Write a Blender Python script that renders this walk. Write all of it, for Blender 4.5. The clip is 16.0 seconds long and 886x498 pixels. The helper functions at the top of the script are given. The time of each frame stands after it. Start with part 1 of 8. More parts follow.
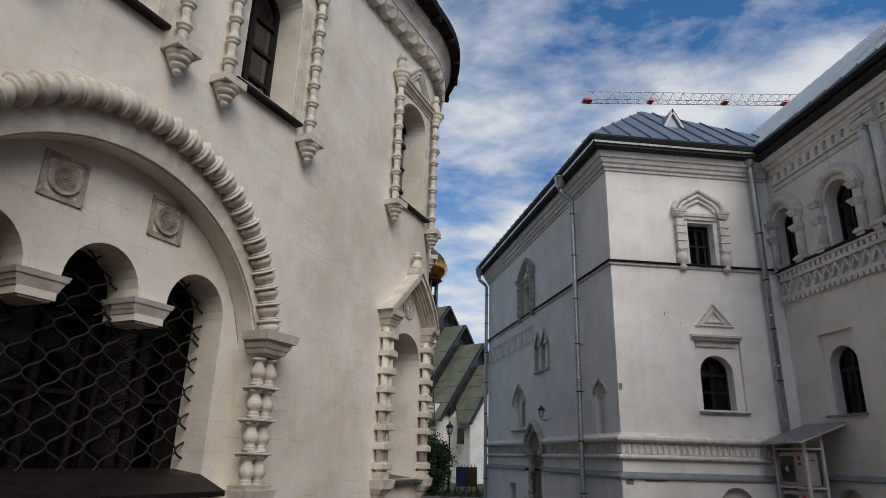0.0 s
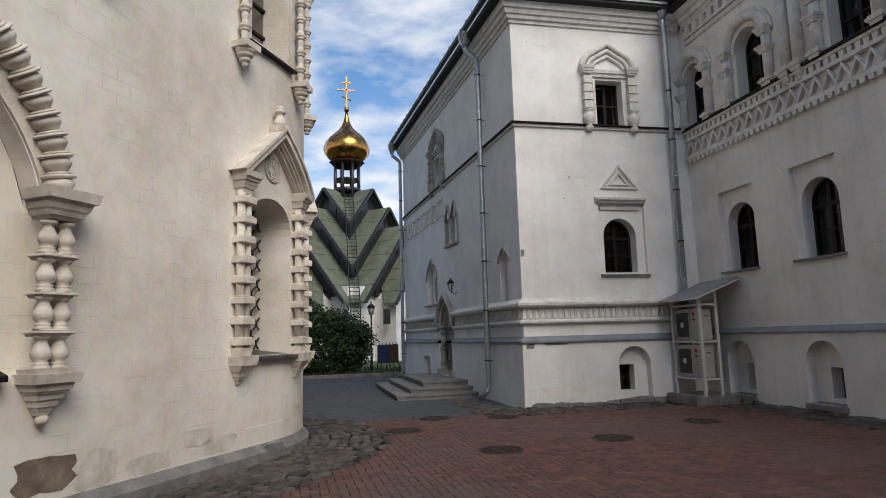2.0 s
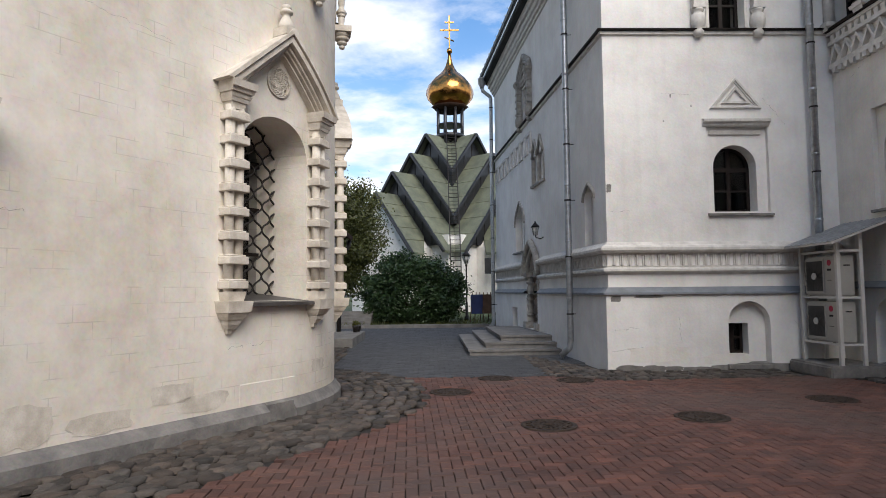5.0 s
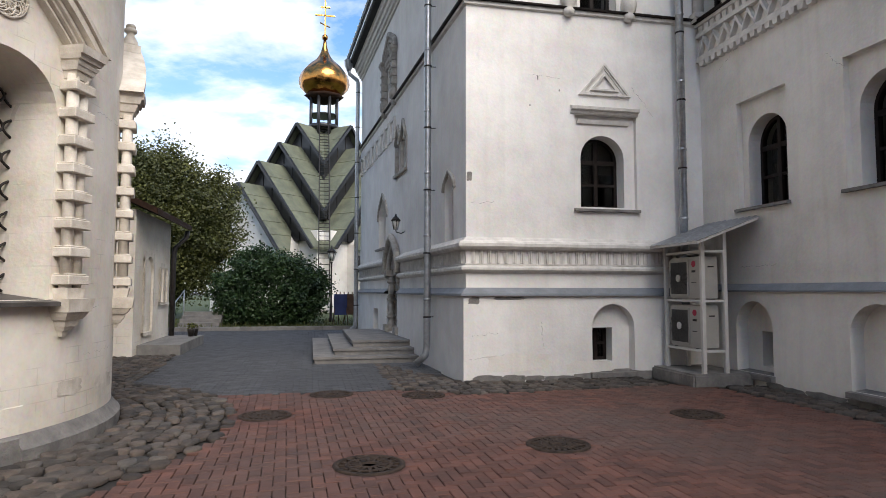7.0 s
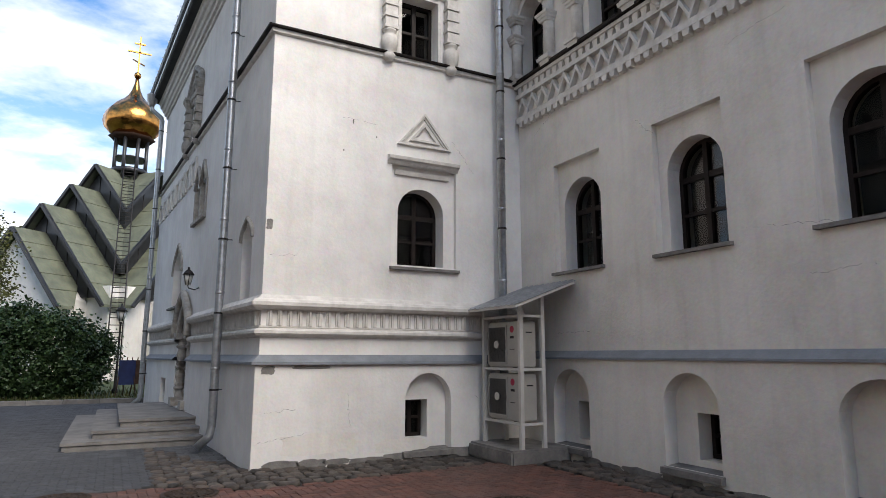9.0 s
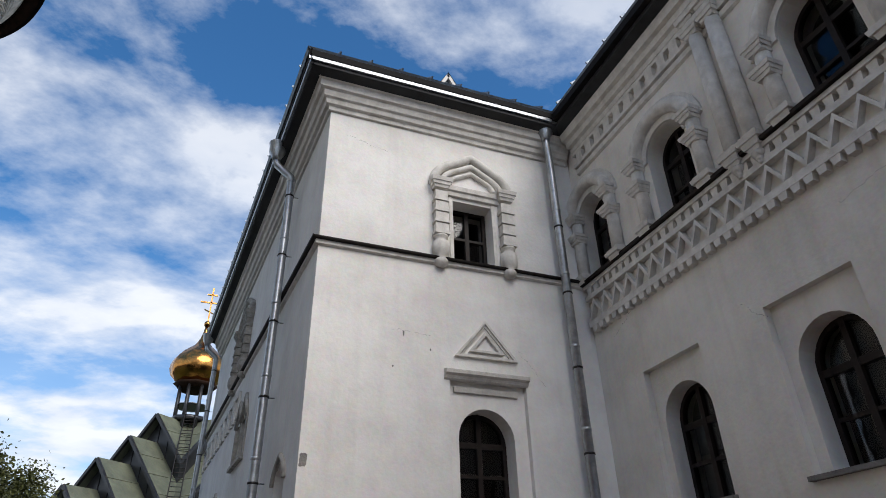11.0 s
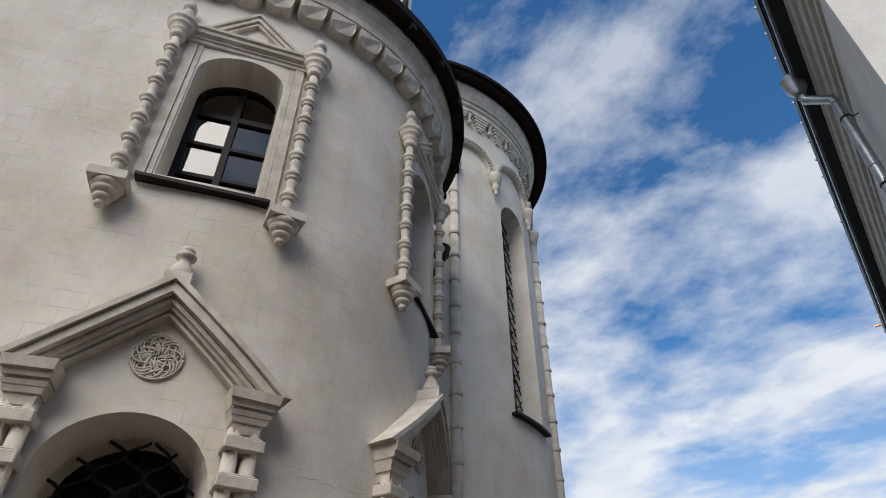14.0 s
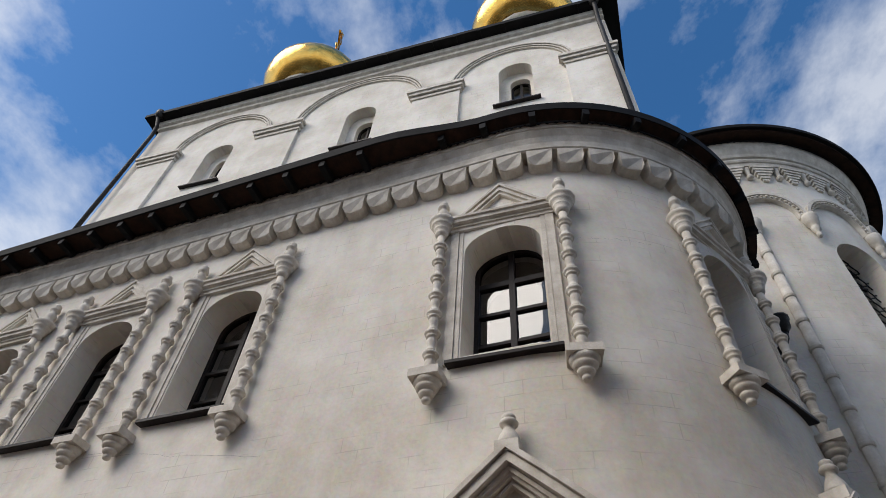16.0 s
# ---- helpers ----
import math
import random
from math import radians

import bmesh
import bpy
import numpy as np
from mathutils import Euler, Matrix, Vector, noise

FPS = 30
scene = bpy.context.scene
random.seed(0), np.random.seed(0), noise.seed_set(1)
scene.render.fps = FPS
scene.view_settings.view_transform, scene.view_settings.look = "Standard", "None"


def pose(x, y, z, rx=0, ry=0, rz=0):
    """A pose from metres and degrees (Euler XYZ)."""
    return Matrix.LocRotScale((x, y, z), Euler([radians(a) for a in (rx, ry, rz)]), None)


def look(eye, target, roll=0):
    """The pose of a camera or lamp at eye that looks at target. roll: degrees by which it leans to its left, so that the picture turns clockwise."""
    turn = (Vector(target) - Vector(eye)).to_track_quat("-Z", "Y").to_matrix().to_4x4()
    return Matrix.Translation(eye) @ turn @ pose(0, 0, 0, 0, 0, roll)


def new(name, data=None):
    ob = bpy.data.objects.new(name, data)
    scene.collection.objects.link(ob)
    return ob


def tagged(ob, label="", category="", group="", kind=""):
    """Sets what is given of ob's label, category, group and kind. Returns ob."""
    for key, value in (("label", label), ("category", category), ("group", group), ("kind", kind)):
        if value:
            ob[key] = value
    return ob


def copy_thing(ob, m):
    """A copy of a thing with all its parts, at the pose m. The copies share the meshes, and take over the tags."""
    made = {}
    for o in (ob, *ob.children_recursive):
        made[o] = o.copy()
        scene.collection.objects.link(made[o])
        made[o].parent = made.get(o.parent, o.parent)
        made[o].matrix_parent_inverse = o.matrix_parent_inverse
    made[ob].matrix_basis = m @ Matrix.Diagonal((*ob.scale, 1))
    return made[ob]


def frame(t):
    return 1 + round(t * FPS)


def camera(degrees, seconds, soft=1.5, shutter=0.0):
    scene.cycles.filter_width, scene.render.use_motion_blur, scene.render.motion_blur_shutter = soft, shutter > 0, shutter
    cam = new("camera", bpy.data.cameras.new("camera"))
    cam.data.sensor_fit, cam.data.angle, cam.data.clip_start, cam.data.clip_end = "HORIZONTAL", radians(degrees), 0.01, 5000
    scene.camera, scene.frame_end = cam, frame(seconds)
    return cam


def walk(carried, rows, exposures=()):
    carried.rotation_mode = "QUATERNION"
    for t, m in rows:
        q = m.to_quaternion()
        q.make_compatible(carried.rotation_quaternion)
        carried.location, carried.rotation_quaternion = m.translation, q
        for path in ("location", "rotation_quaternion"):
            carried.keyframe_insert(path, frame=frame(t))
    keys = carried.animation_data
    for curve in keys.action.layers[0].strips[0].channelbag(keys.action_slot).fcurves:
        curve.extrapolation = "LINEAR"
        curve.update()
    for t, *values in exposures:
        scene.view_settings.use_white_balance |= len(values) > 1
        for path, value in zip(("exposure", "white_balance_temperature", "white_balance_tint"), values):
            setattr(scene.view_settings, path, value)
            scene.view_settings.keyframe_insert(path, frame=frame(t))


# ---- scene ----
cam = camera(70.6, 16.0, soft=0.8)
METRES, EYE, TILT, LEAN, TURN = 10.1, 1.5, 0.0, 0.0, -10.3
PATH = [
    (0, (1.126, -0.154, 1.755), (1.328, 1.733, 2.386), 1.7),
    (0.5, (1.378, 0.046, 1.694), (1.833, 1.913, 2.251), 0.3),
    (1, (1.688, 0.271, 1.637), (2.095, 2.166, 2.13), 1.6),
    (1.5, (1.95, 0.518, 1.595), (2.392, 2.427, 1.996), 1.2),
    (2, (2.218, 0.796, 1.587), (2.634, 2.732, 1.868), -1.6),
    (2.5, (2.538, 1.025, 1.561), (2.84, 2.992, 1.761), 0.4),
    (3, (2.798, 1.254, 1.544), (3.078, 3.226, 1.724), 0.2),
    (3.5, (2.977, 1.57, 1.536), (3.189, 3.553, 1.696), -0.8),
    (4, (3.189, 1.857, 1.534), (3.239, 3.848, 1.714), 0.5),
    (4.2, (3.272, 1.936, 1.534), (3.295, 3.93, 1.687), -0.2),
    (6.3, (4.039, 3.527, 1.483), (4.166, 5.519, 1.61), -0.3),
    (6.5, (4.137, 3.662, 1.522), (4.31, 5.65, 1.649), 0.4),
    (7, (4.348, 4.034, 1.513), (4.76, 5.987, 1.645), 0.1),
    (7.5, (4.491, 4.365, 1.494), (5.141, 6.244, 1.705), 0.0),
    (8, (4.682, 4.736, 1.479), (5.509, 6.543, 1.704), 0.4),
    (8.2, (4.768, 4.78, 1.482), (5.654, 6.56, 1.703), -0.3),
    (10.3, (5.478, 6.005, 1.709), (6.284, 7.636, 2.541), -0.8),
    (10.5, (5.546, 6.132, 1.697), (6.296, 7.736, 2.626), -1.5),
    (11, (5.731, 6.46, 1.726), (6.365, 8.054, 2.755), -1.4),
    (11.5, (5.846, 6.844, 1.714), (6.22, 8.487, 2.791), -3.0),
    (12, (5.927, 7.178, 1.73), (5.973, 8.81, 2.885), -5.1),
    (12.5, (6.022, 7.496, 1.714), (5.677, 9.082, 2.883), -1.0),
    (13, (6.033, 7.865, 1.738), (5.49, 9.358, 2.953), -0.3),
    (13.5, (6.083, 8.144, 1.763), (5.298, 9.514, 2.991), -1.4),
    (14, (6.101, 8.346, 1.788), (5.072, 9.521, 3.037), 0.1),
    (14.5, (6.036, 8.529, 1.806), (4.906, 9.471, 3.161), 0.9),
    (15, (6.032, 8.64, 1.824), (4.736, 9.314, 3.19), 1.9),
    (15.5, (6.132, 8.67, 1.829), (4.752, 9.086, 3.216), 3.5),
    (16, (6.2, 8.685, 1.82), (4.922, 8.873, 3.347), 5.0),
]
EXPOSURE = [(0.0, 0.12, 6600, 10), (0.5, 0.5, 6670, 10), (1.0, 0.46, 6680, 10), (1.5, 0.46, 6680, 10), (3.0, 0.72, 6620, 10), (4.2, 0.8, 6620, 10), (6.5, 1.06, 6700, 11), (8.2, 1.2, 6750, 11), (10.3, 0.74, 6580, 10), (12.0, 0.4, 6520, 10), (14.5, 0.34, 6540, 10), (16.0, 0.44, 6560, 10)]
walk(cam, [(t, look(eye, target, roll)) for t, eye, target, roll in PATH], EXPOSURE)


# ---- world, sun, exposure ----
SUN_AZ, SUN_EL = 163.0, 42.0
world = bpy.data.worlds.new("sky_world")
scene.world = world
world.use_nodes = True


def build_sky():
    nt = world.node_tree
    nt.nodes.clear()
    out = nt.nodes.new("ShaderNodeOutputWorld")
    bg = nt.nodes.new("ShaderNodeBackground")
    sky = nt.nodes.new("ShaderNodeTexSky")
    sky.sky_type, sky.sun_disc = "NISHITA", False
    sky.sun_elevation, sky.sun_rotation = radians(SUN_EL), radians(SUN_AZ)
    sky.air_density, sky.dust_density, sky.ozone_density = 1.0, 0.4, 2.5
    tc = nt.nodes.new("ShaderNodeTexCoord")
    sep = nt.nodes.new("ShaderNodeSeparateXYZ")
    nt.links.new(tc.outputs["Generated"], sep.inputs[0])
    lift = nt.nodes.new("ShaderNodeMath")
    lift.operation = "ADD"
    lift.inputs[1].default_value = 0.22
    nt.links.new(sep.outputs[2], lift.inputs[0])
    div = nt.nodes.new("ShaderNodeVectorMath")
    div.operation = "DIVIDE"
    comb = nt.nodes.new("ShaderNodeCombineXYZ")
    for k in range(3):
        nt.links.new(lift.outputs[0], comb.inputs[k])
    nt.links.new(tc.outputs["Generated"], div.inputs[0])
    nt.links.new(comb.outputs[0], div.inputs[1])
    mp = nt.nodes.new("ShaderNodeMapping")
    mp.inputs["Rotation"].default_value = (0, 0, radians(38))
    mp.inputs["Scale"].default_value = (1.0, 1.3, 1.0)
    mp.inputs["Location"].default_value = (0.6, 0.25, 0.35)
    nt.links.new(div.outputs[0], mp.inputs[0])
    big = nt.nodes.new("ShaderNodeTexNoise")
    big.inputs["Scale"].default_value, big.inputs["Detail"].default_value = 2.5, 13
    big.inputs["Roughness"].default_value, big.inputs["Distortion"].default_value = 0.6, 0.1
    nt.links.new(mp.outputs[0], big.inputs[0])
    ramp = nt.nodes.new("ShaderNodeValToRGB")
    ramp.color_ramp.elements[0].position, ramp.color_ramp.elements[1].position = 0.385, 0.63
    nt.links.new(big.outputs[0], ramp.inputs[0])
    # more cloud towards the horizon
    hor = nt.nodes.new("ShaderNodeMapRange")
    hor.inputs["From Min"].default_value, hor.inputs["From Max"].default_value = 0.05, 0.8
    hor.inputs["To Min"].default_value, hor.inputs["To Max"].default_value = 0.5, -0.38
    nt.links.new(sep.outputs[2], hor.inputs[0])
    add = nt.nodes.new("ShaderNodeMath")
    add.operation, add.use_clamp = "ADD", True
    nt.links.new(ramp.outputs[0], add.inputs[0])
    nt.links.new(hor.outputs[0], add.inputs[1])
    fac = nt.nodes.new("ShaderNodeMath")
    fac.operation = "MULTIPLY"
    fac.inputs[1].default_value = 0.93
    nt.links.new(add.outputs[0], fac.inputs[0])
    shade = nt.nodes.new("ShaderNodeTexNoise")
    shade.inputs["Scale"].default_value, shade.inputs["Detail"].default_value = 5.0, 9
    nt.links.new(mp.outputs[0], shade.inputs[0])
    cloud = nt.nodes.new("ShaderNodeValToRGB")
    cloud.color_ramp.elements[0].position, cloud.color_ramp.elements[1].position = 0.3, 0.65
    cloud.color_ramp.elements[0].color = (3.4, 3.85, 4.65, 1)
    cloud.color_ramp.elements[1].color = (5.1, 5.25, 5.5, 1)
    nt.links.new(shade.outputs[0], cloud.inputs[0])
    mix = nt.nodes.new("ShaderNodeMix")
    mix.data_type = "RGBA"
    nt.links.new(fac.outputs[0], mix.inputs[0])
    hs = nt.nodes.new("ShaderNodeHueSaturation")
    hs.inputs["Saturation"].default_value, hs.inputs["Value"].default_value = 1.28, 0.88
    nt.links.new(sky.outputs[0], hs.inputs["Color"])
    nt.links.new(hs.outputs[0], mix.inputs[6])
    nt.links.new(cloud.outputs[0], mix.inputs[7])
    nt.links.new(mix.outputs[2], bg.inputs[0])
    bg.inputs[1].default_value = 0.135
    nt.links.new(bg.outputs[0], out.inputs[0])


build_sky()
sun_data = bpy.data.lights.new("sun", "SUN")
sun_data.energy, sun_data.angle, sun_data.color = 1.95, radians(44), (1.0, 0.93, 0.84)
sun = new("sun", sun_data)
az, el = radians(SUN_AZ), radians(SUN_EL)
sun.matrix_world = look((0, 0, 40), (-20 * math.sin(az) * math.cos(el), -20 * math.cos(az) * math.cos(el), 40 - 20 * math.sin(el)))


# ---- materials ----
def material(name, base, dark, scale=3.0, rough=0.8, bump=0.15, metal=0.0, fine=60.0, streak=0.0, stain=0.5, vary=0.0, island=False, spread=(0.35, 0.7), courses=0.0, spec=0.5, mottle=0.0, worn=None, tint=None):
    """Two-scale noise between two colours, optional vertical streaks, fine relief, and a shift of tone from piece to piece."""
    m = bpy.data.materials.new(name)
    m.use_nodes = True
    nt = m.node_tree
    p = nt.nodes["Principled BSDF"]
    geo = nt.nodes.new("ShaderNodeNewGeometry")
    a = nt.nodes.new("ShaderNodeTexNoise")
    a.inputs["Scale"].default_value, a.inputs["Detail"].default_value, a.inputs["Roughness"].default_value = scale, 8, 0.62
    nt.links.new(geo.outputs["Position"], a.inputs["Vector"])
    r = nt.nodes.new("ShaderNodeValToRGB")
    r.color_ramp.elements[0].position, r.color_ramp.elements[1].position = spread
    r.color_ramp.elements[0].color, r.color_ramp.elements[1].color = (*dark, 1), (*base, 1)
    nt.links.new(a.outputs["Fac"], r.inputs["Fac"])
    col = r.outputs["Color"]
    f = nt.nodes.new("ShaderNodeTexNoise")
    f.inputs["Scale"].default_value, f.inputs["Detail"].default_value = fine, 4
    nt.links.new(geo.outputs["Position"], f.inputs["Vector"])

    def blend(kind, fac, colour_a, colour_b):
        mx = nt.nodes.new("ShaderNodeMix")
        mx.data_type, mx.blend_type = "RGBA", kind
        if isinstance(fac, float):
            mx.inputs[0].default_value = fac
        else:
            nt.links.new(fac, mx.inputs[0])
        nt.links.new(colour_a, mx.inputs[6])
        if isinstance(colour_b, tuple):
            mx.inputs[7].default_value = (*colour_b, 1)
        else:
            nt.links.new(colour_b, mx.inputs[7])
        return mx.outputs[2]

    col = blend("OVERLAY", 0.12 + 0.15 * stain, col, f.outputs["Color"]) if stain else col
    if mottle:
        g = nt.nodes.new("ShaderNodeTexNoise")
        g.inputs["Scale"].default_value, g.inputs["Detail"].default_value, g.inputs["Roughness"].default_value = 5.5, 9, 0.7
        nt.links.new(geo.outputs["Position"], g.inputs["Vector"])
        col = blend("SOFT_LIGHT", mottle, col, g.outputs["Color"])
        # fine pits and specks of dirt
        v = nt.nodes.new("ShaderNodeTexNoise")
        v.inputs["Scale"].default_value, v.inputs["Detail"].default_value = 48.0, 3
        nt.links.new(geo.outputs["Position"], v.inputs["Vector"])
        pit = nt.nodes.new("ShaderNodeMapRange")
        pit.inputs["From Min"].default_value, pit.inputs["From Max"].default_value = 0.66, 0.78
        pit.inputs["To Max"].default_value = mottle
        nt.links.new(v.outputs["Fac"], pit.inputs[0])
        col = blend("MULTIPLY", pit.outputs[0], col, (0.6, 0.57, 0.53))
    if streak:
        mp = nt.nodes.new("ShaderNodeMapping")
        mp.inputs["Scale"].default_value = (5.0, 5.0, 0.35)
        nt.links.new(geo.outputs["Position"], mp.inputs[0])
        s = nt.nodes.new("ShaderNodeTexNoise")
        s.inputs["Scale"].default_value, s.inputs["Detail"].default_value = 1.3, 7
        nt.links.new(mp.outputs[0], s.inputs["Vector"])
        mr = nt.nodes.new("ShaderNodeMapRange")
        mr.inputs["From Min"].default_value, mr.inputs["From Max"].default_value = 0.5, 0.8
        mr.inputs["To Max"].default_value = streak
        nt.links.new(s.outputs["Fac"], mr.inputs[0])
        col = blend("MULTIPLY", mr.outputs[0], col, (0.55, 0.53, 0.5))
    if vary:
        mr = nt.nodes.new("ShaderNodeMapRange")
        mr.inputs["To Min"].default_value, mr.inputs["To Max"].default_value = 1 - vary, 1 + vary
        if island:
            nt.links.new(geo.outputs["Random Per Island"], mr.inputs[0])
        else:
            oi = nt.nodes.new("ShaderNodeObjectInfo")
            nt.links.new(oi.outputs["Random"], mr.inputs[0])
        vm = nt.nodes.new("ShaderNodeVectorMath")
        vm.operation = "SCALE"
        nt.links.new(col, vm.inputs[0])
        nt.links.new(mr.outputs[0], vm.inputs["Scale"])
        col = vm.outputs[0]
    if tint:
        # some of the pieces lean to another stone
        src = geo.outputs["Random Per Island"] if island else oi.outputs["Random"]
        far = nt.nodes.new("ShaderNodeMath")
        far.operation = "MULTIPLY"
        far.inputs[1].default_value = 7.31
        nt.links.new(src, far.inputs[0])
        fr = nt.nodes.new("ShaderNodeMath")
        fr.operation = "FRACT"
        nt.links.new(far.outputs[0], fr.inputs[0])
        col = blend("MIX", fr.outputs[0], col, blend("MULTIPLY", 1.0, col, tint))
    if worn:
        # broad trodden and dusty areas
        g = nt.nodes.new("ShaderNodeTexNoise")
        g.inputs["Scale"].default_value, g.inputs["Detail"].default_value, g.inputs["Roughness"].default_value = 0.42, 6, 0.6
        nt.links.new(geo.outputs["Position"], g.inputs["Vector"])
        mr = nt.nodes.new("ShaderNodeMapRange")
        mr.inputs["From Min"].default_value, mr.inputs["From Max"].default_value = 0.46, 0.68
        mr.inputs["To Max"].default_value = 0.6
        nt.links.new(g.outputs["Fac"], mr.inputs[0])
        col = blend("MIX", mr.outputs[0], col, worn)
    joint = None
    if courses:
        # masonry courses that show faintly through the wash, here and there
        run = nt.nodes.new("ShaderNodeVectorMath")
        run.operation = "DOT_PRODUCT"
        run.inputs[1].default_value = (0.534, 0.845, 0.0)
        nt.links.new(geo.outputs["Position"], run.inputs[0])
        sp = nt.nodes.new("ShaderNodeSeparateXYZ")
        nt.links.new(geo.outputs["Position"], sp.inputs[0])
        cb = nt.nodes.new("ShaderNodeCombineXYZ")
        nt.links.new(run.outputs["Value"], cb.inputs[0])
        nt.links.new(sp.outputs[2], cb.inputs[1])
        bt = nt.nodes.new("ShaderNodeTexBrick")
        bt.inputs["Color1"].default_value = bt.inputs["Color2"].default_value = (1, 1, 1, 1)
        bt.inputs["Mortar"].default_value = (0, 0, 0, 1)
        bt.inputs["Scale"].default_value, bt.inputs["Mortar Size"].default_value = 1.0, 0.005
        bt.inputs["Brick Width"].default_value, bt.inputs["Row Height"].default_value = 0.36, 0.158
        nt.links.new(cb.outputs[0], bt.inputs["Vector"])
        patch = nt.nodes.new("ShaderNodeTexNoise")
        patch.inputs["Scale"].default_value, patch.inputs["Detail"].default_value = 2.6, 10
        nt.links.new(geo.outputs["Position"], patch.inputs["Vector"])
        pr = nt.nodes.new("ShaderNodeMapRange")
        pr.inputs["From Min"].default_value, pr.inputs["From Max"].default_value = 0.5, 0.6
        pr.inputs["To Max"].default_value = courses
        nt.links.new(patch.outputs["Fac"], pr.inputs[0])
        inv = nt.nodes.new("ShaderNodeMath")
        inv.operation = "MULTIPLY"
        sb = nt.nodes.new("ShaderNodeMath")
        sb.operation = "SUBTRACT"
        sb.inputs[0].default_value = 1.0
        nt.links.new(bt.outputs["Color"], sb.inputs[1])
        nt.links.new(sb.outputs[0], inv.inputs[0])
        nt.links.new(pr.outputs[0], inv.inputs[1])
        joint = inv.outputs[0]
        col = blend("MULTIPLY", joint, col, (0.45, 0.42, 0.38))
    nt.links.new(col, p.inputs["Base Color"])
    p.inputs["Metallic"].default_value = metal
    p.inputs["Specular IOR Level"].default_value = spec
    rr = nt.nodes.new("ShaderNodeMapRange")
    rr.inputs["To Min"].default_value, rr.inputs["To Max"].default_value = max(0.03, rough - 0.1), min(1, rough + 0.1)
    nt.links.new(a.outputs["Fac"], rr.inputs[0])
    nt.links.new(rr.outputs[0], p.inputs["Roughness"])
    if bump:
        b = nt.nodes.new("ShaderNodeBump")
        b.inputs["Strength"].default_value, b.inputs["Distance"].default_value = bump, 0.02
        h = nt.nodes.new("ShaderNodeMath")
        h.operation = "ADD"
        nt.links.new(f.outputs["Fac"], h.inputs[0])
        nt.links.new(a.outputs["Fac"], h.inputs[1])
        nt.links.new(h.outputs[0], b.inputs["Height"])
        nt.links.new(b.outputs["Normal"], p.inputs["Normal"])
    return m


def glass_material(name, ior, tint):
    m = bpy.data.materials.new(name)
    m.use_nodes = True
    nt = m.node_tree
    nt.nodes.clear()
    out = nt.nodes.new("ShaderNodeOutputMaterial")
    mix = nt.nodes.new("ShaderNodeMixShader")
    fr = nt.nodes.new("ShaderNodeFresnel")
    fr.inputs["IOR"].default_value = ior
    tr = nt.nodes.new("ShaderNodeBsdfTransparent")
    tr.inputs[0].default_value = (*tint, 1)
    gl = nt.nodes.new("ShaderNodeBsdfGlossy")
    gl.inputs["Roughness"].default_value = 0.015
    nz = nt.nodes.new("ShaderNodeTexNoise")
    nz.inputs["Scale"].default_value = 1.7
    geo = nt.nodes.new("ShaderNodeNewGeometry")
    nt.links.new(geo.outputs["Position"], nz.inputs["Vector"])
    b = nt.nodes.new("ShaderNodeBump")
    b.inputs["Strength"].default_value, b.inputs["Distance"].default_value = 0.12, 0.02
    nt.links.new(nz.outputs["Fac"], b.inputs["Height"])
    nt.links.new(b.outputs["Normal"], gl.inputs["Normal"])
    nt.links.new(fr.outputs[0], mix.inputs[0])
    nt.links.new(tr.outputs[0], mix.inputs[1])
    nt.links.new(gl.outputs[0], mix.inputs[2])
    nt.links.new(mix.outputs[0], out.inputs[0])
    return m


LIME = material("limewash", (0.80, 0.752, 0.672), (0.63, 0.57, 0.48), 0.9, 0.9, 0.2, fine=22, spread=(0.36, 0.62), streak=0.12, courses=0.3, mottle=0.35)
LIMESTONE = material("carved_limestone", (0.76, 0.71, 0.63), (0.52, 0.465, 0.385), 5.0, 0.85, 0.25, fine=70, streak=0.3)
PLASTER = material("white_plaster", (0.80, 0.785, 0.75), (0.68, 0.66, 0.625), 1.1, 0.88, 0.2, fine=22, spread=(0.36, 0.62), streak=0.16, mottle=0.3)
PLASTER_WARM = material("grey_white_plaster", (0.76, 0.73, 0.675), (0.63, 0.60, 0.545), 0.9, 0.9, 0.2, fine=22, spread=(0.36, 0.62), streak=0.22, mottle=0.3)
RELIEF = material("weathered_relief_stone", (0.56, 0.50, 0.42), (0.30, 0.255, 0.20), 9.0, 0.9, 0.4, fine=70)
WEATHERED = material("weathered_grey_stucco", (0.50, 0.475, 0.43), (0.27, 0.25, 0.22), 7.0, 0.9, 0.4, fine=60, streak=0.4)
MOULD = material("painted_moulding", (0.74, 0.715, 0.67), (0.55, 0.53, 0.49), 6.0, 0.85, 0.25, fine=60, streak=0.35)
STONE = material("grey_plinth_stone", (0.27, 0.255, 0.235), (0.13, 0.125, 0.12), 4.0, 0.9, 0.5, fine=40, streak=0.3)
BARE = material("bare_brown_masonry", (0.28, 0.22, 0.16), (0.12, 0.09, 0.07), 6.0, 0.95, 0.6, fine=40)
STEP = material("step_stone", (0.25, 0.24, 0.225), (0.14, 0.135, 0.13), 3.0, 0.85, 0.3, fine=50)
LEDGE = material("painted_grey_ledge", (0.25, 0.27, 0.30), (0.17, 0.185, 0.2), 4.0, 0.6, 0.15, fine=50)
SILL_METAL = material("worn_sill_sheet", (0.10, 0.092, 0.085), (0.05, 0.046, 0.043), 5.0, 0.55, 0.2, fine=50)
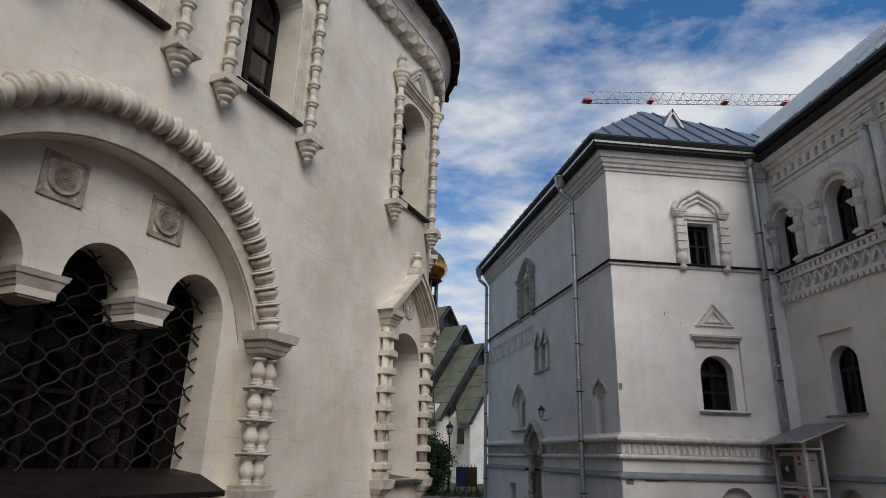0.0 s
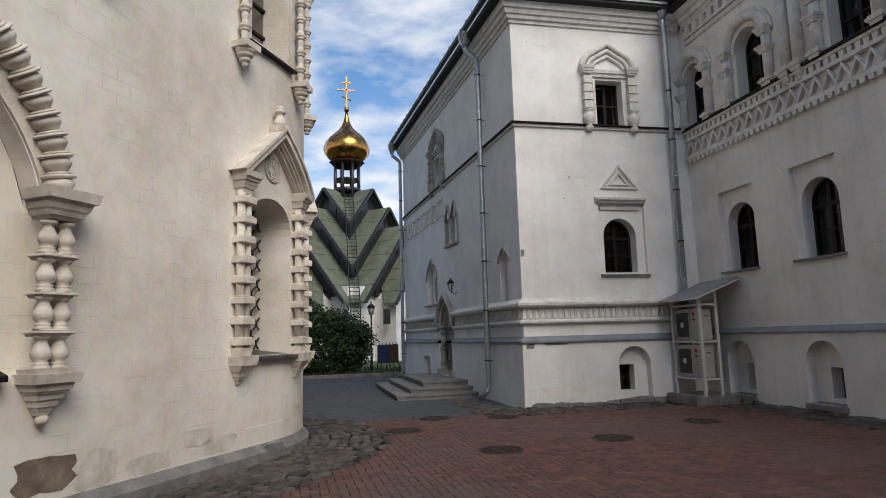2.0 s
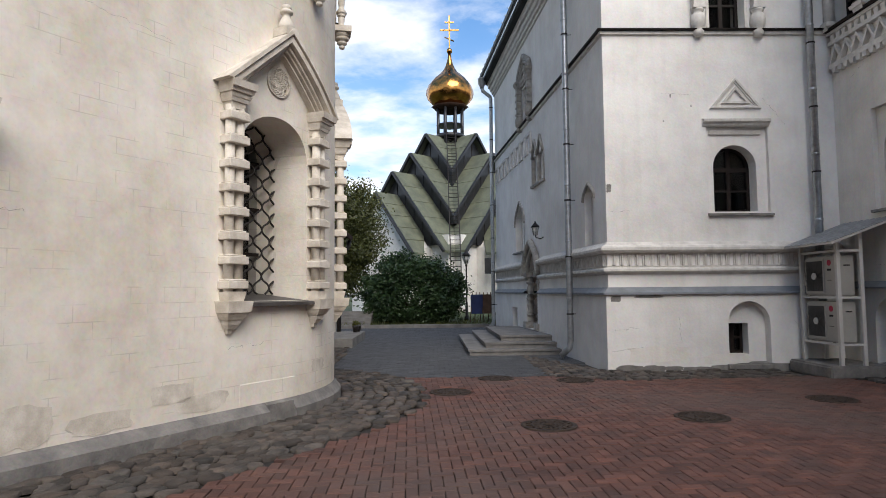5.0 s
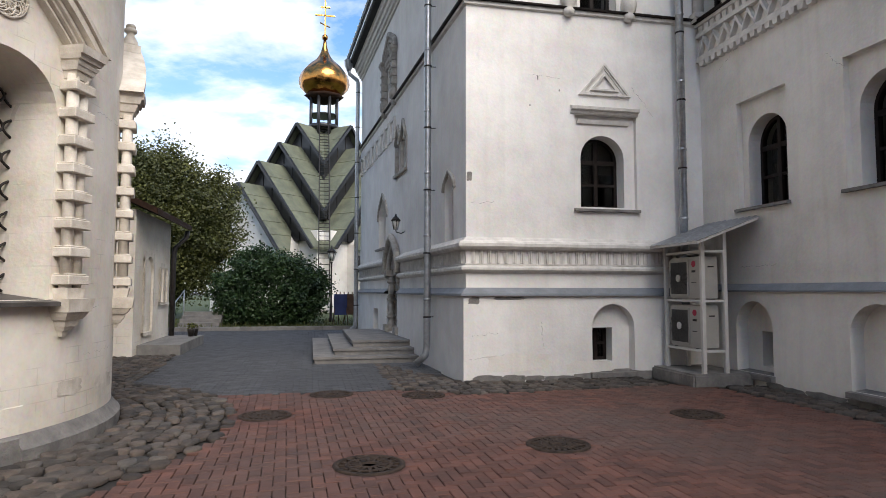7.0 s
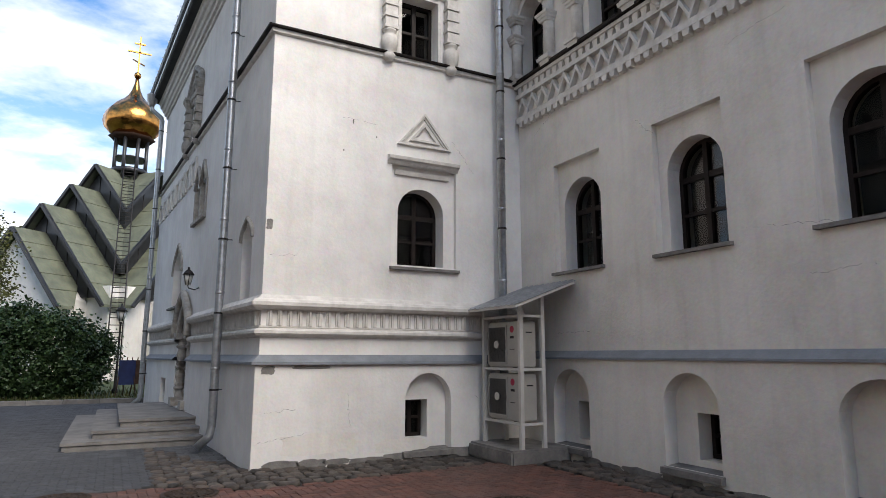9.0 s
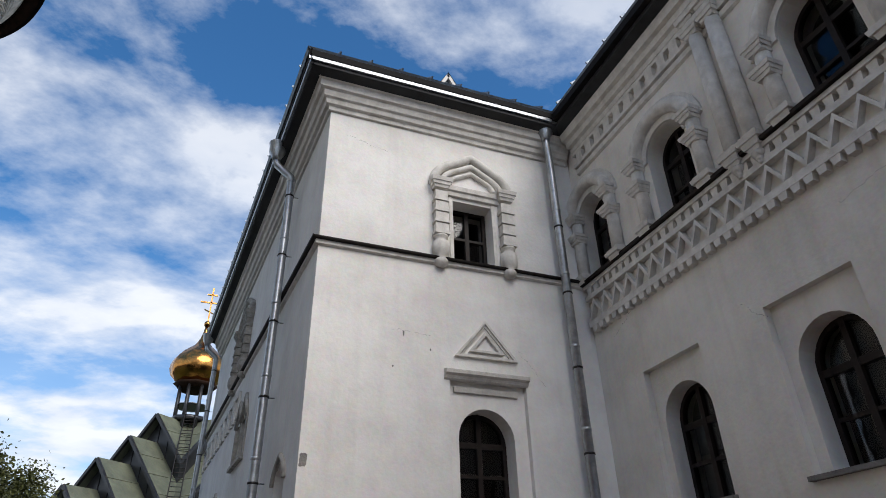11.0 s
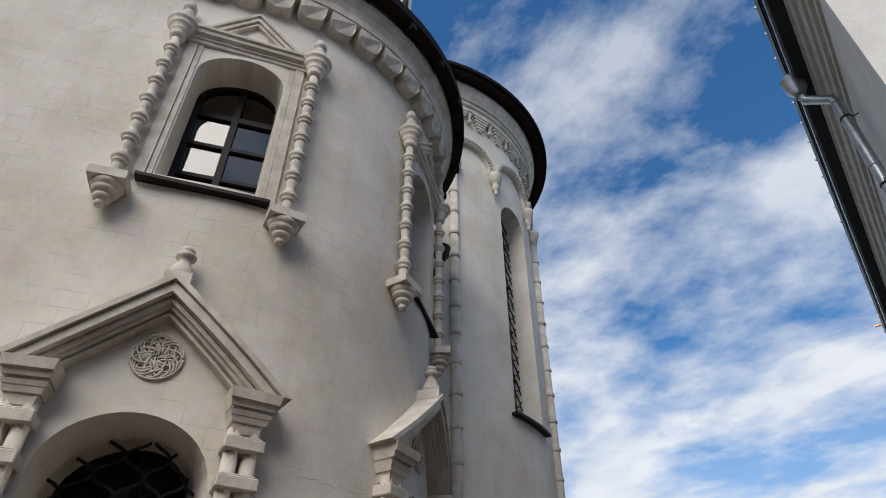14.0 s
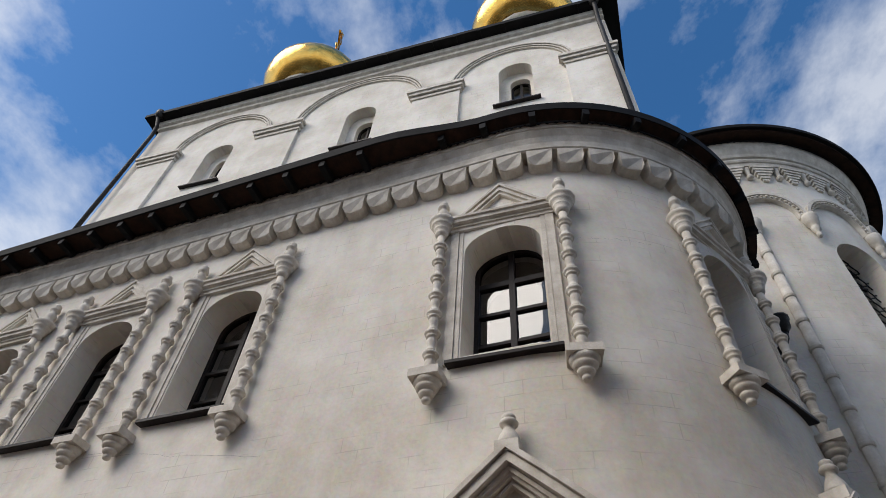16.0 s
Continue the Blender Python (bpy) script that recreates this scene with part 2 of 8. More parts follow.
ROOF_BLACK = material("black_sheet_roof", (0.014, 0.013, 0.013), (0.007, 0.007, 0.007), 4.0, 0.75, 0.15, fine=30, spec=0.15)
ROOF_WOOD = material("dark_eave_wood", (0.045, 0.022, 0.014), (0.018, 0.01, 0.007), 6.0, 0.8, 0.3, fine=40, spec=0.15)
ROOF_BLUE = material("blue_grey_sheet_roof", (0.20, 0.25, 0.31), (0.14, 0.175, 0.22), 1.5, 0.42, 0.1, metal=0.5, fine=30)
ZINC = material("galvanised_steel", (0.50, 0.52, 0.54), (0.33, 0.345, 0.36), 9.0, 0.38, 0.1, metal=0.85, fine=50)
IRON = material("black_iron", (0.035, 0.03, 0.028), (0.015, 0.013, 0.012), 12.0, 0.55, 0.3, fine=80, spec=0.3)
RUST = material("rusty_cast_iron", (0.075, 0.052, 0.038), (0.022, 0.016, 0.013), 14.0, 0.75, 0.4, metal=0.1, fine=90, spec=0.25)
WOOD_DARK = material("dark_brown_window_wood", (0.022, 0.015, 0.013), (0.01, 0.007, 0.006), 10.0, 0.5, 0.15, fine=70, spec=0.2)
WOOD_DOOR = material("oak_door_wood", (0.33, 0.18, 0.085), (0.17, 0.085, 0.04), 5.0, 0.5, 0.25, fine=60)
GOLD = material("gilded_sheet", (0.95, 0.60, 0.16), (0.80, 0.45, 0.09), 3.0, 0.22, 0.12, metal=1.0, fine=12, stain=0.0)
GOLD_OLD = material("aged_gilding", (0.62, 0.30, 0.085), (0.40, 0.18, 0.05), 3.0, 0.2, 0.12, metal=1.0, fine=9, stain=0.0)
# near-black base: the shade of unlit rooms is put into the colour
INNER_SHADE = material("shaded_inner_plaster", (0.03, 0.027, 0.024), (0.018, 0.016, 0.015), 2.0, 0.9, 0.1)
GREEN_ROOF = material("weathered_green_roof", (0.17, 0.185, 0.125), (0.095, 0.105, 0.075), 1.2, 0.7, 0.2, fine=10, streak=0.3)
BLACK_GLAZE = material("dark_slatted_wall", (0.03, 0.032, 0.035), (0.014, 0.014, 0.016), 2.0, 0.35, 0.1)
BRICK = material("red_paving_brick", (0.150, 0.063, 0.044), (0.080, 0.038, 0.029), 3.0, 0.8, 0.35, fine=90, vary=0.28, island=True, worn=(0.105, 0.082, 0.07))
BRICK_ONE = material("red_paving_brick_single", (0.150, 0.063, 0.044), (0.080, 0.038, 0.029), 3.0, 0.8, 0.35, fine=90, vary=0.28, worn=(0.105, 0.082, 0.07))
SETT = material("blue_grey_sett", (0.080, 0.083, 0.090), (0.045, 0.048, 0.052), 3.0, 0.8, 0.35, fine=80, vary=0.25, island=True)
COBBLE = material("field_cobble", (0.10, 0.089, 0.076), (0.034, 0.031, 0.028), 5.0, 0.8, 0.45, fine=60, vary=0.45, island=True, tint=(1.12, 0.95, 0.86))
COBBLE_ONE = material("field_cobble_single", (0.10, 0.089, 0.076), (0.034, 0.031, 0.028), 5.0, 0.8, 0.45, fine=60, vary=0.45, tint=(1.12, 0.95, 0.86))
SOIL = material("joint_sand", (0.036, 0.031, 0.026), (0.017, 0.015, 0.013), 5.0, 0.95, 0.5, fine=50)
GRASS = material("lawn_earth", (0.075, 0.10, 0.03), (0.04, 0.055, 0.02), 6.0, 0.95, 0.6, fine=40)
LEAF_TREE = material("tree_leaf", (0.095, 0.10, 0.02), (0.04, 0.05, 0.012), 0.6, 0.6, 0.0, stain=0.0, vary=0.45, island=True)
LEAF_BUSH = material("lilac_leaf", (0.045, 0.085, 0.025), (0.02, 0.045, 0.014), 0.8, 0.5, 0.0, stain=0.0, vary=0.4, island=True)
BARK = material("bark", (0.10, 0.08, 0.06), (0.04, 0.032, 0.026), 8.0, 0.9, 0.6)
AC_CREAM = material("cream_enamel", (0.44, 0.42, 0.37), (0.36, 0.345, 0.31), 3.0, 0.5, 0.05)
FAN_GREY = material("shaded_fan_grey", (0.10, 0.097, 0.09), (0.05, 0.05, 0.047), 3.0, 0.6, 0.1)
SOFFIT = material("dark_soffit_paint", (0.045, 0.046, 0.048), (0.025, 0.026, 0.028), 3.0, 0.7, 0.1, spec=0.2)
AC_WHITE = material("white_enamel", (0.62, 0.60, 0.56), (0.50, 0.485, 0.45), 3.0, 0.45, 0.05)
BLUE = material("blue_sign_paint", (0.03, 0.05, 0.16), (0.02, 0.03, 0.1), 4.0, 0.5, 0.1)
BROWN = material("brown_sign_wood", (0.14, 0.075, 0.045), (0.07, 0.04, 0.025), 4.0, 0.6, 0.1)
CRANE_WHITE = material("crane_white", (0.75, 0.75, 0.75), (0.6, 0.6, 0.6), 3.0, 0.5, 0.0)
CRANE_RED = material("crane_red", (0.55, 0.07, 0.06), (0.42, 0.05, 0.04), 3.0, 0.5, 0.0)
LOGO = material("crimson_mark", (0.45, 0.02, 0.06), (0.4, 0.02, 0.05), 3.0, 0.5, 0.0)
LAMP_GLASS = material("lamp_milk_glass", (0.6, 0.6, 0.58), (0.5, 0.5, 0.48), 3.0, 0.3, 0.0)
GLASS = glass_material("window_glass", 1.5, (0.55, 0.56, 0.58))
GLASS_SKY = glass_material("mirror_tinted_glass", 2.1, (0.25, 0.26, 0.28))


# ---- helpers ----
class Line:
    """A straight wall in plan: u runs to the right as seen from outside, d outwards."""

    def __init__(self, x, y, tx, ty):
        k = math.hypot(tx, ty)
        self.o, self.t = (x, y), (tx / k, ty / k)

    def base(self, u):
        return self.o[0] + self.t[0] * u, self.o[1] + self.t[1] * u, self.t

    def m(self, u, z=0.0, d=0.0):
        x, y, t = self.base(u)
        return Matrix(((t[0], -t[1], 0, x + t[1] * d), (t[1], t[0], 0, y - t[0] * d), (0, 0, 1, z), (0, 0, 0, 1)))

    def pt(self, u, z, d=0.0):
        x, y, t = self.base(u)
        return Vector((x + t[1] * d, y - t[0] * d, z))

    def step(self, a, b):
        return [a, b]


class Bend(Line):
    """Straight for u below start, then an arc of radius r that turns to the left, seen from above."""

    def __init__(self, x, y, tx, ty, r, start):
        k = math.hypot(tx, ty)
        self.o, self.t, self.r, self.start = (x, y), (tx / k, ty / k), r, start
        self.c = (x + self.t[0] * start - self.t[1] * r, y + self.t[1] * start + self.t[0] * r)
        self.a0 = math.atan2(-self.t[0], self.t[1])

    def base(self, u):
        if u <= self.start:
            return Line.base(self, u)
        a = self.a0 + (u - self.start) / self.r
        return self.c[0] + self.r * math.cos(a), self.c[1] + self.r * math.sin(a), (-math.sin(a), math.cos(a))

    def step(self, a, b):
        k = max(1, int((b - a) / 0.16)) if b > self.start else 1
        return [a + (b - a) * i / k for i in range(k + 1)]


class Ring(Line):
    """A round wall about (x, y); u is measured from the angle a0, anticlockwise."""

    def __init__(self, x, y, r, a0):
        self.c, self.r, self.a0 = (x, y), r, radians(a0)

    def base(self, u):
        a = self.a0 + u / self.r
        return self.c[0] + self.r * math.cos(a), self.c[1] + self.r * math.sin(a), (-math.sin(a), math.cos(a))

    def step(self, a, b):
        k = max(1, int((b - a) / 0.2))
        return [a + (b - a) * i / k for i in range(k + 1)]


def arch(c, w, zb, zs, rise=None, depth=0.5):
    return dict(a=c - w / 2, b=c + w / 2, c=c, w=w, zb=zb, zs=zs, rise=w / 2 if rise is None else rise, depth=depth)


def rect(c, w, zb, zs, depth=0.5):
    return arch(c, w, zb, zs, 0.0, depth)


def top_of(h, u):
    k = max(0.0, 1 - ((u - h["c"]) / (h["w"] / 2)) ** 2)
    return h["zs"] + h["rise"] * math.sqrt(k)


def hole_us(h):
    if h["rise"] == 0:
        return [h["a"], h["b"]]
    return [h["c"] - h["w"] / 2 * math.cos(math.pi * i / 14) for i in range(15)]


def sheet(bm, path, u0, u1, z0, z1, holes=(), d=0.0, reveal=True, outline=None):
    """One face of a wall, with its openings and their reveals; outline: an arch that bounds the sheet."""
    us = {u0, u1}
    for h in holes:
        us.update(u for u in hole_us(h) if u0 < u < u1)
    if outline:
        us.update(hole_us(outline))
    us = sorted(us)
    fine = []
    for a, b in zip(us, us[1:]):
        if b - a > 1e-5:
            fine += path.step(a, b)[:-1]
    fine.append(us[-1])

    def quad(*c):
        vs = [bm.verts.new(path.pt(u, z, dd)) for u, z, dd in c]
        bm.faces.new(vs)

    for a, b in zip(fine, fine[1:]):
        mid = (a + b) / 2
        tops = (top_of(outline, a), top_of(outline, b)) if outline else (z1, z1)
        here = sorted((h for h in holes if h["a"] - 1e-6 < mid < h["b"] + 1e-6), key=lambda h: h["zb"])
        low = (z0, z0)
        for h in here:
            ta, tb = top_of(h, a), top_of(h, b)
            if h["zb"] > low[0] + 1e-4:
                quad((a, low[0], d), (b, low[1], d), (b, h["zb"], d), (a, h["zb"], d))
            if reveal:
                e = d - h["depth"]
                quad((a, h["zb"], d), (b, h["zb"], d), (b, h["zb"], e), (a, h["zb"], e))
                quad((a, ta, e), (b, tb, e), (b, tb, d), (a, ta, d))
                ja, jb = h.get("ja", h["zb"]), h.get("jb", h["zb"])
                if abs(a - h["a"]) < 1e-5 and ja < ta:
                    quad((a, ja, e), (a, ta, e), (a, ta, d), (a, ja, d))
                if abs(b - h["b"]) < 1e-5 and jb < tb:
                    quad((b, jb, d), (b, tb, d), (b, tb, e), (b, jb, e))
            low = (ta, tb)
        if tops[0] > low[0] + 1e-5 or tops[1] > low[1] + 1e-5:
            quad((a, low[0], d), (b, low[1], d), (b, tops[1], d), (a, tops[0], d))


def box(bm, lo, hi, m=None, taper=0.0):
    """A box; taper draws the bottom in (for corbels and brackets)."""
    x0, y0, z0 = lo
    x1, y1, z1 = hi
    k = taper
    cs = [(x0 + k, y0 + k, z0), (x1 - k, y0 + k, z0), (x1 - k, y1, z0), (x0 + k, y1, z0), (x0, y0, z1), (x1, y0, z1), (x1, y1, z1), (x0, y1, z1)]
    vs = [bm.verts.new(m @ Vector(c) if m else c) for c in cs]
    for f in ((0, 3, 2, 1), (4, 5, 6, 7), (0, 1, 5, 4), (1, 2, 6, 5), (2, 3, 7, 6), (3, 0, 4, 7)):
        bm.faces.new([vs[i] for i in f])


def lathe(bm, profile, m=None, seg=12):
    """Turned work: profile rows of radius and height."""
    rings = []
    for r, z in profile:
        ring = [bm.verts.new((m or Matrix()) @ Vector((r * math.cos(2 * math.pi * i / seg), r * math.sin(2 * math.pi * i / seg), z))) for i in range(seg)]
        rings.append(ring)
    for a, b in zip(rings, rings[1:]):
        for i in range(seg):
            f = bm.faces.new((a[i], a[(i + 1) % seg], b[(i + 1) % seg], b[i]))
            f.smooth = True
    bm.faces.new(rings[0][::-1])
    bm.faces.new(rings[-1])


def sweep(bm, pts, radii, seg=8, side=Vector((0, 1, 0)), turn=0.0, smooth=True):
    """A tube along points that lie in one plane, whose normal is side; radii: one number or one for each point."""
    pts = [Vector(p) for p in pts]
    rad = radii if isinstance(radii, (list, tuple)) else [radii] * len(pts)
    rings = []
    for i, p in enumerate(pts):
        t = (pts[min(i + 1, len(pts) - 1)] - pts[max(i - 1, 0)]).normalized()
        n = side.normalized()
        b = t.cross(n).normalized()
        rings.append([bm.verts.new(p + (n * math.cos(2 * math.pi * k / seg + turn) + b * math.sin(2 * math.pi * k / seg + turn)) * rad[i]) for k in range(seg)])
    for a, b in zip(rings, rings[1:]):
        for k in range(seg):
            f = bm.faces.new((a[k], a[(k + 1) % seg], b[(k + 1) % seg], b[k]))
            f.smooth = smooth
    bm.faces.new(rings[0][::-1])
    bm.faces.new(rings[-1])


def moulding(bm, path, u0, u1, rows, ends=True):
    """A profile, rows of (d, z), drawn along a wall."""
    us = path.step(u0, u1)
    cols = [[bm.verts.new(path.pt(u, z, d)) for d, z in rows] for u in us]
    for a, b in zip(cols, cols[1:]):
        for k in range(len(rows) - 1):
            bm.faces.new((a[k], b[k], b[k + 1], a[k + 1]))
    if ends:
        for c in (cols[0], cols[-1]):
            if len(c) > 2:
                bm.faces.new(c)


def half_round(d, z0, z1, depth, n=5):
    return [(d + depth * math.sin(math.pi * i / n), (z0 + z1) / 2 - (z1 - z0) / 2 * math.cos(math.pi * i / n)) for i in range(n + 1)]


def finish(bm, name, mat, m=None, merge=True):
    if merge and len(bm.verts) < 60000:
        bmesh.ops.remove_doubles(bm, verts=bm.verts, dist=0.0004)
    bmesh.ops.recalc_face_normals(bm, faces=bm.faces)
    me = bpy.data.meshes.new(name)
    bm.to_mesh(me)
    bm.free()
    me.materials.append(mat)
    ob = new(name, me)
    if m is not None:
        ob.matrix_world = m
    return ob


def part(name, bm, mat, parent, label=""):
    ob = finish(bm, name, mat)
    ob.parent = parent
    return tagged(ob, label) if label else ob


def empty(name, m, label, category, group=""):
    ob = new(name)
    ob.matrix_world = m
    ob.empty_display_size = 0.1
    return tagged(ob, label, category, group)


def setting(name, bm, mat, label, category):
    return tagged(finish(bm, name, mat), label, category, "", "structure")


def ogee(w, zs, h, n=10, lift=0.28):
    """The right half of a keel arch, from its foot to its tip."""
    pts = []
    for i in range(n + 1):
        a = math.pi / 2 * i / n
        x, z = w * math.cos(a), h * (1 - lift) * math.sin(a)
        k = max(0.0, (i / n - 0.62) / 0.38)
        pts.append((x, zs + z + h * lift * k ** 1.6))
    return pts


# ---- plan: walls ----
CHURCH = Bend(1.784, 10.281, 0.534, 0.845, 2.8, -0.2)        # cathedral flank and its round corner
APSE = Ring(-2.9, 16.9, 3.3, -60)                        # great apse behind it
WING_S = Line(6.9, 14.25, 1, 0)                          # wing, face to the yard
WING_W = Line(5.722, 30.958, 0.0703, -0.9975)            # wing, face to the lane (corner at u = 16.75)
W_END = 4.7                                              # far end of the lane wall
EAST = Line(11.4, 14.25, 0, -1)                          # long building (u = 14.25 - y)
ATTIC = Line(-7.4, -0.1, 7.6, 14.05)                     # upper cube of the cathedral
TH = 0.55
EAVE = 9.72


def south_u(y):
    return 14.25 - y


# windows and niches of the long building
E_LOW = [12.70, 10.52, 8.34, 6.16, 3.98, 1.8]
E_BASE = [12.92, 10.66, 8.46, 6.26, 4.06, 1.86]
E_UP = [(13.78, 0.72, 7.72), (11.84, 0.80, 7.62), (9.32, 0.86, 7.60), (7.3, 0.80, 7.6), (4.9, 0.86, 7.6), (2.6, 0.8, 7.6)]


def long_building():
    bm = bmesh.new()
    holes = []
    for y in E_LOW:
        holes.append(rect(south_u(y) + 0.0, 1.12, 2.88, 4.69, 0.10))
    for y, w, zs in E_UP:
        holes.append(arch(south_u(y), w, 6.55, zs, None, TH))
    sheet(bm, EAST, 0.0, 24, 1.62, EAVE, holes)
    for y in E_LOW:
        u = south_u(y)
        sheet(bm, EAST, u - 0.56, u + 0.56, 2.88, 4.69, [arch(u + 0.02, 0.88, 2.9, 3.93, None, TH - 0.1)], d=-0.10)
    back = [arch(south_u(y) + 0.02, 0.88, 2.9, 3.93) for y in E_LOW] + [arch(south_u(y), w, 6.55, zs) for y, w, zs in E_UP]
    back += [rect(south_u(y) + 0.1, 0.36, 0.3, 0.86) for y in E_BASE]
    # room side of the wall, coloured as if unlit
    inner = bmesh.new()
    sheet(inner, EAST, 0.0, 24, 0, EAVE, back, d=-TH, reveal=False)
    setting("wall_east_inner", inner, INNER_SHADE, "inner face of the long building's wall, near-black to stand in for room shade", "wall")
    # plinth zone, a little proud
    low = [arch(south_u(y), 0.84, 0.2, 0.93, None, 0.22) for y in E_BASE]
    sheet(bm, EAST, 0.0, 24, -0.3, 1.5, low, d=0.06)
    for y in E_BASE:
        u = south_u(y)
        sheet(bm, EAST, u - 0.42, u + 0.42, 0.2, 1.35, [rect(u + 0.1, 0.36, 0.3, 0.86, 0.39)], d=-0.16, outline=arch(u, 0.84, 0.2, 0.93))
    setting("wall_east", bm, PLASTER_WARM, "long grey-white plastered facade with arched windows", "wall")
    bm = bmesh.new()
    moulding(bm, EAST, 0.08, 24, [(0.06, 1.5), (0.10, 1.5), (0.10, 1.53), (0.0, 1.63), (-0.02, 1.63)])
    setting("trim_ledge_east", bm, LEDGE, "grey painted sloping ledge above the plinth", "ledge")
    # far sides that close the block, in the near-black of unlit rooms
    bm = bmesh.new()
    box(bm, (20, -10, -0.3), (20.5, 26.3, EAVE))
    box(bm, (11.95, -10.3, -0.3), (20, -9.75, EAVE))
    box(bm, (6.62, 25.9, -0.3), (20, 26.25, EAVE))
    setting("wall_back", bm, INNER_SHADE, "plain rear walls in the near-black that stands in for room shade", "wall")
    # added out of view: cuts low sun and sky light on the wall feet
    bm = bmesh.new()
    box(bm, (-15, -10.3, -0.3), (11.9, -9.75, 10.6))
    setting("wall_yard_south", bm, PLASTER_WARM, "unseen plain range, added to block low light from the south", "wall")
    # unseen floors and lids, added to stop skylight from reaching the rooms
    bm = bmesh.new()
    for z in (2.2, 5.9):
        box(bm, (7.45, 14.8, z), (20, 25.9, z + 0.2))
        box(bm, (11.95, -9.75, z), (20, 14.8, z + 0.2))
    box(bm, (7.45, 14.8, 9.5), (20, 25.9, 9.68))
    box(bm, (11.95, -9.75, 9.5), (20, 14.8, 9.68))
    setting("floor_upper", bm, INNER_SHADE, "unseen inner floors and lids, near-black, added to keep rooms dark", "floor")


def wing():
    bm = bmesh.new()
    holes = [rect(2.58, 1.19, 2.98, 4.66, 0.09), rect(2.46, 0.70, 6.60, 7.72, TH)]
    sheet(bm, WING_S, 0, 4.5, 1.5, EAVE, holes)
    sheet(bm, WING_S, 1.985, 3.175, 2.98, 4.66, [arch(2.55, 0.84, 3.0, 3.88, None, TH - 0.09)], d=-0.09)
    low = [arch(2.64, 0.8, 0.1, 0.88, None, 0.2)]
    sheet(bm, WING_S, -0.06, 4.5, -0.3, 1.42, low, d=0.06)
    sheet(bm, WING_S, 2.24, 3.04, 0.1, 1.3, [rect(2.5, 0.42, 0.27, 0.86, 0.35)], d=-0.14, outline=arch(2.64, 0.8, 0.1, 0.88))
    # inner face carries the unlit-room colour
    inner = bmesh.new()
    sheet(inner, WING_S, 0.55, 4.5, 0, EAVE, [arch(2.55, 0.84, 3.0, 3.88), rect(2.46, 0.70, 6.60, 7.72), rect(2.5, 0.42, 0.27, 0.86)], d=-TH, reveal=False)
    setting("wall_south_inner", inner, INNER_SHADE, "inner face of the end wall, near-black to stand in for room shade", "wall")
    setting("wall_south", bm, PLASTER, "white plastered end wall of the wing, stained and cracked", "wall")
    bm = bmesh.new()
    holes = [arch(15.75, 0.6, 2.36, 3.36, 0.28, 0.16), arch(9.0, 1.3, 2.72, 3.55, 0.62, 0.2), rect(10.1, 0.9, 6.6, 7.66, TH),
             rect(11.5, 1.25, 4.5, 5.3, 0.07)]
    sheet(bm, WING_W, W_END, 16.75, 1.5, EAVE, holes + [dict(arch(10.7, 1.35, 1.5, 1.95, 0.72, TH))])
    sheet(bm, WING_W, 9.0 - 0.65, 9.0 + 0.65, 2.72, 4.2, [arch(9.0, 0.7, 2.85, 3.45, 0.35, TH - 0.2)], d=-0.2, outline=arch(9.0, 1.3, 2.72, 3.55, 0.62))
    sheet(bm, WING_W, 15.75 - 0.3, 15.75 + 0.3, 2.36, 3.66, [], d=-0.16, outline=arch(15.75, 0.6, 2.36, 3.36, 0.28))
    sheet(bm, WING_W, 11.5 - 0.625, 11.5 + 0.625, 4.5, 5.3, [], d=-0.07)
    sheet(bm, WING_W, W_END, 16.81, -0.3, 1.42, [rect(10.7, 1.35, 0.42, 1.42, TH), rect(8.3, 0.8, 0.28, 0.98, 0.25)], d=0.06)
    sheet(bm, WING_W, 8.3 - 0.4, 8.3 + 0.4, 0.28, 0.98, [], d=-0.19)
    # inner face in the same painted room shade
    inner = bmesh.new()
    sheet(inner, WING_W, W_END, 16.2, 0, EAVE, [arch(9.0, 0.7, 2.85, 3.45, 0.35), rect(10.1, 0.9, 6.6, 7.66)], d=-TH, reveal=False)
    setting("wall_west_inner", inner, INNER_SHADE, "inner face of the lane wall, near-black to stand in for room shade", "wall")
    setting("wall_west", bm, PLASTER, "white plastered lane wall of the wing with a doorway", "wall")
    # ledge, fluted band, string course, cornice: once for each face
    for path, u0, u1, s0, s1, nm in ((WING_S, -0.0, 4.44, 1, 0, "south"), (WING_W, W_END, 16.75, 0, 1, "west")):
        def run(rows, mat, name, label):
            bm = bmesh.new()
            # mitre at the outer corner: each row runs out by its own projection
            us = path.step(u0, u1)
            ends = [[path.pt(u0 - (d if s0 else 0), z, d) for d, z in rows], [path.pt(u1 + (d if s1 else 0), z, d) for d, z in rows]]
            cols = [[bm.verts.new(p) for p in c] for c in ends]
            for k in range(len(rows) - 1):
                bm.faces.new((cols[0][k], cols[1][k], cols[1][k + 1], cols[0][k + 1]))
            setting(name + "_" + nm, bm, mat, label, "moulding")
        if nm == "west":
            pieces = [(W_END, 9.9), (11.5, 16.75)]
        else:
            pieces = [(0.0, 4.44)]
        full = (u0, u1, s0, s1)
        for k, (a, b) in enumerate(pieces):
            u0, u1 = a, b
            s0 = full[2]
            s1 = full[3] if b > 16 else 0
            run([(0.06, 1.42), (0.12, 1.42), (0.12, 1.46), (0.0, 1.56)], LEDGE, "trim_ledge", "grey painted sloping ledge")
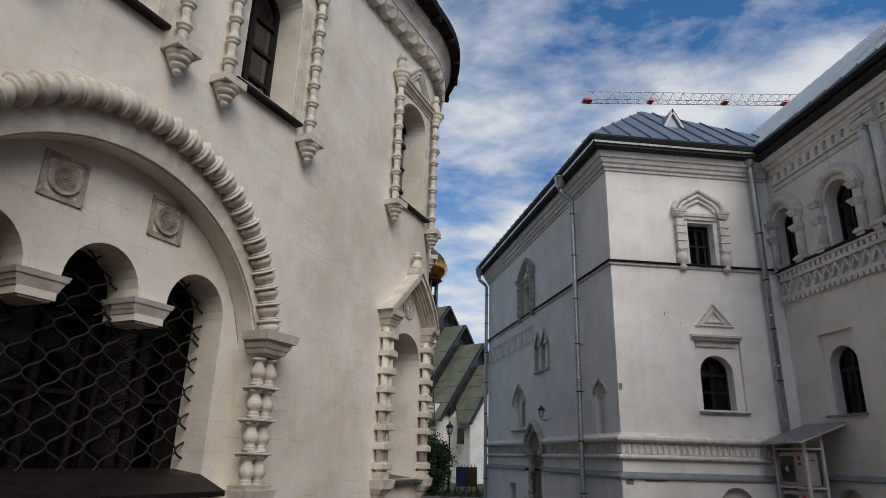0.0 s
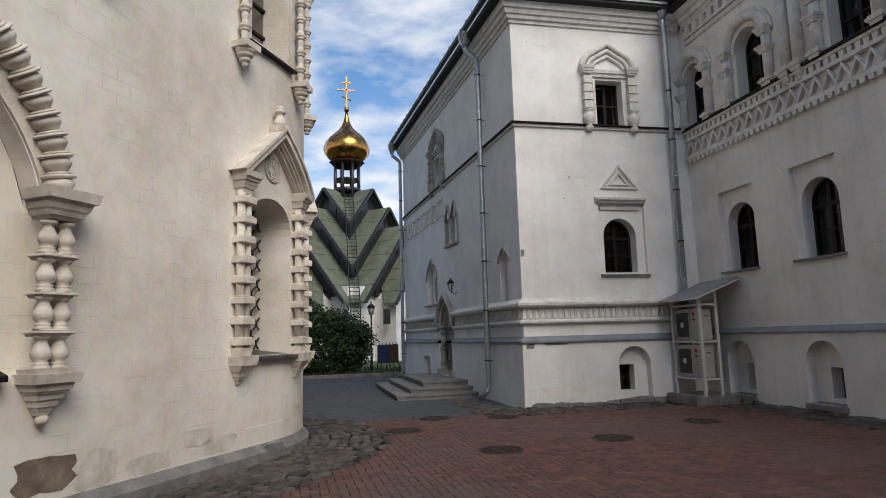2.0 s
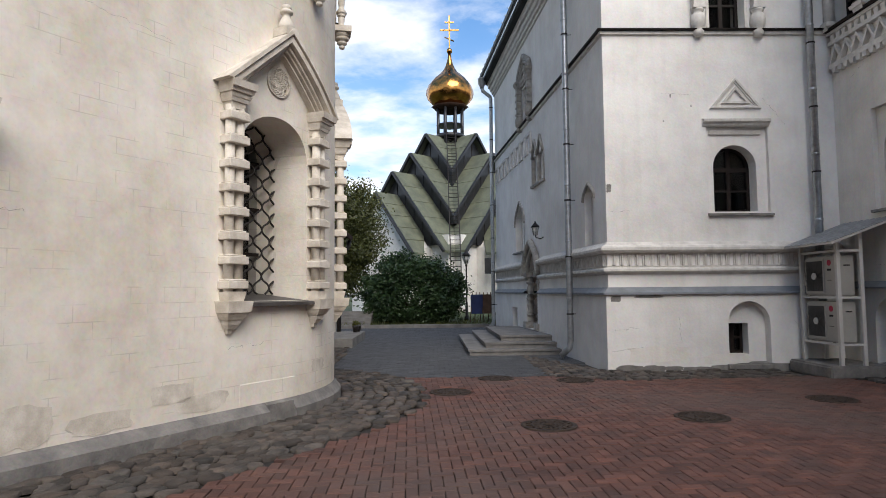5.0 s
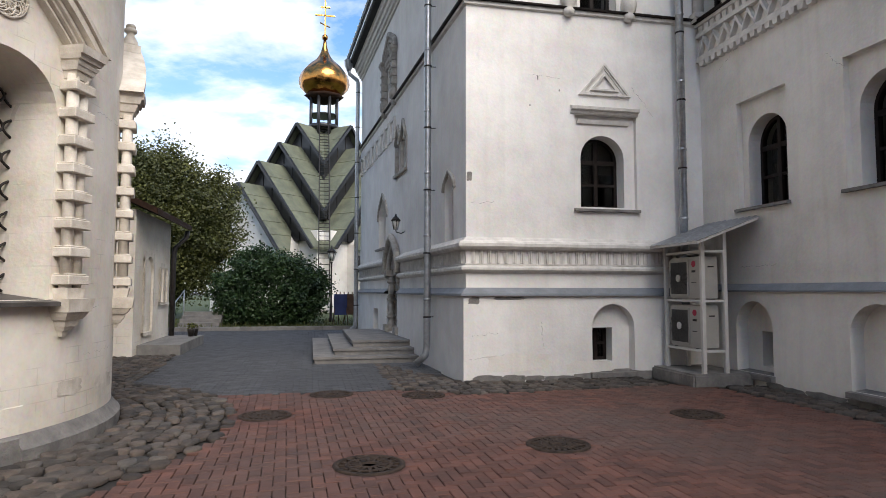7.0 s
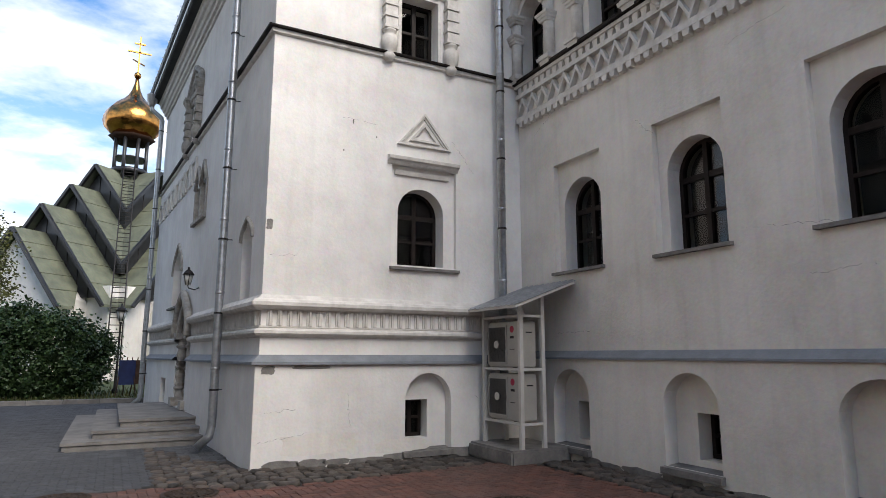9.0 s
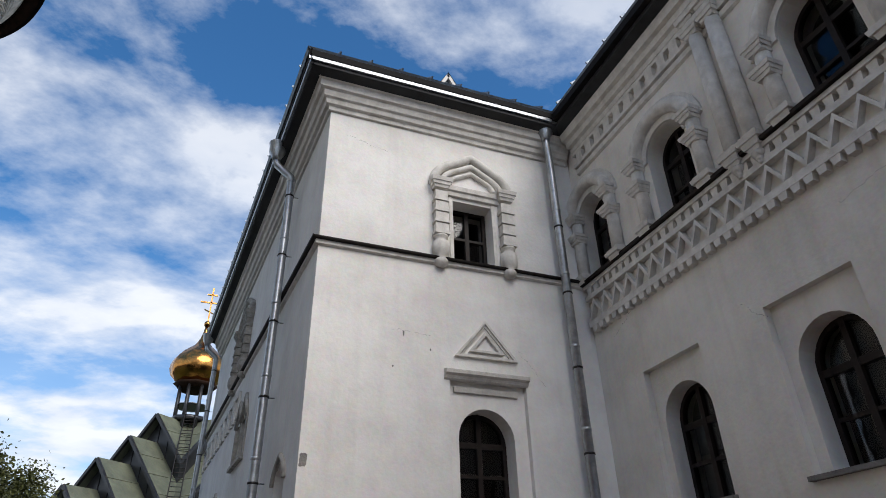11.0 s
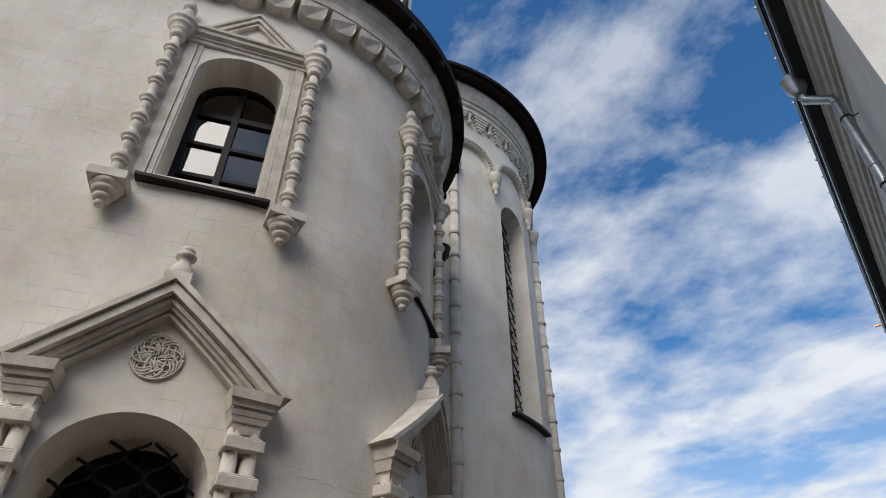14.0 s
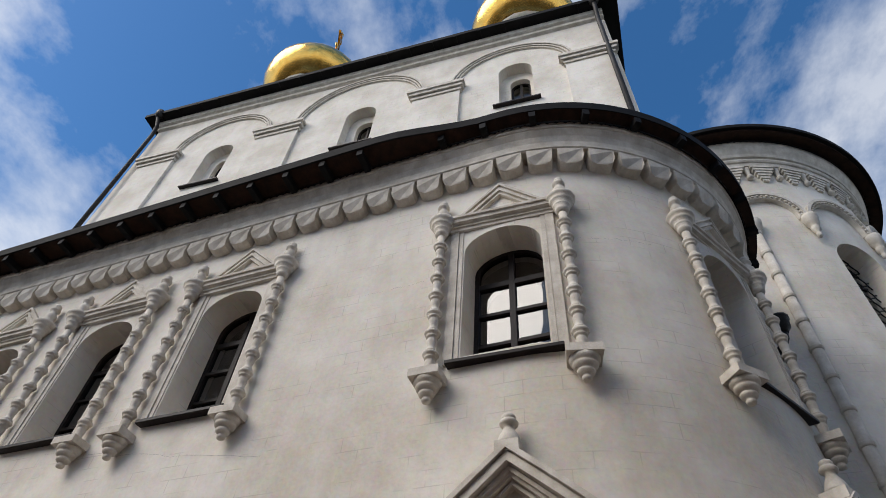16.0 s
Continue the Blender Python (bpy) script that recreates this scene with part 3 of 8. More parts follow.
            run([(0.0, 1.80)] + half_round(0.02, 1.82, 1.94, 0.09) + [(0.03, 1.95), (0.03, 1.97), (0.0, 1.97)], MOULD, "trim_roll", "rounded plaster roll")
            run([(0.0, 2.19), (0.06, 2.2)] + half_round(0.06, 2.2, 2.36, 0.10) + [(0.05, 2.37), (0.0, 2.42)], MOULD, "trim_band", "rounded plaster band")
        u0, u1, s0, s1 = full
        run([(0.0, 6.44), (0.05, 6.46), (0.05, 6.52), (0.0, 6.52)], MOULD, "trim_string", "thin plaster string course")
        run([(0.05, 6.522), (0.11, 6.53), (0.115, 6.55), (0.0, 6.60)], WOOD_DARK, "trim_flashing", "dark sheet flashing")
        run([(0.0, 9.02), (0.04, 9.03), (0.05, 9.10), (0.10, 9.12), (0.12, 9.2), (0.16, 9.22), (0.19, 9.32), (0.24, 9.34), (0.26, 9.45), (0.30, 9.47)], MOULD, "trim_cornice", "stepped plaster cornice")
        run([(0.28, 9.47), (0.46, 9.52), (0.46, 9.60)], SOFFIT, "trim_soffit", "dark boarded soffit")
        run([(0.44, 9.585), (0.50, 9.585), (0.51, 9.64), (0.45, 9.66)], ZINC, "trim_gutter", "bright zinc gutter edge")
        run([(0.46, 9.655), (0.52, 9.655), (0.53, 9.76), (0.40, 9.80), (0.0, 9.9)], ROOF_BLACK, "trim_verge", "black sheet verge")
    # flutes of the band: each a small half column
    for path, u0, u1, nm in ((WING_S, 0.05, 4.4, "south"), (WING_W, W_END + 0.1, 9.9, "west"), (WING_W, 11.5, 16.7, "west")):
        holder = empty("trim_flutes", path.m(u0), "row of short plaster flutes between two rolls", "moulding")
        holder["kind"] = "structure"
        n = int((u1 - u0) / 0.145)
        me = None
        for i in range(n):
            m = path.m(u0 + (i + 0.5) * (u1 - u0) / n, 0, 0)
            if me is None:
                bm = bmesh.new()
                moulding(bm, Line(0, 0, 1, 0), -0.012, 0.012, [(0.0, 1.97), (0.055, 1.975), (0.06, 2.19), (0.0, 2.19)])
                moulding(bm, Line(0, 0, 1, 0), -0.04, 0.04, [(0.0, 1.97), (0.02, 1.975), (0.028, 2.16), (0.06, 2.19), (0.0, 2.19)])
                me = bpy.data.meshes.new("flute")
                bmesh.ops.recalc_face_normals(bm, faces=bm.faces)
                bm.to_mesh(me)
                bm.free()
                me.materials.append(MOULD)
            ob = new("flute", me)
            ob.matrix_world = m
            ob.parent = holder
            ob.matrix_parent_inverse = holder.matrix_world.inverted()


def seamed_roof(name, corners, mat, label, gap=0.5, parent=None):
    """A sheet roof plane from eave-left, eave-right, ridge-right, ridge-left, with standing seams up the slope."""
    a, b, c, d = [Vector(p) for p in corners]
    n = (b - a).cross(d - a)
    if n.length < 1e-6:
        n = (b - a).cross(c - a)
    n.normalize()
    bm = bmesh.new()
    top = [bm.verts.new(p) for p in (a, b, c, d)]
    bot = [bm.verts.new(p - n * 0.06) for p in (a, b, c, d)]
    bm.faces.new(top)
    bm.faces.new(bot[::-1])
    for i in range(4):
        j = (i + 1) % 4
        bm.faces.new((top[i], bot[i], bot[j], top[j]))
    k = max(2, int((b - a).length / gap))
    for i in range(k + 1):
        s = i / k
        p = a.lerp(b, s)
        # the seam runs square to the eave until it meets the roof's edge
        e = (b - a).normalized()
        slope = n.cross(e).normalized()
        if slope.z < 0:
            slope = -slope
        best = None
        for q0, q1 in ((b, c), (c, d), (d, a)):
            den = (q1 - q0).cross(slope).dot(n)
            if abs(den) < 1e-9:
                continue
            t = (p - q0).cross(slope).dot(n) / den
            if -1e-6 <= t <= 1 + 1e-6:
                r = (q0.lerp(q1, t) - p).dot(slope)
                if r > 1e-3 and (best is None or r < best):
                    best = r
        if best:
            q = p + slope * best
            v = [bm.verts.new(x) for x in (p - e * 0.012, p + e * 0.012, q + e * 0.012, q - e * 0.012)]
            w = [bm.verts.new(x.co + n * 0.045) for x in v]
            bm.faces.new(w)
            for i2 in range(4):
                j2 = (i2 + 1) % 4
                bm.faces.new((v[i2], v[j2], w[j2], w[i2]))
    return setting(name, bm, mat, label, "roof")


def dormer(x, y, z, ang):
    d = empty("roof_dormer", pose(x, y, z, 0, 0, ang) @ Matrix.Diagonal((0.95, 1, 0.75, 1)), "small triangular white-framed dormer on the sheet roof", "dormer", "roof dormers")
    bm = bmesh.new()
    for s in (-1, 1):
        sweep(bm, [(s * 0.42, 0, 0), (0, 0, 1.0)], 0.055, 4, Vector((0, 1, 0)), math.pi / 4, False)
    sweep(bm, [(-0.42, 0, 0.03), (0.42, 0, 0.03)], 0.05, 4, Vector((0, 1, 0)), math.pi / 4, False)
    part("frame", bm, AC_WHITE, d)
    bm = bmesh.new()
    bm.faces.new([bm.verts.new(p) for p in ((-0.36, 0.03, 0.05), (0.36, 0.03, 0.05), (0, 0.03, 0.9))])
    part("pane", bm, ROOF_BLUE, d)
    bm = bmesh.new()
    v = [bm.verts.new(p) for p in ((-0.5, -0.05, -0.02), (0, -0.05, 1.1), (0.5, -0.05, -0.02), (0, 2.2, 1.1), (-0.5, 0.1, -0.02), (0.5, 0.1, -0.02))]
    bm.faces.new((v[0], v[1], v[3], v[4]))
    bm.faces.new((v[1], v[2], v[5], v[3]))
    part("roof", bm, ROOF_BLUE, d)


def roofs():
    z0, zr = 9.80, 12.6
    a, b, c = 6.35, 13.7, 11.0
    # wing: hipped towards the yard, its ridge running along the lane
    seamed_roof("roof_wing_west", [(5.46, 26.5, z0), (a, b, z0), (9.3, 16.9, zr), (9.0, 26.5, zr)], ROOF_BLUE, "blue-grey standing-seam sheet roof of the wing")
    seamed_roof("roof_wing_hip", [(a, b, z0), (13.3, b, z0), (9.3, 16.9, zr), (9.3, 16.9, zr + 0.001)], ROOF_BLUE, "blue-grey standing-seam hipped roof end")
    seamed_roof("roof_wing_east", [(12.3, b + 1, z0), (12.3, 26.5, z0), (9.0, 26.5, zr), (9.3, 16.9, zr)], ROOF_BLUE, "blue-grey standing-seam sheet roof slope")
    seamed_roof("roof_long_west", [(10.84, 26.5, z0), (10.84, -10.5, z0), (15.9, -10.5, 14.6), (15.9, 26.5, 14.6)], ROOF_BLUE, "blue-grey standing-seam roof of the long building")
    seamed_roof("roof_long_east", [(21, -10.5, z0), (21, 26.5, z0), (15.9, 26.5, 14.6), (15.9, -10.5, 14.6)], ROOF_BLUE, "blue-grey standing-seam rear roof slope")
    dormer(9.35, 15.05, 10.75, 0)
    dormer(12.6, 9.7, 11.2, -90)
    # cornice of the long building
    rows = [([(0.0, 8.62), (0.05, 8.64), (0.05, 8.74), (0.0, 8.76)], MOULD, "trim_fillet"),
            ([(0.0, 9.08), (0.10, 9.10), (0.12, 9.18), (0.18, 9.2), (0.20, 9.3), (0.27, 9.32), (0.30, 9.47)], MOULD, "trim_cornice_east"),
            ([(0.28, 9.47), (0.46, 9.52), (0.46, 9.62)], SOFFIT, "trim_soffit_east"),
            ([(0.44, 9.60), (0.56, 9.60), (0.57, 9.72), (0.40, 9.80), (0.0, 9.9)], ROOF_BLACK, "trim_verge_east")]
    for r, mat, nm in rows:
        bm = bmesh.new()
        moulding(bm, EAST, 0.3, 24, r)
        setting(nm, bm, mat, "moulding under the eave of the long building", "moulding")


def window(path, h, d, cols, rows, label, frame_w=0.055, glass=None, transom=None, mat=None):
    """A casement in an opening: frame, bars and one pane to each light; rows: heights of the cross bars."""
    mat = mat or WOOD_DARK
    w = empty("window", path.m(h["c"], h["zb"], d), label, "window", "dark casement windows")
    w["kind"] = "structure"
    P = Line(0, 0, 1, 0)
    hw, top = h["w"] / 2, top_of(h, h["c"])
    us = [u - h["c"] for u in (hole_us(h))]
    outer = [(-hw, 0.0), (hw, 0.0)] + [(u, top_of(h, u + h["c"]) - h["zb"]) for u in reversed(us)]
    inner = []
    for x, z in outer:
        # an inset that keeps the corner square
        k = frame_w
        if h["rise"] and z > h["zs"] - h["zb"] + 1e-4:
            s = 1 - k / hw
            s2 = 1 - k / max(h["rise"], 0.05)
            inner.append((x * s, (h["zs"] - h["zb"]) + (z - (h["zs"] - h["zb"])) * s2))
        else:
            inner.append((x - math.copysign(k, x), max(k, z - (k if not h["rise"] and z > 0 else 0))))
    inner = [(x, z if z > 0.001 else k) for x, z in inner]
    bm = bmesh.new()
    for (a, b), (c, e) in zip(zip(outer, outer[1:] + outer[:1]), zip(inner, inner[1:] + inner[:1])):
        for y0, y1 in ((-0.03, 0.05),):
            v = [bm.verts.new((p[0], y, p[1])) for p, y in ((a, y0), (b, y0), (e, y0), (c, y0), (a, y1), (b, y1), (e, y1), (c, y1))]
            bm.faces.new(v[:4])
            bm.faces.new((v[3], v[2], v[6], v[7]))
            bm.faces.new(v[4:][::-1])
    part("window_frame", bm, mat, w)
    xs = [-hw + 2 * hw * i / cols for i in range(cols + 1)]
    zs = [0.0] + list(rows) + [top - h["zb"]]
    bw = 0.022
    for x in xs[1:-1]:
        bm = bmesh.new()
        box(bm, (x - 0.035, -0.035, 0.02), (x + 0.035, 0.03, top_of(h, x + h["c"]) - h["zb"] - 0.01))
        part("mullion", bm, mat, w)
    for k, z in enumerate(rows):
        half = hw if z < h["zs"] - h["zb"] else hw * math.sqrt(max(0.02, 1 - ((z - h["zs"] + h["zb"]) / max(h["rise"], 0.01)) ** 2))
        bm = bmesh.new()
        t = 0.04 if transom is not None and k == transom else bw
        box(bm, (-half + 0.01, -0.025, z - t), (half - 0.01, 0.025, z + t))
        part("glazing_bar", bm, mat, w)
    for a, b in zip(xs, xs[1:]):
        for z0, z1 in zip(zs, zs[1:]):
            bm = bmesh.new()
            n = 8
            for i in range(n):
                u0, u1 = a + (b - a) * i / n, a + (b - a) * (i + 1) / n
                t0, t1 = (min(z1, top_of(h, u + h["c"]) - h["zb"]) for u in (u0, u1))
                if min(t0, t1) > z0 + 1e-3:
                    bm.faces.new([bm.verts.new(p) for p in ((u0, 0.012, z0), (u1, 0.012, z0), (u1, 0.012, t1), (u0, 0.012, t0))])
            if bm.faces:
                pane = part("pane", bm, glass or GLASS, w)
                if pane.data.polygons[0].normal.y > 0:
                    pane.data.flip_normals()
                pane.visible_shadow = False
            else:
                bm.free()
    return w


def sill(path, u0, u1, z, d0, d1, mat, label, t=0.045, drop=0.03):
    bm = bmesh.new()
    moulding(bm, path, u0, u1, [(d0, z), (d1, z - drop), (d1, z - drop - t), (d1 - 0.02, z - drop - t), (d0, z - drop - t)])
    return setting("window_sill", bm, mat, label, "sill")


# ---- cathedral ----
C_WIN = [-0.27, -4.05, -6.2, -8.35, -10.5]        # windows along the flank
C_WIN2 = 2.70                                     # window on the round corner
PORTAL, PORTAL2 = -0.21, 2.68
ARC_C, ARC_Z = -5.62, 2.47                        # sunk field of the great arch
BEAD_Z, BEAD_R = 2.81, 1.98                       # its beaded roll
WALL_TOP = 9.74
C_END = 6.9


def cathedral_walls():
    bm = bmesh.new()
    holes = [arch(u, 0.93, 5.95, 7.56, 0.34, 0.62) for u in C_WIN + [C_WIN2]]
    holes += [arch(PORTAL, 1.14, 1.42, 3.2, 0.47, 0.9), arch(PORTAL2, 1.14, 1.42, 3.2, 0.47, 0.9)]
    field = arch(ARC_C, 3.86, 1.35, 2.47, 1.93, 0.24)
    sheet(bm, CHURCH, -24, C_END, 0.22, WALL_TOP, holes + [field])
    small = [dict(arch(u, 0.78, 1.5, 3.14, 0.42, 0.45), ja=ja, jb=jb) for u, ja, jb in ((-4.42, 2.92, 1.5), (-5.54, 2.92, 2.92), (-6.66, 1.5, 2.92))]
    small += [dict(rect(u, 0.34, 1.5, 2.92, 0.45), ja=9, jb=9) for u in (-4.98, -6.1)]
    sheet(bm, CHURCH, ARC_C - 1.93, ARC_C + 1.93, 1.35, 4.4, small, d=-0.24, outline=field)
    back = [arch(u, 0.93, 5.95, 7.56, 0.34) for u in C_WIN + [C_WIN2]] + [arch(PORTAL, 1.14, 1.42, 3.2, 0.47), arch(PORTAL2, 1.14, 1.42, 3.2, 0.47)]
    # inner face, its darkness set by colour to look unlit
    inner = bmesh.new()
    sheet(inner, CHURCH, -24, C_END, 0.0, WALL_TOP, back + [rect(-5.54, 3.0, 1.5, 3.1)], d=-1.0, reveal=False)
    setting("wall_cathedral_inner", inner, INNER_SHADE, "inner face of the cathedral wall, near-black to stand in for room shade", "wall")
    setting("wall_cathedral", bm, LIME, "limewashed cathedral wall curving round its corner", "wall")
    bm = bmesh.new()
    moulding(bm, CHURCH, -24, -0.4, [(0.0, -0.3), (0.12, -0.3), (0.12, 0.13), (0.09, 0.16), (0.0, 0.225)])
    moulding(bm, CHURCH, 0.05, C_END, [(0.0, -0.3), (0.10, -0.3), (0.10, 0.10), (0.07, 0.13), (0.0, 0.225)])
    moulding(bm, CHURCH, -0.4, 0.05, [(0.0, -0.3), (0.06, -0.3), (0.06, 0.2), (0.0, 0.225)])
    setting("trim_plinth", bm, STONE, "grey hewn stone plinth at the wall's foot", "plinth")
    # great apse
    bm = bmesh.new()
    win = arch(APSE_U, 1.0, 6.25, 10.75, 0.5, 0.5)
    sheet(bm, APSE, -1.2, 9.5, -0.3, 14.2, [win])
    sheet(bm, APSE, -1.2, 9.5, -0.3, 14.2, [win], d=-0.9, reveal=False)
    setting("wall_apse", bm, LIME, "tall limewashed round apse with block joints", "wall")
    # upper cube
    bm = bmesh.new()
    L = 15.95
    niches = [arch(u, 0.98, zb, zs, 0.47, 0.32) for u, zb, zs in ATTIC_WIN]
    wins = [arch(u + 0.08, 0.58, zb + 0.1, zs - 0.25, 0.29, 0.4) for u, zb, zs in ATTIC_WIN]
    sheet(bm, ATTIC, 0, L, 9.5, 21.9, niches)
    for h, w in zip(niches, wins):
        sheet(bm, ATTIC, h["a"], h["b"], h["zb"], 0, [w], d=-0.32, outline=h)
    sheet(bm, ATTIC, 0, L, 9.5, 21.9, wins, d=-0.9, reveal=False)
    side = Line(*ATTIC.pt(L, 0)[:2], -ATTIC.t[1], ATTIC.t[0])
    sheet(bm, side, 0, 15, 9.5, 21.9, [])
    side2 = Line(*(ATTIC.pt(0, 0, -15)[:2]), ATTIC.t[1], -ATTIC.t[0])
    sheet(bm, side2, 0, 15, 9.5, 21.9, [])
    setting("wall_attic", bm, LIME, "white cube of the cathedral above the lower roof", "wall")


APSE_U = 3.3 * radians(66)
ATTIC_WIN = [(3.55, 16.75, 18.5), (8.35, 16.95, 18.75), (13.1, 17.2, 19.2)]


def eave_run(bm, rows):
    """The overhang along the flank, which narrows round the corner."""
    us = [-24, -1.9, -1.6, -1.3, -1.0, -0.7, -0.45] + CHURCH.step(-0.2, C_END)
    cols = []
    for u in us:
        t = min(1.0, max(0.0, (u + 1.9) / 1.6))
        k = 1.0 - 0.55 * t * t * (3 - 2 * t)
        cols.append([bm.verts.new(CHURCH.pt(u, z + (0.045 * (1 - k) / 0.55 if d > 0.35 else 0.0), 0.35 + (d - 0.35) * k if d > 0.35 else d)) for d, z in rows])
    for a, b in zip(cols, cols[1:]):
        for k in range(len(rows) - 1):
            bm.faces.new((a[k], b[k], b[k + 1], a[k + 1]))


def cathedral_roofs():
    # lower roof: dark boarded eave on rafter ends, black sheet above
    bm = bmesh.new()
    eave_run(bm, [(0.0, 9.66), (0.30, 9.66), (0.68, 9.68), (0.68, 9.74), (0.0, 9.74)])
    setting("trim_eave_boards", bm, ROOF_WOOD, "dark brown boarded eave", "eave")
    bm = bmesh.new()
    eave_run(bm, [(0.66, 9.675), (0.69, 9.675), (0.705, 9.83), (0.4, 9.92), (-2.0, 10.68)])
    setting("roof_cathedral", bm, ROOF_BLACK, "black sheet-metal roof edge of the cathedral", "roof")
    bm = bmesh.new()
    moulding(bm, APSE, -1.2, 9.5, [(0.0, 14.25), (0.6, 14.12), (0.6, 14.18), (0.0, 14.31)])
    setting("trim_apse_eave", bm, ROOF_WOOD, "rust-brown boarded eave of the apse", "eave")
    bm = bmesh.new()
    moulding(bm, APSE, -1.2, 9.5, [(0.56, 14.18), (0.68, 14.17), (0.69, 14.26), (0.4, 14.36), (-2.5, 15.4)])
    setting("roof_apse", bm, ROOF_BLACK, "black sheet-metal roof of the apse", "roof")
    bm = bmesh.new()
    low = [ATTIC.pt(-0.5, 21.8, 0.5), ATTIC.pt(16.45, 21.8, 0.5), ATTIC.pt(16.45, 21.8, -15.5), ATTIC.pt(-0.5, 21.8, -15.5)]
    v0 = [bm.verts.new(p) for p in low]
    v1 = [bm.verts.new(p + Vector((0, 0, 0.18))) for p in low]
    tip = bm.verts.new(ATTIC.pt(8, 24.2, -7.5))
    bm.faces.new(v0)
    for k in range(4):
        bm.faces.new((v0[k], v0[(k + 1) % 4], v1[(k + 1) % 4], v1[k]))
        bm.faces.new((v1[k], v1[(k + 1) % 4], tip))
    setting("roof_attic", bm, ROOF_BLACK, "black sheet-metal hipped roof above the cube", "roof")


def cathedral_inside():
    """Lids and far walls, unseen and near-black, added to keep the inside dark."""
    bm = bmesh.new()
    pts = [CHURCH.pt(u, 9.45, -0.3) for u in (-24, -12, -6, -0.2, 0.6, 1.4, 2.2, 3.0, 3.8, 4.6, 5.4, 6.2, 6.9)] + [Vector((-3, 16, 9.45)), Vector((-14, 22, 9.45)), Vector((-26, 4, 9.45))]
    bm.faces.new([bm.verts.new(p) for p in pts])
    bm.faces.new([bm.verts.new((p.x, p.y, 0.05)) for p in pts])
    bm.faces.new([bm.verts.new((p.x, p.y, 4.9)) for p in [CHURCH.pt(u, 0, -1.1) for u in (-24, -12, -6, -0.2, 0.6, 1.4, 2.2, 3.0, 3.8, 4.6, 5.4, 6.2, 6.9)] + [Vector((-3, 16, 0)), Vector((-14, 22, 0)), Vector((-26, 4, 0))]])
    setting("ceiling_cathedral", bm, INNER_SHADE, "unseen flat lids and floor, near-black, added to keep light out", "ceiling")
    bm = bmesh.new()
    box(bm, (-26.5, 3, -0.3), (-26, 23, 9.5))
    box(bm, (-26, 22, -0.3), (-5, 22.5, 9.5))
    box(bm, (-26.3, -9.5, -0.3), (-25.8, 3.2, 9.5))
    setting("wall_cathedral_far", bm, INNER_SHADE, "unseen far walls, near-black, added to keep light out", "wall")


# ---- ground ----
def ground():
    bm = bmesh.new()
    vs = [bm.verts.new(p) for p in ((-400, -400, -0.03), (400, -400, -0.03), (400, 400, -0.03), (-400, 400, -0.03))]
    bm.faces.new(vs)
    setting("ground", bm, SOIL, "dark sandy ground under the paving", "ground")


long_building()
wing()
roofs()
cathedral_walls()
cathedral_roofs()
cathedral_inside()
ground()


# windows of the wing and the long building
for y in E_LOW:
    window(EAST, arch(south_u(y) + 0.02, 0.88, 2.9, 3.93), -0.36, 2, (0.5, 0.98), "dark brown arched casement window with six lights", transom=1)
for y, w, zs in E_UP:
    window(EAST, arch(south_u(y), w, 6.55, zs), -0.3, 2, (0.5, 1.0), "dark brown arched upper casement window", transom=1)
window(WING_S, arch(2.55, 0.84, 3.0, 3.88), -0.4, 2, (0.44, 0.86), "dark brown arched casement window with six lights", transom=1)
window(WING_S, rect(2.46, 0.70, 6.60, 7.72), -0.28, 2, (0.56,), "dark brown square casement window")
window(WING_W, rect(10.1, 0.9, 6.6, 7.66), -0.28, 2, (0.5,), "dark brown square casement window")
window(WING_W, arch(9.0, 0.7, 2.85, 3.45, 0.35), -0.42, 2, (0.45, 0.85), "dark brown arched casement window")
for u in C_WIN + [C_WIN2]:
    window(CHURCH, arch(u, 0.93, 5.95, 7.56, 0.34), -0.44, 2, (0.46, 0.92, 1.40), "black-framed arched window reflecting the sky", glass=GLASS_SKY, transom=2)
for u, zb, zs in ATTIC_WIN:
    window(ATTIC, arch(u + 0.08, 0.58, zb + 0.1, zs - 0.25, 0.29), -0.5, 2, (0.5, 1.0), "small arched attic window")


# ---- carved work ----
FLAT = Line(0, 0, 1, 0)


def put(name, bm, mat, parent, path, c, label=""):
    """Bends work that was drawn on a flat wall (x right, y into the wall, z up) round the wall's path at c, and hangs it under parent."""
    inv = parent.matrix_world.inverted()
    for v in bm.verts:
        v.co = inv @ path.pt(c + v.co.x, v.co.z, -v.co.y)
    return part(name, bm, mat, parent, label)


def arc_band(bm, cx, cz, r0, r1, a0, a1, d0, d1, n=32, squash=1.0):
    """A flat band along an arc, standing from depth d0 to d1."""
    rows = []
    for i in range(n + 1):
        a = a0 + (a1 - a0) * i / n
        c, s = math.cos(a), math.sin(a) * squash
        rows.append([bm.verts.new((cx + r * c, -d, cz + r * s)) for r, d in ((r0, d0), (r0, d1), (r1, d1), (r1, d0))])
    for p, q in zip(rows, rows[1:]):
        for k in range(3):
            bm.faces.new((p[k], p[k + 1], q[k + 1], q[k]))
    for r in (rows[0], rows[-1]):
        bm.faces.new(r)


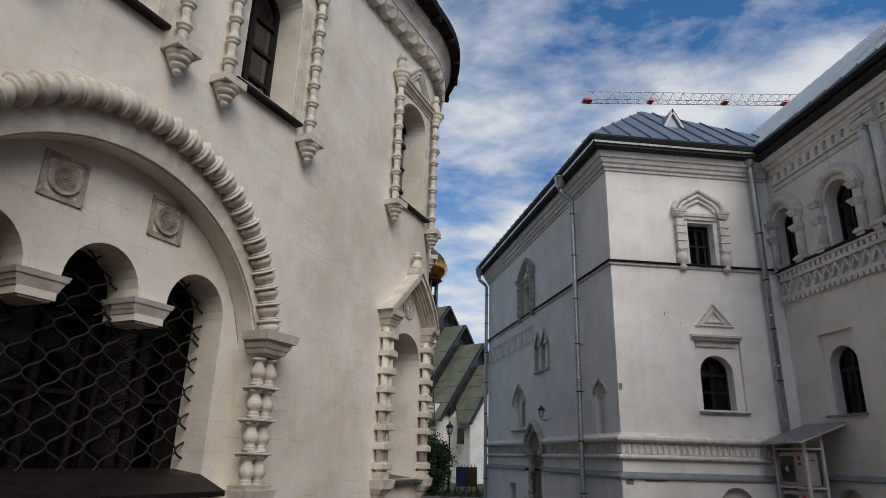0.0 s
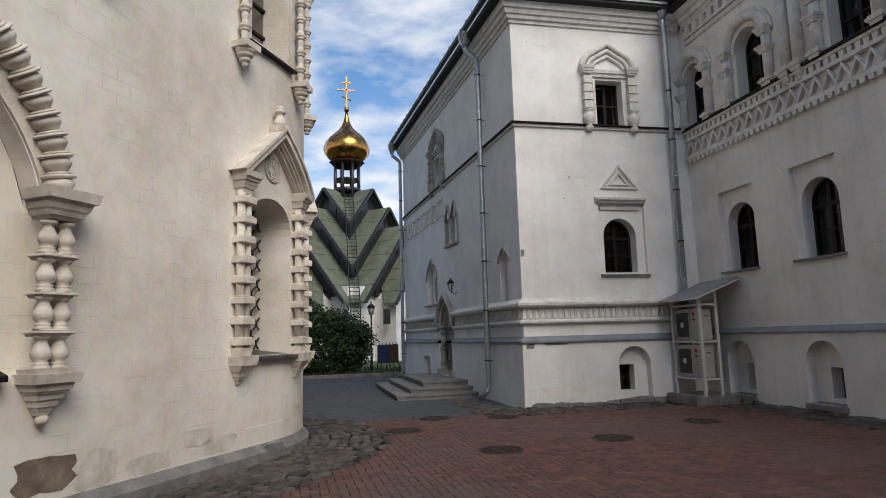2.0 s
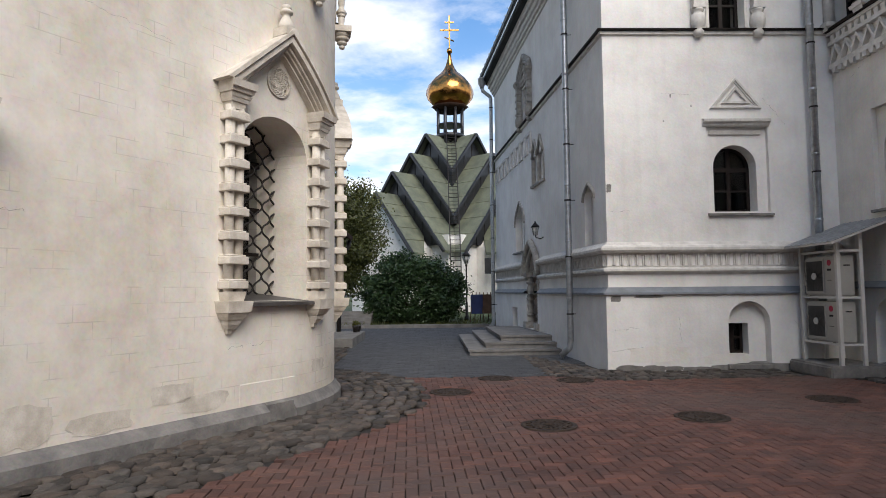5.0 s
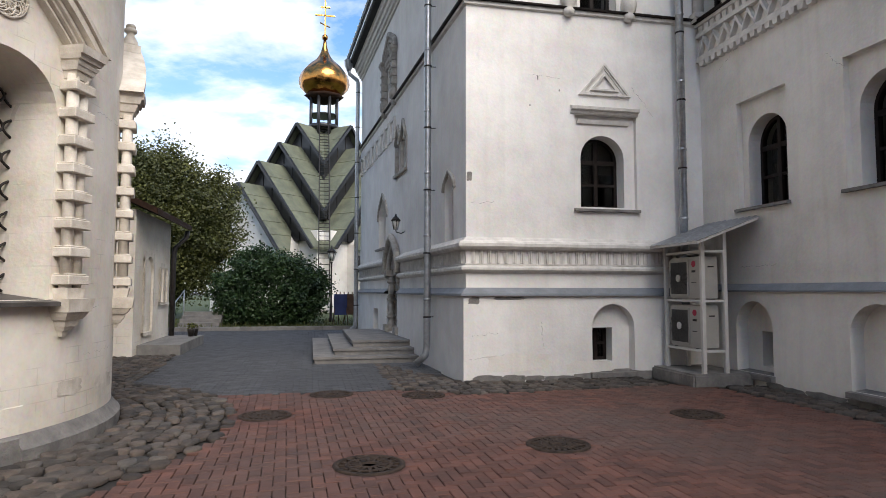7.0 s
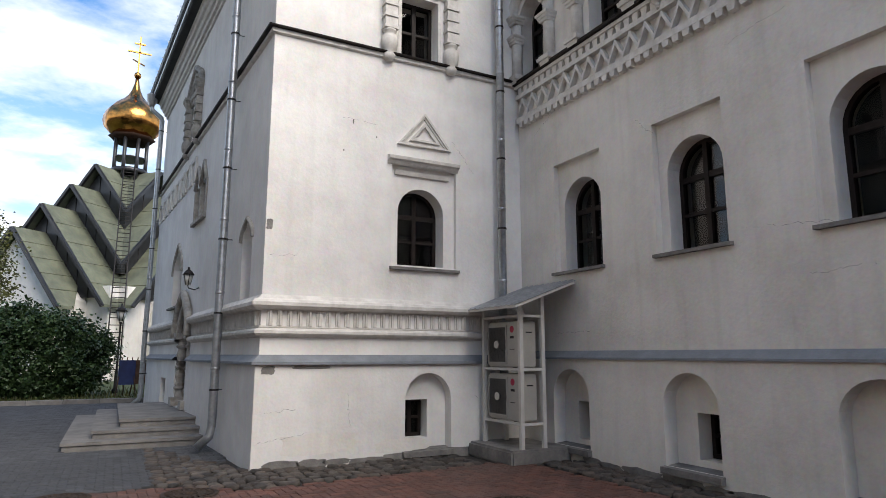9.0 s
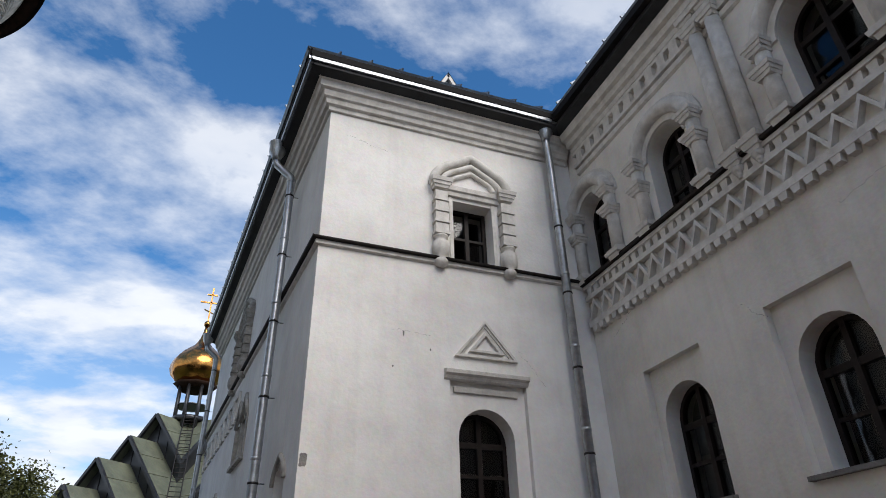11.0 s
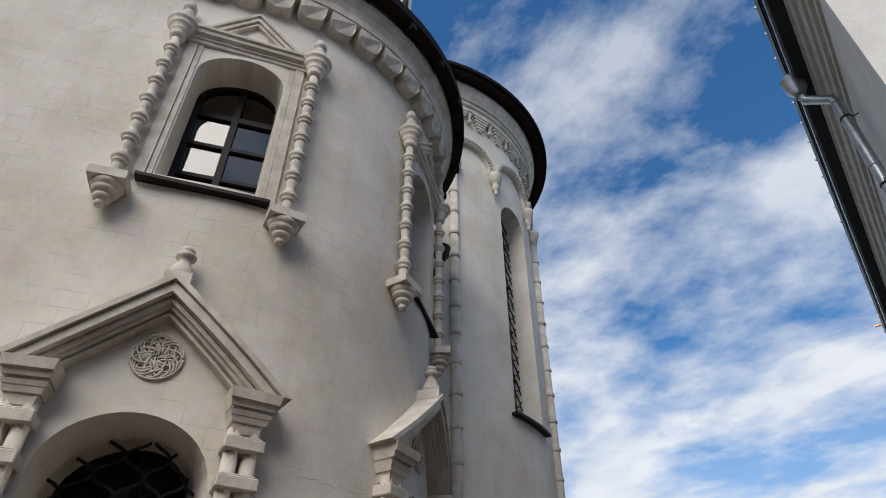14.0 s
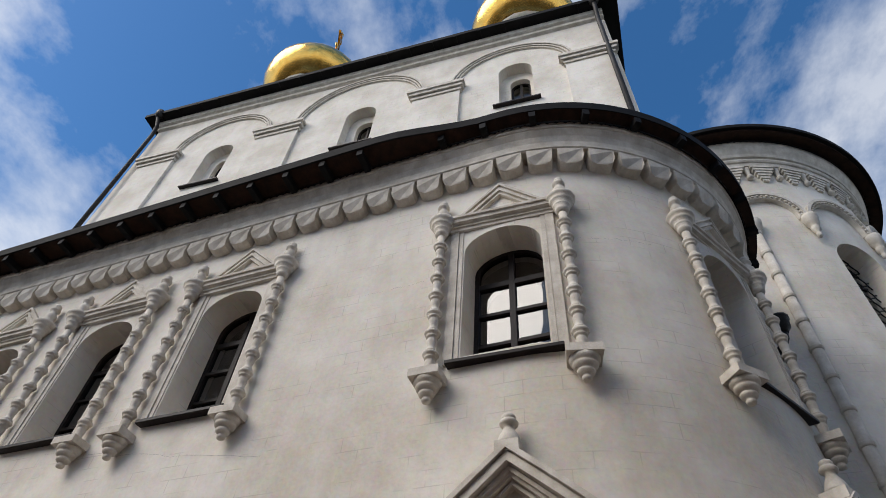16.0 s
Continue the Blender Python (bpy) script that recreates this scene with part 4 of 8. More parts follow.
def bead_profile(z0, z1, beads, r_thin, r_bead):
    rows = []
    step = (z1 - z0) / beads
    for i in range(beads):
        z = z0 + i * step
        rows += [(r_thin * 0.95, z), (r_thin * 1.2, z + step * 0.2), (r_thin * 1.15, z + step * 0.36), (r_thin * 0.85, z + step * 0.5), (r_bead * 0.72, z + step * 0.56),
                 (r_bead, z + step * 0.62), (r_bead, z + step * 0.7), (r_bead * 0.68, z + step * 0.74), (r_bead * 0.85, z + step * 0.8), (r_bead * 0.8, z + step * 0.86), (r_thin * 0.95, z + step * 0.92)]
    rows.append((r_thin, z1))
    return rows


def drop_profile(z_top, length, r):
    return [(r * 0.15, z_top - length), (r * 0.34, z_top - length * 0.93), (r * 0.34, z_top - length * 0.82), (r * 0.2, z_top - length * 0.76), (r * 0.5, z_top - length * 0.68),
            (r * 0.55, z_top - length * 0.52), (r * 0.4, z_top - length * 0.47), (r * 0.8, z_top - length * 0.38), (r * 0.9, z_top - length * 0.2), (r, z_top - length * 0.1), (r, z_top)]


def prism_ring(bm, poly, d, back=0.02):
    """A flat polygon (x, z) brought forward to depth d, with its sides."""
    f = [bm.verts.new((x, -d, z)) for x, z in poly]
    b = [bm.verts.new((x, back, z)) for x, z in poly]
    bm.faces.new(f)
    for i in range(len(poly)):
        j = (i + 1) % len(poly)
        bm.faces.new((f[i], b[i], b[j], f[j]))


def bead_column(z_first, pitch, beads, z0, z1):
    """Slender shaft with turned beads, each a disc between two thin collars."""
    rows = [(0.075, z0), (0.07, z0 + 0.03), (0.05, z0 + 0.05)]
    for i in range(beads):
        z = z_first + i * pitch
        rows += [(0.046, z - 0.16), (0.053, z - 0.12), (0.054, z - 0.085), (0.047, z - 0.055), (0.064, z - 0.05), (0.066, z - 0.03), (0.058, z - 0.025), (0.08, z - 0.012),
                 (0.088, z + 0.004), (0.084, z + 0.022), (0.06, z + 0.036), (0.066, z + 0.045), (0.063, z + 0.06), (0.046, z + 0.066)]
    return [(r, z) for r, z in rows if z >= z0] + [(0.05, z1)]


def window_surround(path, c, z=5.85):
    """Bead columns on slab brackets with drops, cornice and a small gable round a cathedral window."""
    w = empty("window_surround", path.m(c, z), "carved limestone window surround with bead columns and a small gable", "window surround", "cathedral window surrounds")
    for s in (-1, 1):
        m = Matrix.Translation((s * 0.745, -0.10, 0))
        bm = bmesh.new()
        lathe(bm, bead_column(5.95, 0.284, 7, 5.69, 7.86), m, 14)
        put("bead_column", bm, LIMESTONE, w, path, c)
        bm = bmesh.new()
        lathe(bm, [(0.05, 7.84), (0.08, 7.88), (0.085, 7.91), (0.07, 7.92), (0.10, 7.96), (0.105, 7.985), (0.09, 7.99), (0.13, 8.03), (0.145, 8.06), (0.13, 8.065), (0.165, 8.09), (0.172, 8.12), (0.165, 8.15), (0.11, 8.18), (0.075, 8.21),
                   (0.082, 8.26), (0.085, 8.32), (0.06, 8.36), (0.05, 8.39), (0.055, 8.41), (0.078, 8.43), (0.078, 8.46), (0.055, 8.48), (0.062, 8.50), (0.055, 8.54), (0.012, 8.565)], m, 14)
        put("finial", bm, LIMESTONE, w, path, c)
        bm = bmesh.new()
        box(bm, (s * 0.745 - 0.158, -0.255, 5.61), (s * 0.745 + 0.158, 0.02, 5.70))
        lathe(bm, [(0.012, 5.365), (0.04, 5.375), (0.048, 5.40), (0.035, 5.425), (0.05, 5.43), (0.078, 5.45), (0.08, 5.475), (0.055, 5.49), (0.085, 5.495), (0.11, 5.515), (0.115, 5.54), (0.105, 5.545), (0.125, 5.555), (0.138, 5.58), (0.142, 5.612)], Matrix.Translation((s * 0.745, -0.11, 0)), 16)
        put("bracket", bm, LIMESTONE, w, path, c)
    bm = bmesh.new()
    moulding(bm, FLAT, -0.66, 0.66, [(0.0, 7.96), (0.05, 7.97), (0.055, 8.01), (0.075, 8.02), (0.075, 8.05), (0.12, 8.07), (0.125, 8.12), (0.15, 8.13), (0.155, 8.165), (0.0, 8.20)])
    put("cornice", bm, LIMESTONE, w, path, c)
    bm = bmesh.new()
    # raking mouldings of the small gable, one inside the other, each a step deeper
    for a, b, d in ((0.58, 0.53, 0.075), (0.53, 0.47, 0.045), (0.47, 0.42, 0.07), (0.42, 0.37, 0.04), (0.37, 0.345, 0.055)):
        for s in (-1, 1):
            prism_ring(bm, [(s * a, 8.20), (0, 8.20 + a * 0.98), (0, 8.20 + b * 0.98), (s * b, 8.20)], d)
    put("gable", bm, LIMESTONE, w, path, c)
    bm = bmesh.new()
    for s in (-1, 1):
        box(bm, (s * 0.59 - 0.05, -0.03, 5.86), (s * 0.59 + 0.05, 0.0, 7.97))
        box(bm, (s * 0.51 - 0.026, -0.014, 5.86), (s * 0.51 + 0.026, 0.0, 7.97))
    put("architrave", bm, LIMESTONE, w, path, c)
    bm = bmesh.new()
    moulding(bm, FLAT, -0.59, 0.59, [(-0.46, 5.93), (0.10, 5.86), (0.11, 5.85), (0.11, 5.815), (0.095, 5.81), (0.0, 5.815), (-0.46, 5.88)])
    put("window_sill", bm, WOOD_DARK, w, path, c, "dark sheet-metal sill")
    return w


def portal(path, c, grille=True):
    """Window portal: banded twin columns on stepped brackets, a raking gable with a knot roundel and a vase finial."""
    p = empty("portal", path.m(c, 1.0), "carved limestone window portal with banded columns and a gable", "portal", "cathedral portals")
    for s in (-1, 1):
        x = s * 0.73
        for i in range(8):
            z = 1.61 + i * 0.27
            bm = bmesh.new()
            box(bm, (x - 0.14, -0.185, z - 0.05), (x + 0.14, 0.02, z + 0.04))
            box(bm, (x - 0.12, -0.165, z + 0.04), (x + 0.12, 0.02, z + 0.058))
            bmesh.ops.bevel(bm, geom=bm.edges[:], offset=0.008, segments=1, affect="EDGES")
            put("band", bm, LIMESTONE, p, path, c)
        for k in (-0.065, 0.065):
            bm = bmesh.new()
            lathe(bm, [(0.055, 1.52), (0.055, 3.62)], Matrix.Translation((x + k, -0.085, 0)), 12)
            put("shaft", bm, LIMESTONE, p, path, c)
        bm = bmesh.new()
        for z0, z1, a, d in ((1.42, 1.53, 0.125, 0.165), (1.30, 1.425, 0.175, 0.23), (1.26, 1.30, 0.15, 0.19), (1.225, 1.26, 0.135, 0.165), (1.16, 1.225, 0.10, 0.13), (1.12, 1.16, 0.075, 0.10), (1.06, 1.12, 0.045, 0.06)):
            box(bm, (x - a, -d, z0), (x + a, 0.02, z1), taper=0.02)
        put("bracket", bm, LIMESTONE, p, path, c)
        bm = bmesh.new()
        for z0, z1, a, d in ((3.58, 3.655, 0.105, 0.15), (3.655, 3.70, 0.135, 0.18), (3.70, 3.735, 0.15, 0.20), (3.735, 3.755, 0.135, 0.19), (3.755, 3.80, 0.165, 0.235), (3.80, 3.875, 0.18, 0.275)):
            box(bm, (x - a, -d, z0), (x + a, 0.02, z1), taper=0.015)
        put("capital", bm, LIMESTONE, p, path, c)
        # raking cornice in steps
        bm = bmesh.new()
        foot, tip = Vector((s * 0.905, 0, 3.875)), Vector((0, 0, 4.68))
        n = Vector((-(tip.z - foot.z), 0, (tip.x - foot.x))).normalized()
        if n.z < 0:
            n = -n
        for t0, t1, d in ((0.0, 0.045, 0.265), (-0.012, 0.0, 0.215), (-0.075, -0.012, 0.235), (-0.085, -0.075, 0.15), (-0.115, -0.085, 0.17), (-0.14, -0.115, 0.13), (-0.155, -0.14, 0.07), (-0.175, -0.155, 0.09)):
            k = 7
            pts = []
            for i in range(k + 1):
                f = i / k
                a0, a1 = (foot.lerp(tip, f) + n * t for t in (t0, t1))
                if i == k:
                    # mitre on the middle line
                    e = (tip - foot).normalized()
                    a0, a1 = (q - e * (q.x / e.x) for q in (a0, a1))
                if i == 0:
                    e = (tip - foot).normalized()
                    a0, a1 = (q - e * ((q.z - 3.875) / e.z) for q in (a0, a1))
                pts.append([bm.verts.new((q.x, y, q.z)) for q, y in ((a0, 0.02), (a0, -d), (a1, -d), (a1, 0.02))])
            for q, r in zip(pts, pts[1:]):
                for j in range(4):
                    bm.faces.new((q[j], q[(j + 1) % 4], r[(j + 1) % 4], r[j]))
            bm.faces.new(pts[0])
            bm.faces.new(pts[-1])
        put("raking_cornice", bm, LIMESTONE, p, path, c)
    bm = bmesh.new()
    box(bm, (-0.10, -0.245, 4.66), (0.10, 0.02, 4.765))
    lathe(bm, [(0.10, 4.765), (0.102, 4.785), (0.095, 4.82), (0.075, 4.87), (0.052, 4.91), (0.047, 4.94), (0.06, 4.95), (0.08, 4.965), (0.083, 4.985), (0.07, 5.005), (0.05, 5.01), (0.06, 5.025), (0.062, 5.045), (0.05, 5.065), (0.012, 5.08)], Matrix.Translation((0, -0.13, 0)), 16)
    put("finial", bm, LIMESTONE, p, path, c)
    # roundel of interlaced rings
    bm = bmesh.new()
    zc = 4.115
    lathe(bm, [(0.001, -0.014), (0.185, -0.014), (0.19, 0.0)], Matrix.Translation((0, 0, zc)) @ Matrix.Rotation(radians(90), 4, "X"), 32)
    # endless woven cords: star-shaped curves that close after several turns
    for turns, lobes, mid, amp in ((3, 8, 0.112, 0.062), (5, 12, 0.108, 0.066), (3, 4, 0.07, 0.055)):
        n = 56 * turns
        pts = []
        for i in range(n + 1):
            a = 2 * math.pi * turns * i / n
            r = mid + amp * math.cos(lobes / turns * a)
            pts.append((r * math.cos(a), -0.02 - 0.006 * math.sin(2 * lobes / turns * a), zc + r * math.sin(a)))
        sweep(bm, pts, 0.0085, 4)
    sweep(bm, [(0.186 * math.cos(2 * math.pi * i / 40), -0.016, zc + 0.186 * math.sin(2 * math.pi * i / 40)) for i in range(41)], 0.01, 5)
    put("roundel", bm, LIMESTONE, p, path, c, "carved knotwork roundel")
    bm = bmesh.new()
    moulding(bm, FLAT, -0.56, 0.56, [(-0.85, 1.52), (0.14, 1.40), (0.14, 1.36), (0.11, 1.36), (-0.85, 1.44)])
    put("window_sill", bm, SILL_METAL, p, path, c, "worn dark grey metal sill")
    if grille:
        lattice("window_grille", path, c, arch(0, 1.1, 1.5, 3.2, 0.47), -0.5, 6, 0.30, "forged iron lattice grille in the portal opening")
        window(path, arch(c, 1.14, 1.42, 3.2, 0.47), -0.8, 2, (0.6, 1.2, 1.8), "dark window behind the iron grille", transom=2)
    return p


def lattice(name, path, c, h, d, n, pitch, label, r=0.014):
    """Forged grille: wavy uprights that touch their neighbours in turn, within an arched opening."""
    g = empty(name, path.m(c, h["zb"], d), label, "grille", "iron grilles")
    gap = h["w"] / n
    for i in range(n + 1):
        x0 = h["a"] + i * gap
        bm = bmesh.new()
        pts = []
        z = h["zb"]
        while True:
            ph = (z - h["zb"]) / pitch * 2 * math.pi
            s = math.sin(ph)
            x = x0 + (1 if i % 2 else -1) * gap * 0.5 * math.copysign(abs(s) ** 0.8, s)
            lim = top_of(h, min(max(x, h["a"] + 0.02), h["b"] - 0.02))
            if z > lim and len(pts) > 2:
                break
            pts.append((x, -d, z))
            z += pitch / 14
            if len(pts) > 400:
                break
        sweep(bm, pts, r, 5, Vector((0, 1, 0)))
        put("bar", bm, IRON, g, path, c)
    return g


def big_arch():
    """Great arch of the flank: bead roll, banded ring, capitals, baluster stacks, panels and hanging capitals."""
    c = ARC_C
    g = empty("blind_arch", CHURCH.m(c, 1.0), "great carved arch with a beaded roll over three small arches", "arch")
    a0 = math.asin((3.03 - BEAD_Z) / BEAD_R)
    n = 30
    span = math.pi - 2 * a0
    for i in range(n):
        bm = bmesh.new()
        b0 = a0 + span * i / n
        prof = ((0.0, 0.085), (0.1, 0.088), (0.2, 0.108), (0.34, 0.126), (0.48, 0.13), (0.6, 0.115), (0.66, 0.098), (0.69, 0.135), (0.74, 0.15), (0.8, 0.15), (0.85, 0.132), (0.87, 0.1), (0.9, 0.115), (0.96, 0.112), (1.0, 0.085))
        pts = [(BEAD_R * math.cos(b0 + span / n * f), -0.11, BEAD_Z + BEAD_R * math.sin(b0 + span / n * f)) for f, r in prof]
        sweep(bm, pts, [r for f, r in prof], 12)
        put("bead", bm, LIMESTONE, g, CHURCH, c)
    bm = bmesh.new()
    # widens from the springing to the crown, between the sunk field and the beads
    rows = []
    for i in range(41):
        a = 0.1 + (math.pi - 0.2) * i / 40
        x0, z0 = 1.94 * math.cos(a), ARC_Z + 1.94 * math.sin(a)
        b = max(0.11, min(math.pi - 0.11, math.atan2(z0 + 0.25 - BEAD_Z, x0)))
        x1, z1 = (BEAD_R - 0.06) * math.cos(b), BEAD_Z + (BEAD_R - 0.06) * math.sin(b)
        rows.append([bm.verts.new(q) for q in ((x0, 0.0, z0), (x0, -0.035, z0), (x1, -0.06, z1), (x1, 0.0, z1))])
    for q, r in zip(rows, rows[1:]):
        for k in range(3):
            bm.faces.new((q[k], q[k + 1], r[k + 1], r[k]))
    put("ring_band", bm, LIMESTONE, g, CHURCH, c, "stained smooth band under the beads")
    for s in (-1, 1):
        x = s * 1.955
        bm = bmesh.new()
        for z0, z1, a, d in ((2.93, 3.025, 0.275, 0.36), (2.90, 2.93, 0.235, 0.31), (2.85, 2.90, 0.225, 0.295), (2.83, 2.85, 0.205, 0.275), (2.79, 2.83, 0.195, 0.26), (2.76, 2.79, 0.16, 0.22)):
            box(bm, (x - a, -d, z0), (x + a, 0.02, z1), taper=0.02)
        put("capital", bm, LIMESTONE, g, CHURCH, c)
        for i in range(4):
            z = 1.41 + i * 0.345
            for k in (-0.085, 0.085):
                bm = bmesh.new()
                lathe(bm, [(0.078, z), (0.08, z + 0.02), (0.06, z + 0.035), (0.068, z + 0.045), (0.066, z + 0.055), (0.05, z + 0.065), (0.075, z + 0.09), (0.088, z + 0.125), (0.085, z + 0.155), (0.065, z + 0.195), (0.048, z + 0.23), (0.046, z + 0.255), (0.058, z + 0.265), (0.072, z + 0.275), (0.074, z + 0.3)], Matrix.Translation((x + k, -0.12, 0)), 14)
                put("baluster", bm, LIMESTONE, g, CHURCH, c)
            if i < 3:
                bm = bmesh.new()
                box(bm, (x - 0.155, -0.205, z + 0.285), (x + 0.155, 0.02, z + 0.31), taper=0.02)
                box(bm, (x - 0.175, -0.225, z + 0.31), (x + 0.175, 0.02, z + 0.335))
                box(bm, (x - 0.155, -0.205, z + 0.335), (x + 0.155, 0.02, z + 0.348))
                bmesh.ops.bevel(bm, geom=bm.edges[:], offset=0.006, segments=1, affect="EDGES")
                put("shelf", bm, LIMESTONE, g, CHURCH, c)
        bm = bmesh.new()
        for z0, z1, a, d in ((1.37, 1.415, 0.205, 0.24), (1.285, 1.37, 0.235, 0.275), (1.22, 1.285, 0.19, 0.225), (1.195, 1.22, 0.165, 0.2), (1.14, 1.195, 0.14, 0.17), (1.075, 1.14, 0.11, 0.14), (1.04, 1.075, 0.085, 0.115), (1.0, 1.04, 0.065, 0.095)):
            box(bm, (x - a, -d, z0), (x + a, 0.02, z1), taper=0.015)
        lathe(bm, [(0.01, 0.925), (0.045, 0.93), (0.06, 0.955), (0.055, 0.985), (0.035, 1.0)], Matrix.Translation((x, -0.07, 0)), 12)
        put("bracket", bm, LIMESTONE, g, CHURCH, c)
    for u in (-4.98, -6.1):
        bm = bmesh.new()
        for z0, z1, a, d in ((3.085, 3.135, 0.24, -0.185), (3.035, 3.085, 0.215, -0.21), (2.99, 3.035, 0.195, -0.225), (2.90, 2.99, 0.15, -0.245)):
            box(bm, (u - c - a, -d, z0), (u - c + a, 0.68, z1), taper=0.015)
        put("hanging_capital", bm, LIMESTONE, g, CHURCH, c)
        bm = bmesh.new()
        zc = 3.99
        for e, d in ((0.21, -0.222), (0.18, -0.232)):
            for q in ((-e, -e, e, -e + 0.03), (-e, e - 0.03, e, e), (-e, -e, -e + 0.03, e), (e - 0.03, -e, e, e)):
                box(bm, (u - c + q[0], -d, zc + q[1]), (u - c + q[2], 0.26, zc + q[3]))
        lathe(bm, [(0.155, -0.05), (0.158, 0.03), (0.15, 0.045), (0.135, 0.04), (0.13, 0.03), (0.12, 0.04), (0.108, 0.03), (0.04, 0.018)], Matrix.Translation((u - c, 0.25, zc)) @ Matrix.Rotation(radians(90), 4, "X"), 32)
        for rr, m, size in ((0.085, 24, 0.013), (0.055, 18, 0.011), (0.03, 10, 0.009)):
            for k in range(m):
                a = 2 * math.pi * k / m + rr * 9
                sweep(bm, [(u - c + (rr - size) * math.cos(a), 0.222, zc + (rr - size) * math.sin(a)), (u - c + (rr + size) * math.cos(a + 0.12), 0.205, zc + (rr + size) * math.sin(a + 0.12))], [0.004, 0.0075], 4)
        lathe(bm, [(0.016, 0.0), (0.012, 0.05), (0.002, 0.055)], Matrix.Translation((u - c, 0.25, zc)) @ Matrix.Rotation(radians(90), 4, "X"), 10)
        put("relief_panel", bm, RELIEF, g, CHURCH, c, "square panel with a carved whorl")
    bm = bmesh.new()
    moulding(bm, FLAT, -1.6, 1.585, [(-0.66, 1.56), (-0.235, 1.515), (0.13, 1.37), (0.13, 1.32), (0.10, 1.32), (-0.2, 1.36), (-0.66, 1.5)])
    put("window_sill", bm, WOOD_DARK, g, CHURCH, c, "dark metal-clad sill")
    lattice("window_grille", CHURCH, -5.54, rect(0, 3.0, 1.52, 2.94), -0.55, 17, 0.30, "forged iron lattice grille under the great arch", 0.012)
    for u in (-4.42, -5.54, -6.66):
        lattice("window_grille", CHURCH, u, arch(0, 0.76, 2.94, 3.14, 0.42), -0.55, 4, 0.30, "top of the forged iron lattice grille in a small arch", 0.012)
        window(CHURCH, rect(u, 1.0, 1.5, 3.0), -0.98, 2, (0.75,), "dark window behind the grille under the arch")


def corbel_row(name, path, u0, u1, z, pitch, label):
    holder = tagged(empty(name, path.m(u0, z), label, "cornice"), kind="structure")
    n = int((u1 - u0) / pitch)
    me = None
    for i in range(n):
        u = u0 + (i + 0.5) * pitch
        if me is None:
            bm = bmesh.new()
            # a trough-shaped block: rounded below, leaning in towards the wall
            edge = [(-0.17, 0.17), (-0.166, 0.0), (-0.14, -0.065), (-0.07, -0.095), (0.07, -0.095), (0.14, -0.065), (0.166, 0.0), (0.17, 0.17)]
            f = [bm.verts.new((x, -0.2 - 0.7 * min(0.0, z), z)) for x, z in edge]
            b = [bm.verts.new((x, 0.02, z - 0.02)) for x, z in edge]
            bm.faces.new(f)
            for q in range(len(edge)):
                r = (q + 1) % len(edge)
                bm.faces.new((f[q], b[q], b[r], f[r]))
            bmesh.ops.recalc_face_normals(bm, faces=bm.faces)
            me = bpy.data.meshes.new("corbel")
            bm.to_mesh(me)
            bm.free()
            me.materials.append(LIMESTONE)
        ob = new("corbel", me)
        ob.matrix_world = path.m(u, z)
        ob.parent = holder
        ob.matrix_parent_inverse = holder.matrix_world.inverted()
    return holder


def rafter_row(path, u0, u1, z, pitch, d0, d1):
    holder = tagged(empty("eave_rafters", path.m(u0, z), "row of dark rafter ends under the eave boards", "eave"), kind="structure")
    me = None
    for i in range(int((u1 - u0) / pitch)):
        if me is None:
            bm = bmesh.new()
            box(bm, (-0.045, -d1, 0.04), (0.045, -d0, 0.16))
            me = bpy.data.meshes.new("rafter")
            bm.to_mesh(me)
            bm.free()
            me.materials.append(ROOF_BLACK)
        ob = new("rafter", me)
        ob.matrix_world = path.m(u0 + (i + 0.5) * pitch, z)
        ob.parent = holder
        ob.matrix_parent_inverse = holder.matrix_world.inverted()


def scallops(name, path, u0, u1, z, d, pitch, label):
    """Cut-out sheet edge: a row of small points."""
    bm = bmesh.new()
    n = int((u1 - u0) / pitch)
    for i in range(n):
        a, b = u0 + i * pitch, u0 + (i + 1) * pitch
        bm.faces.new([bm.verts.new(path.pt(u, zz, d)) for u, zz in ((a, z), (b, z), (b, z - 0.03), ((a + b) / 2, z - 0.09), (a, z - 0.03))])
        bm.faces.new([bm.verts.new(path.pt(u, zz, d + 0.012)) for u, zz in ((a + 0.02, z - 0.04), (b - 0.02, z - 0.04), ((a + b) / 2, z - 0.075))])
    setting(name, bm, IRON, label, "trim")


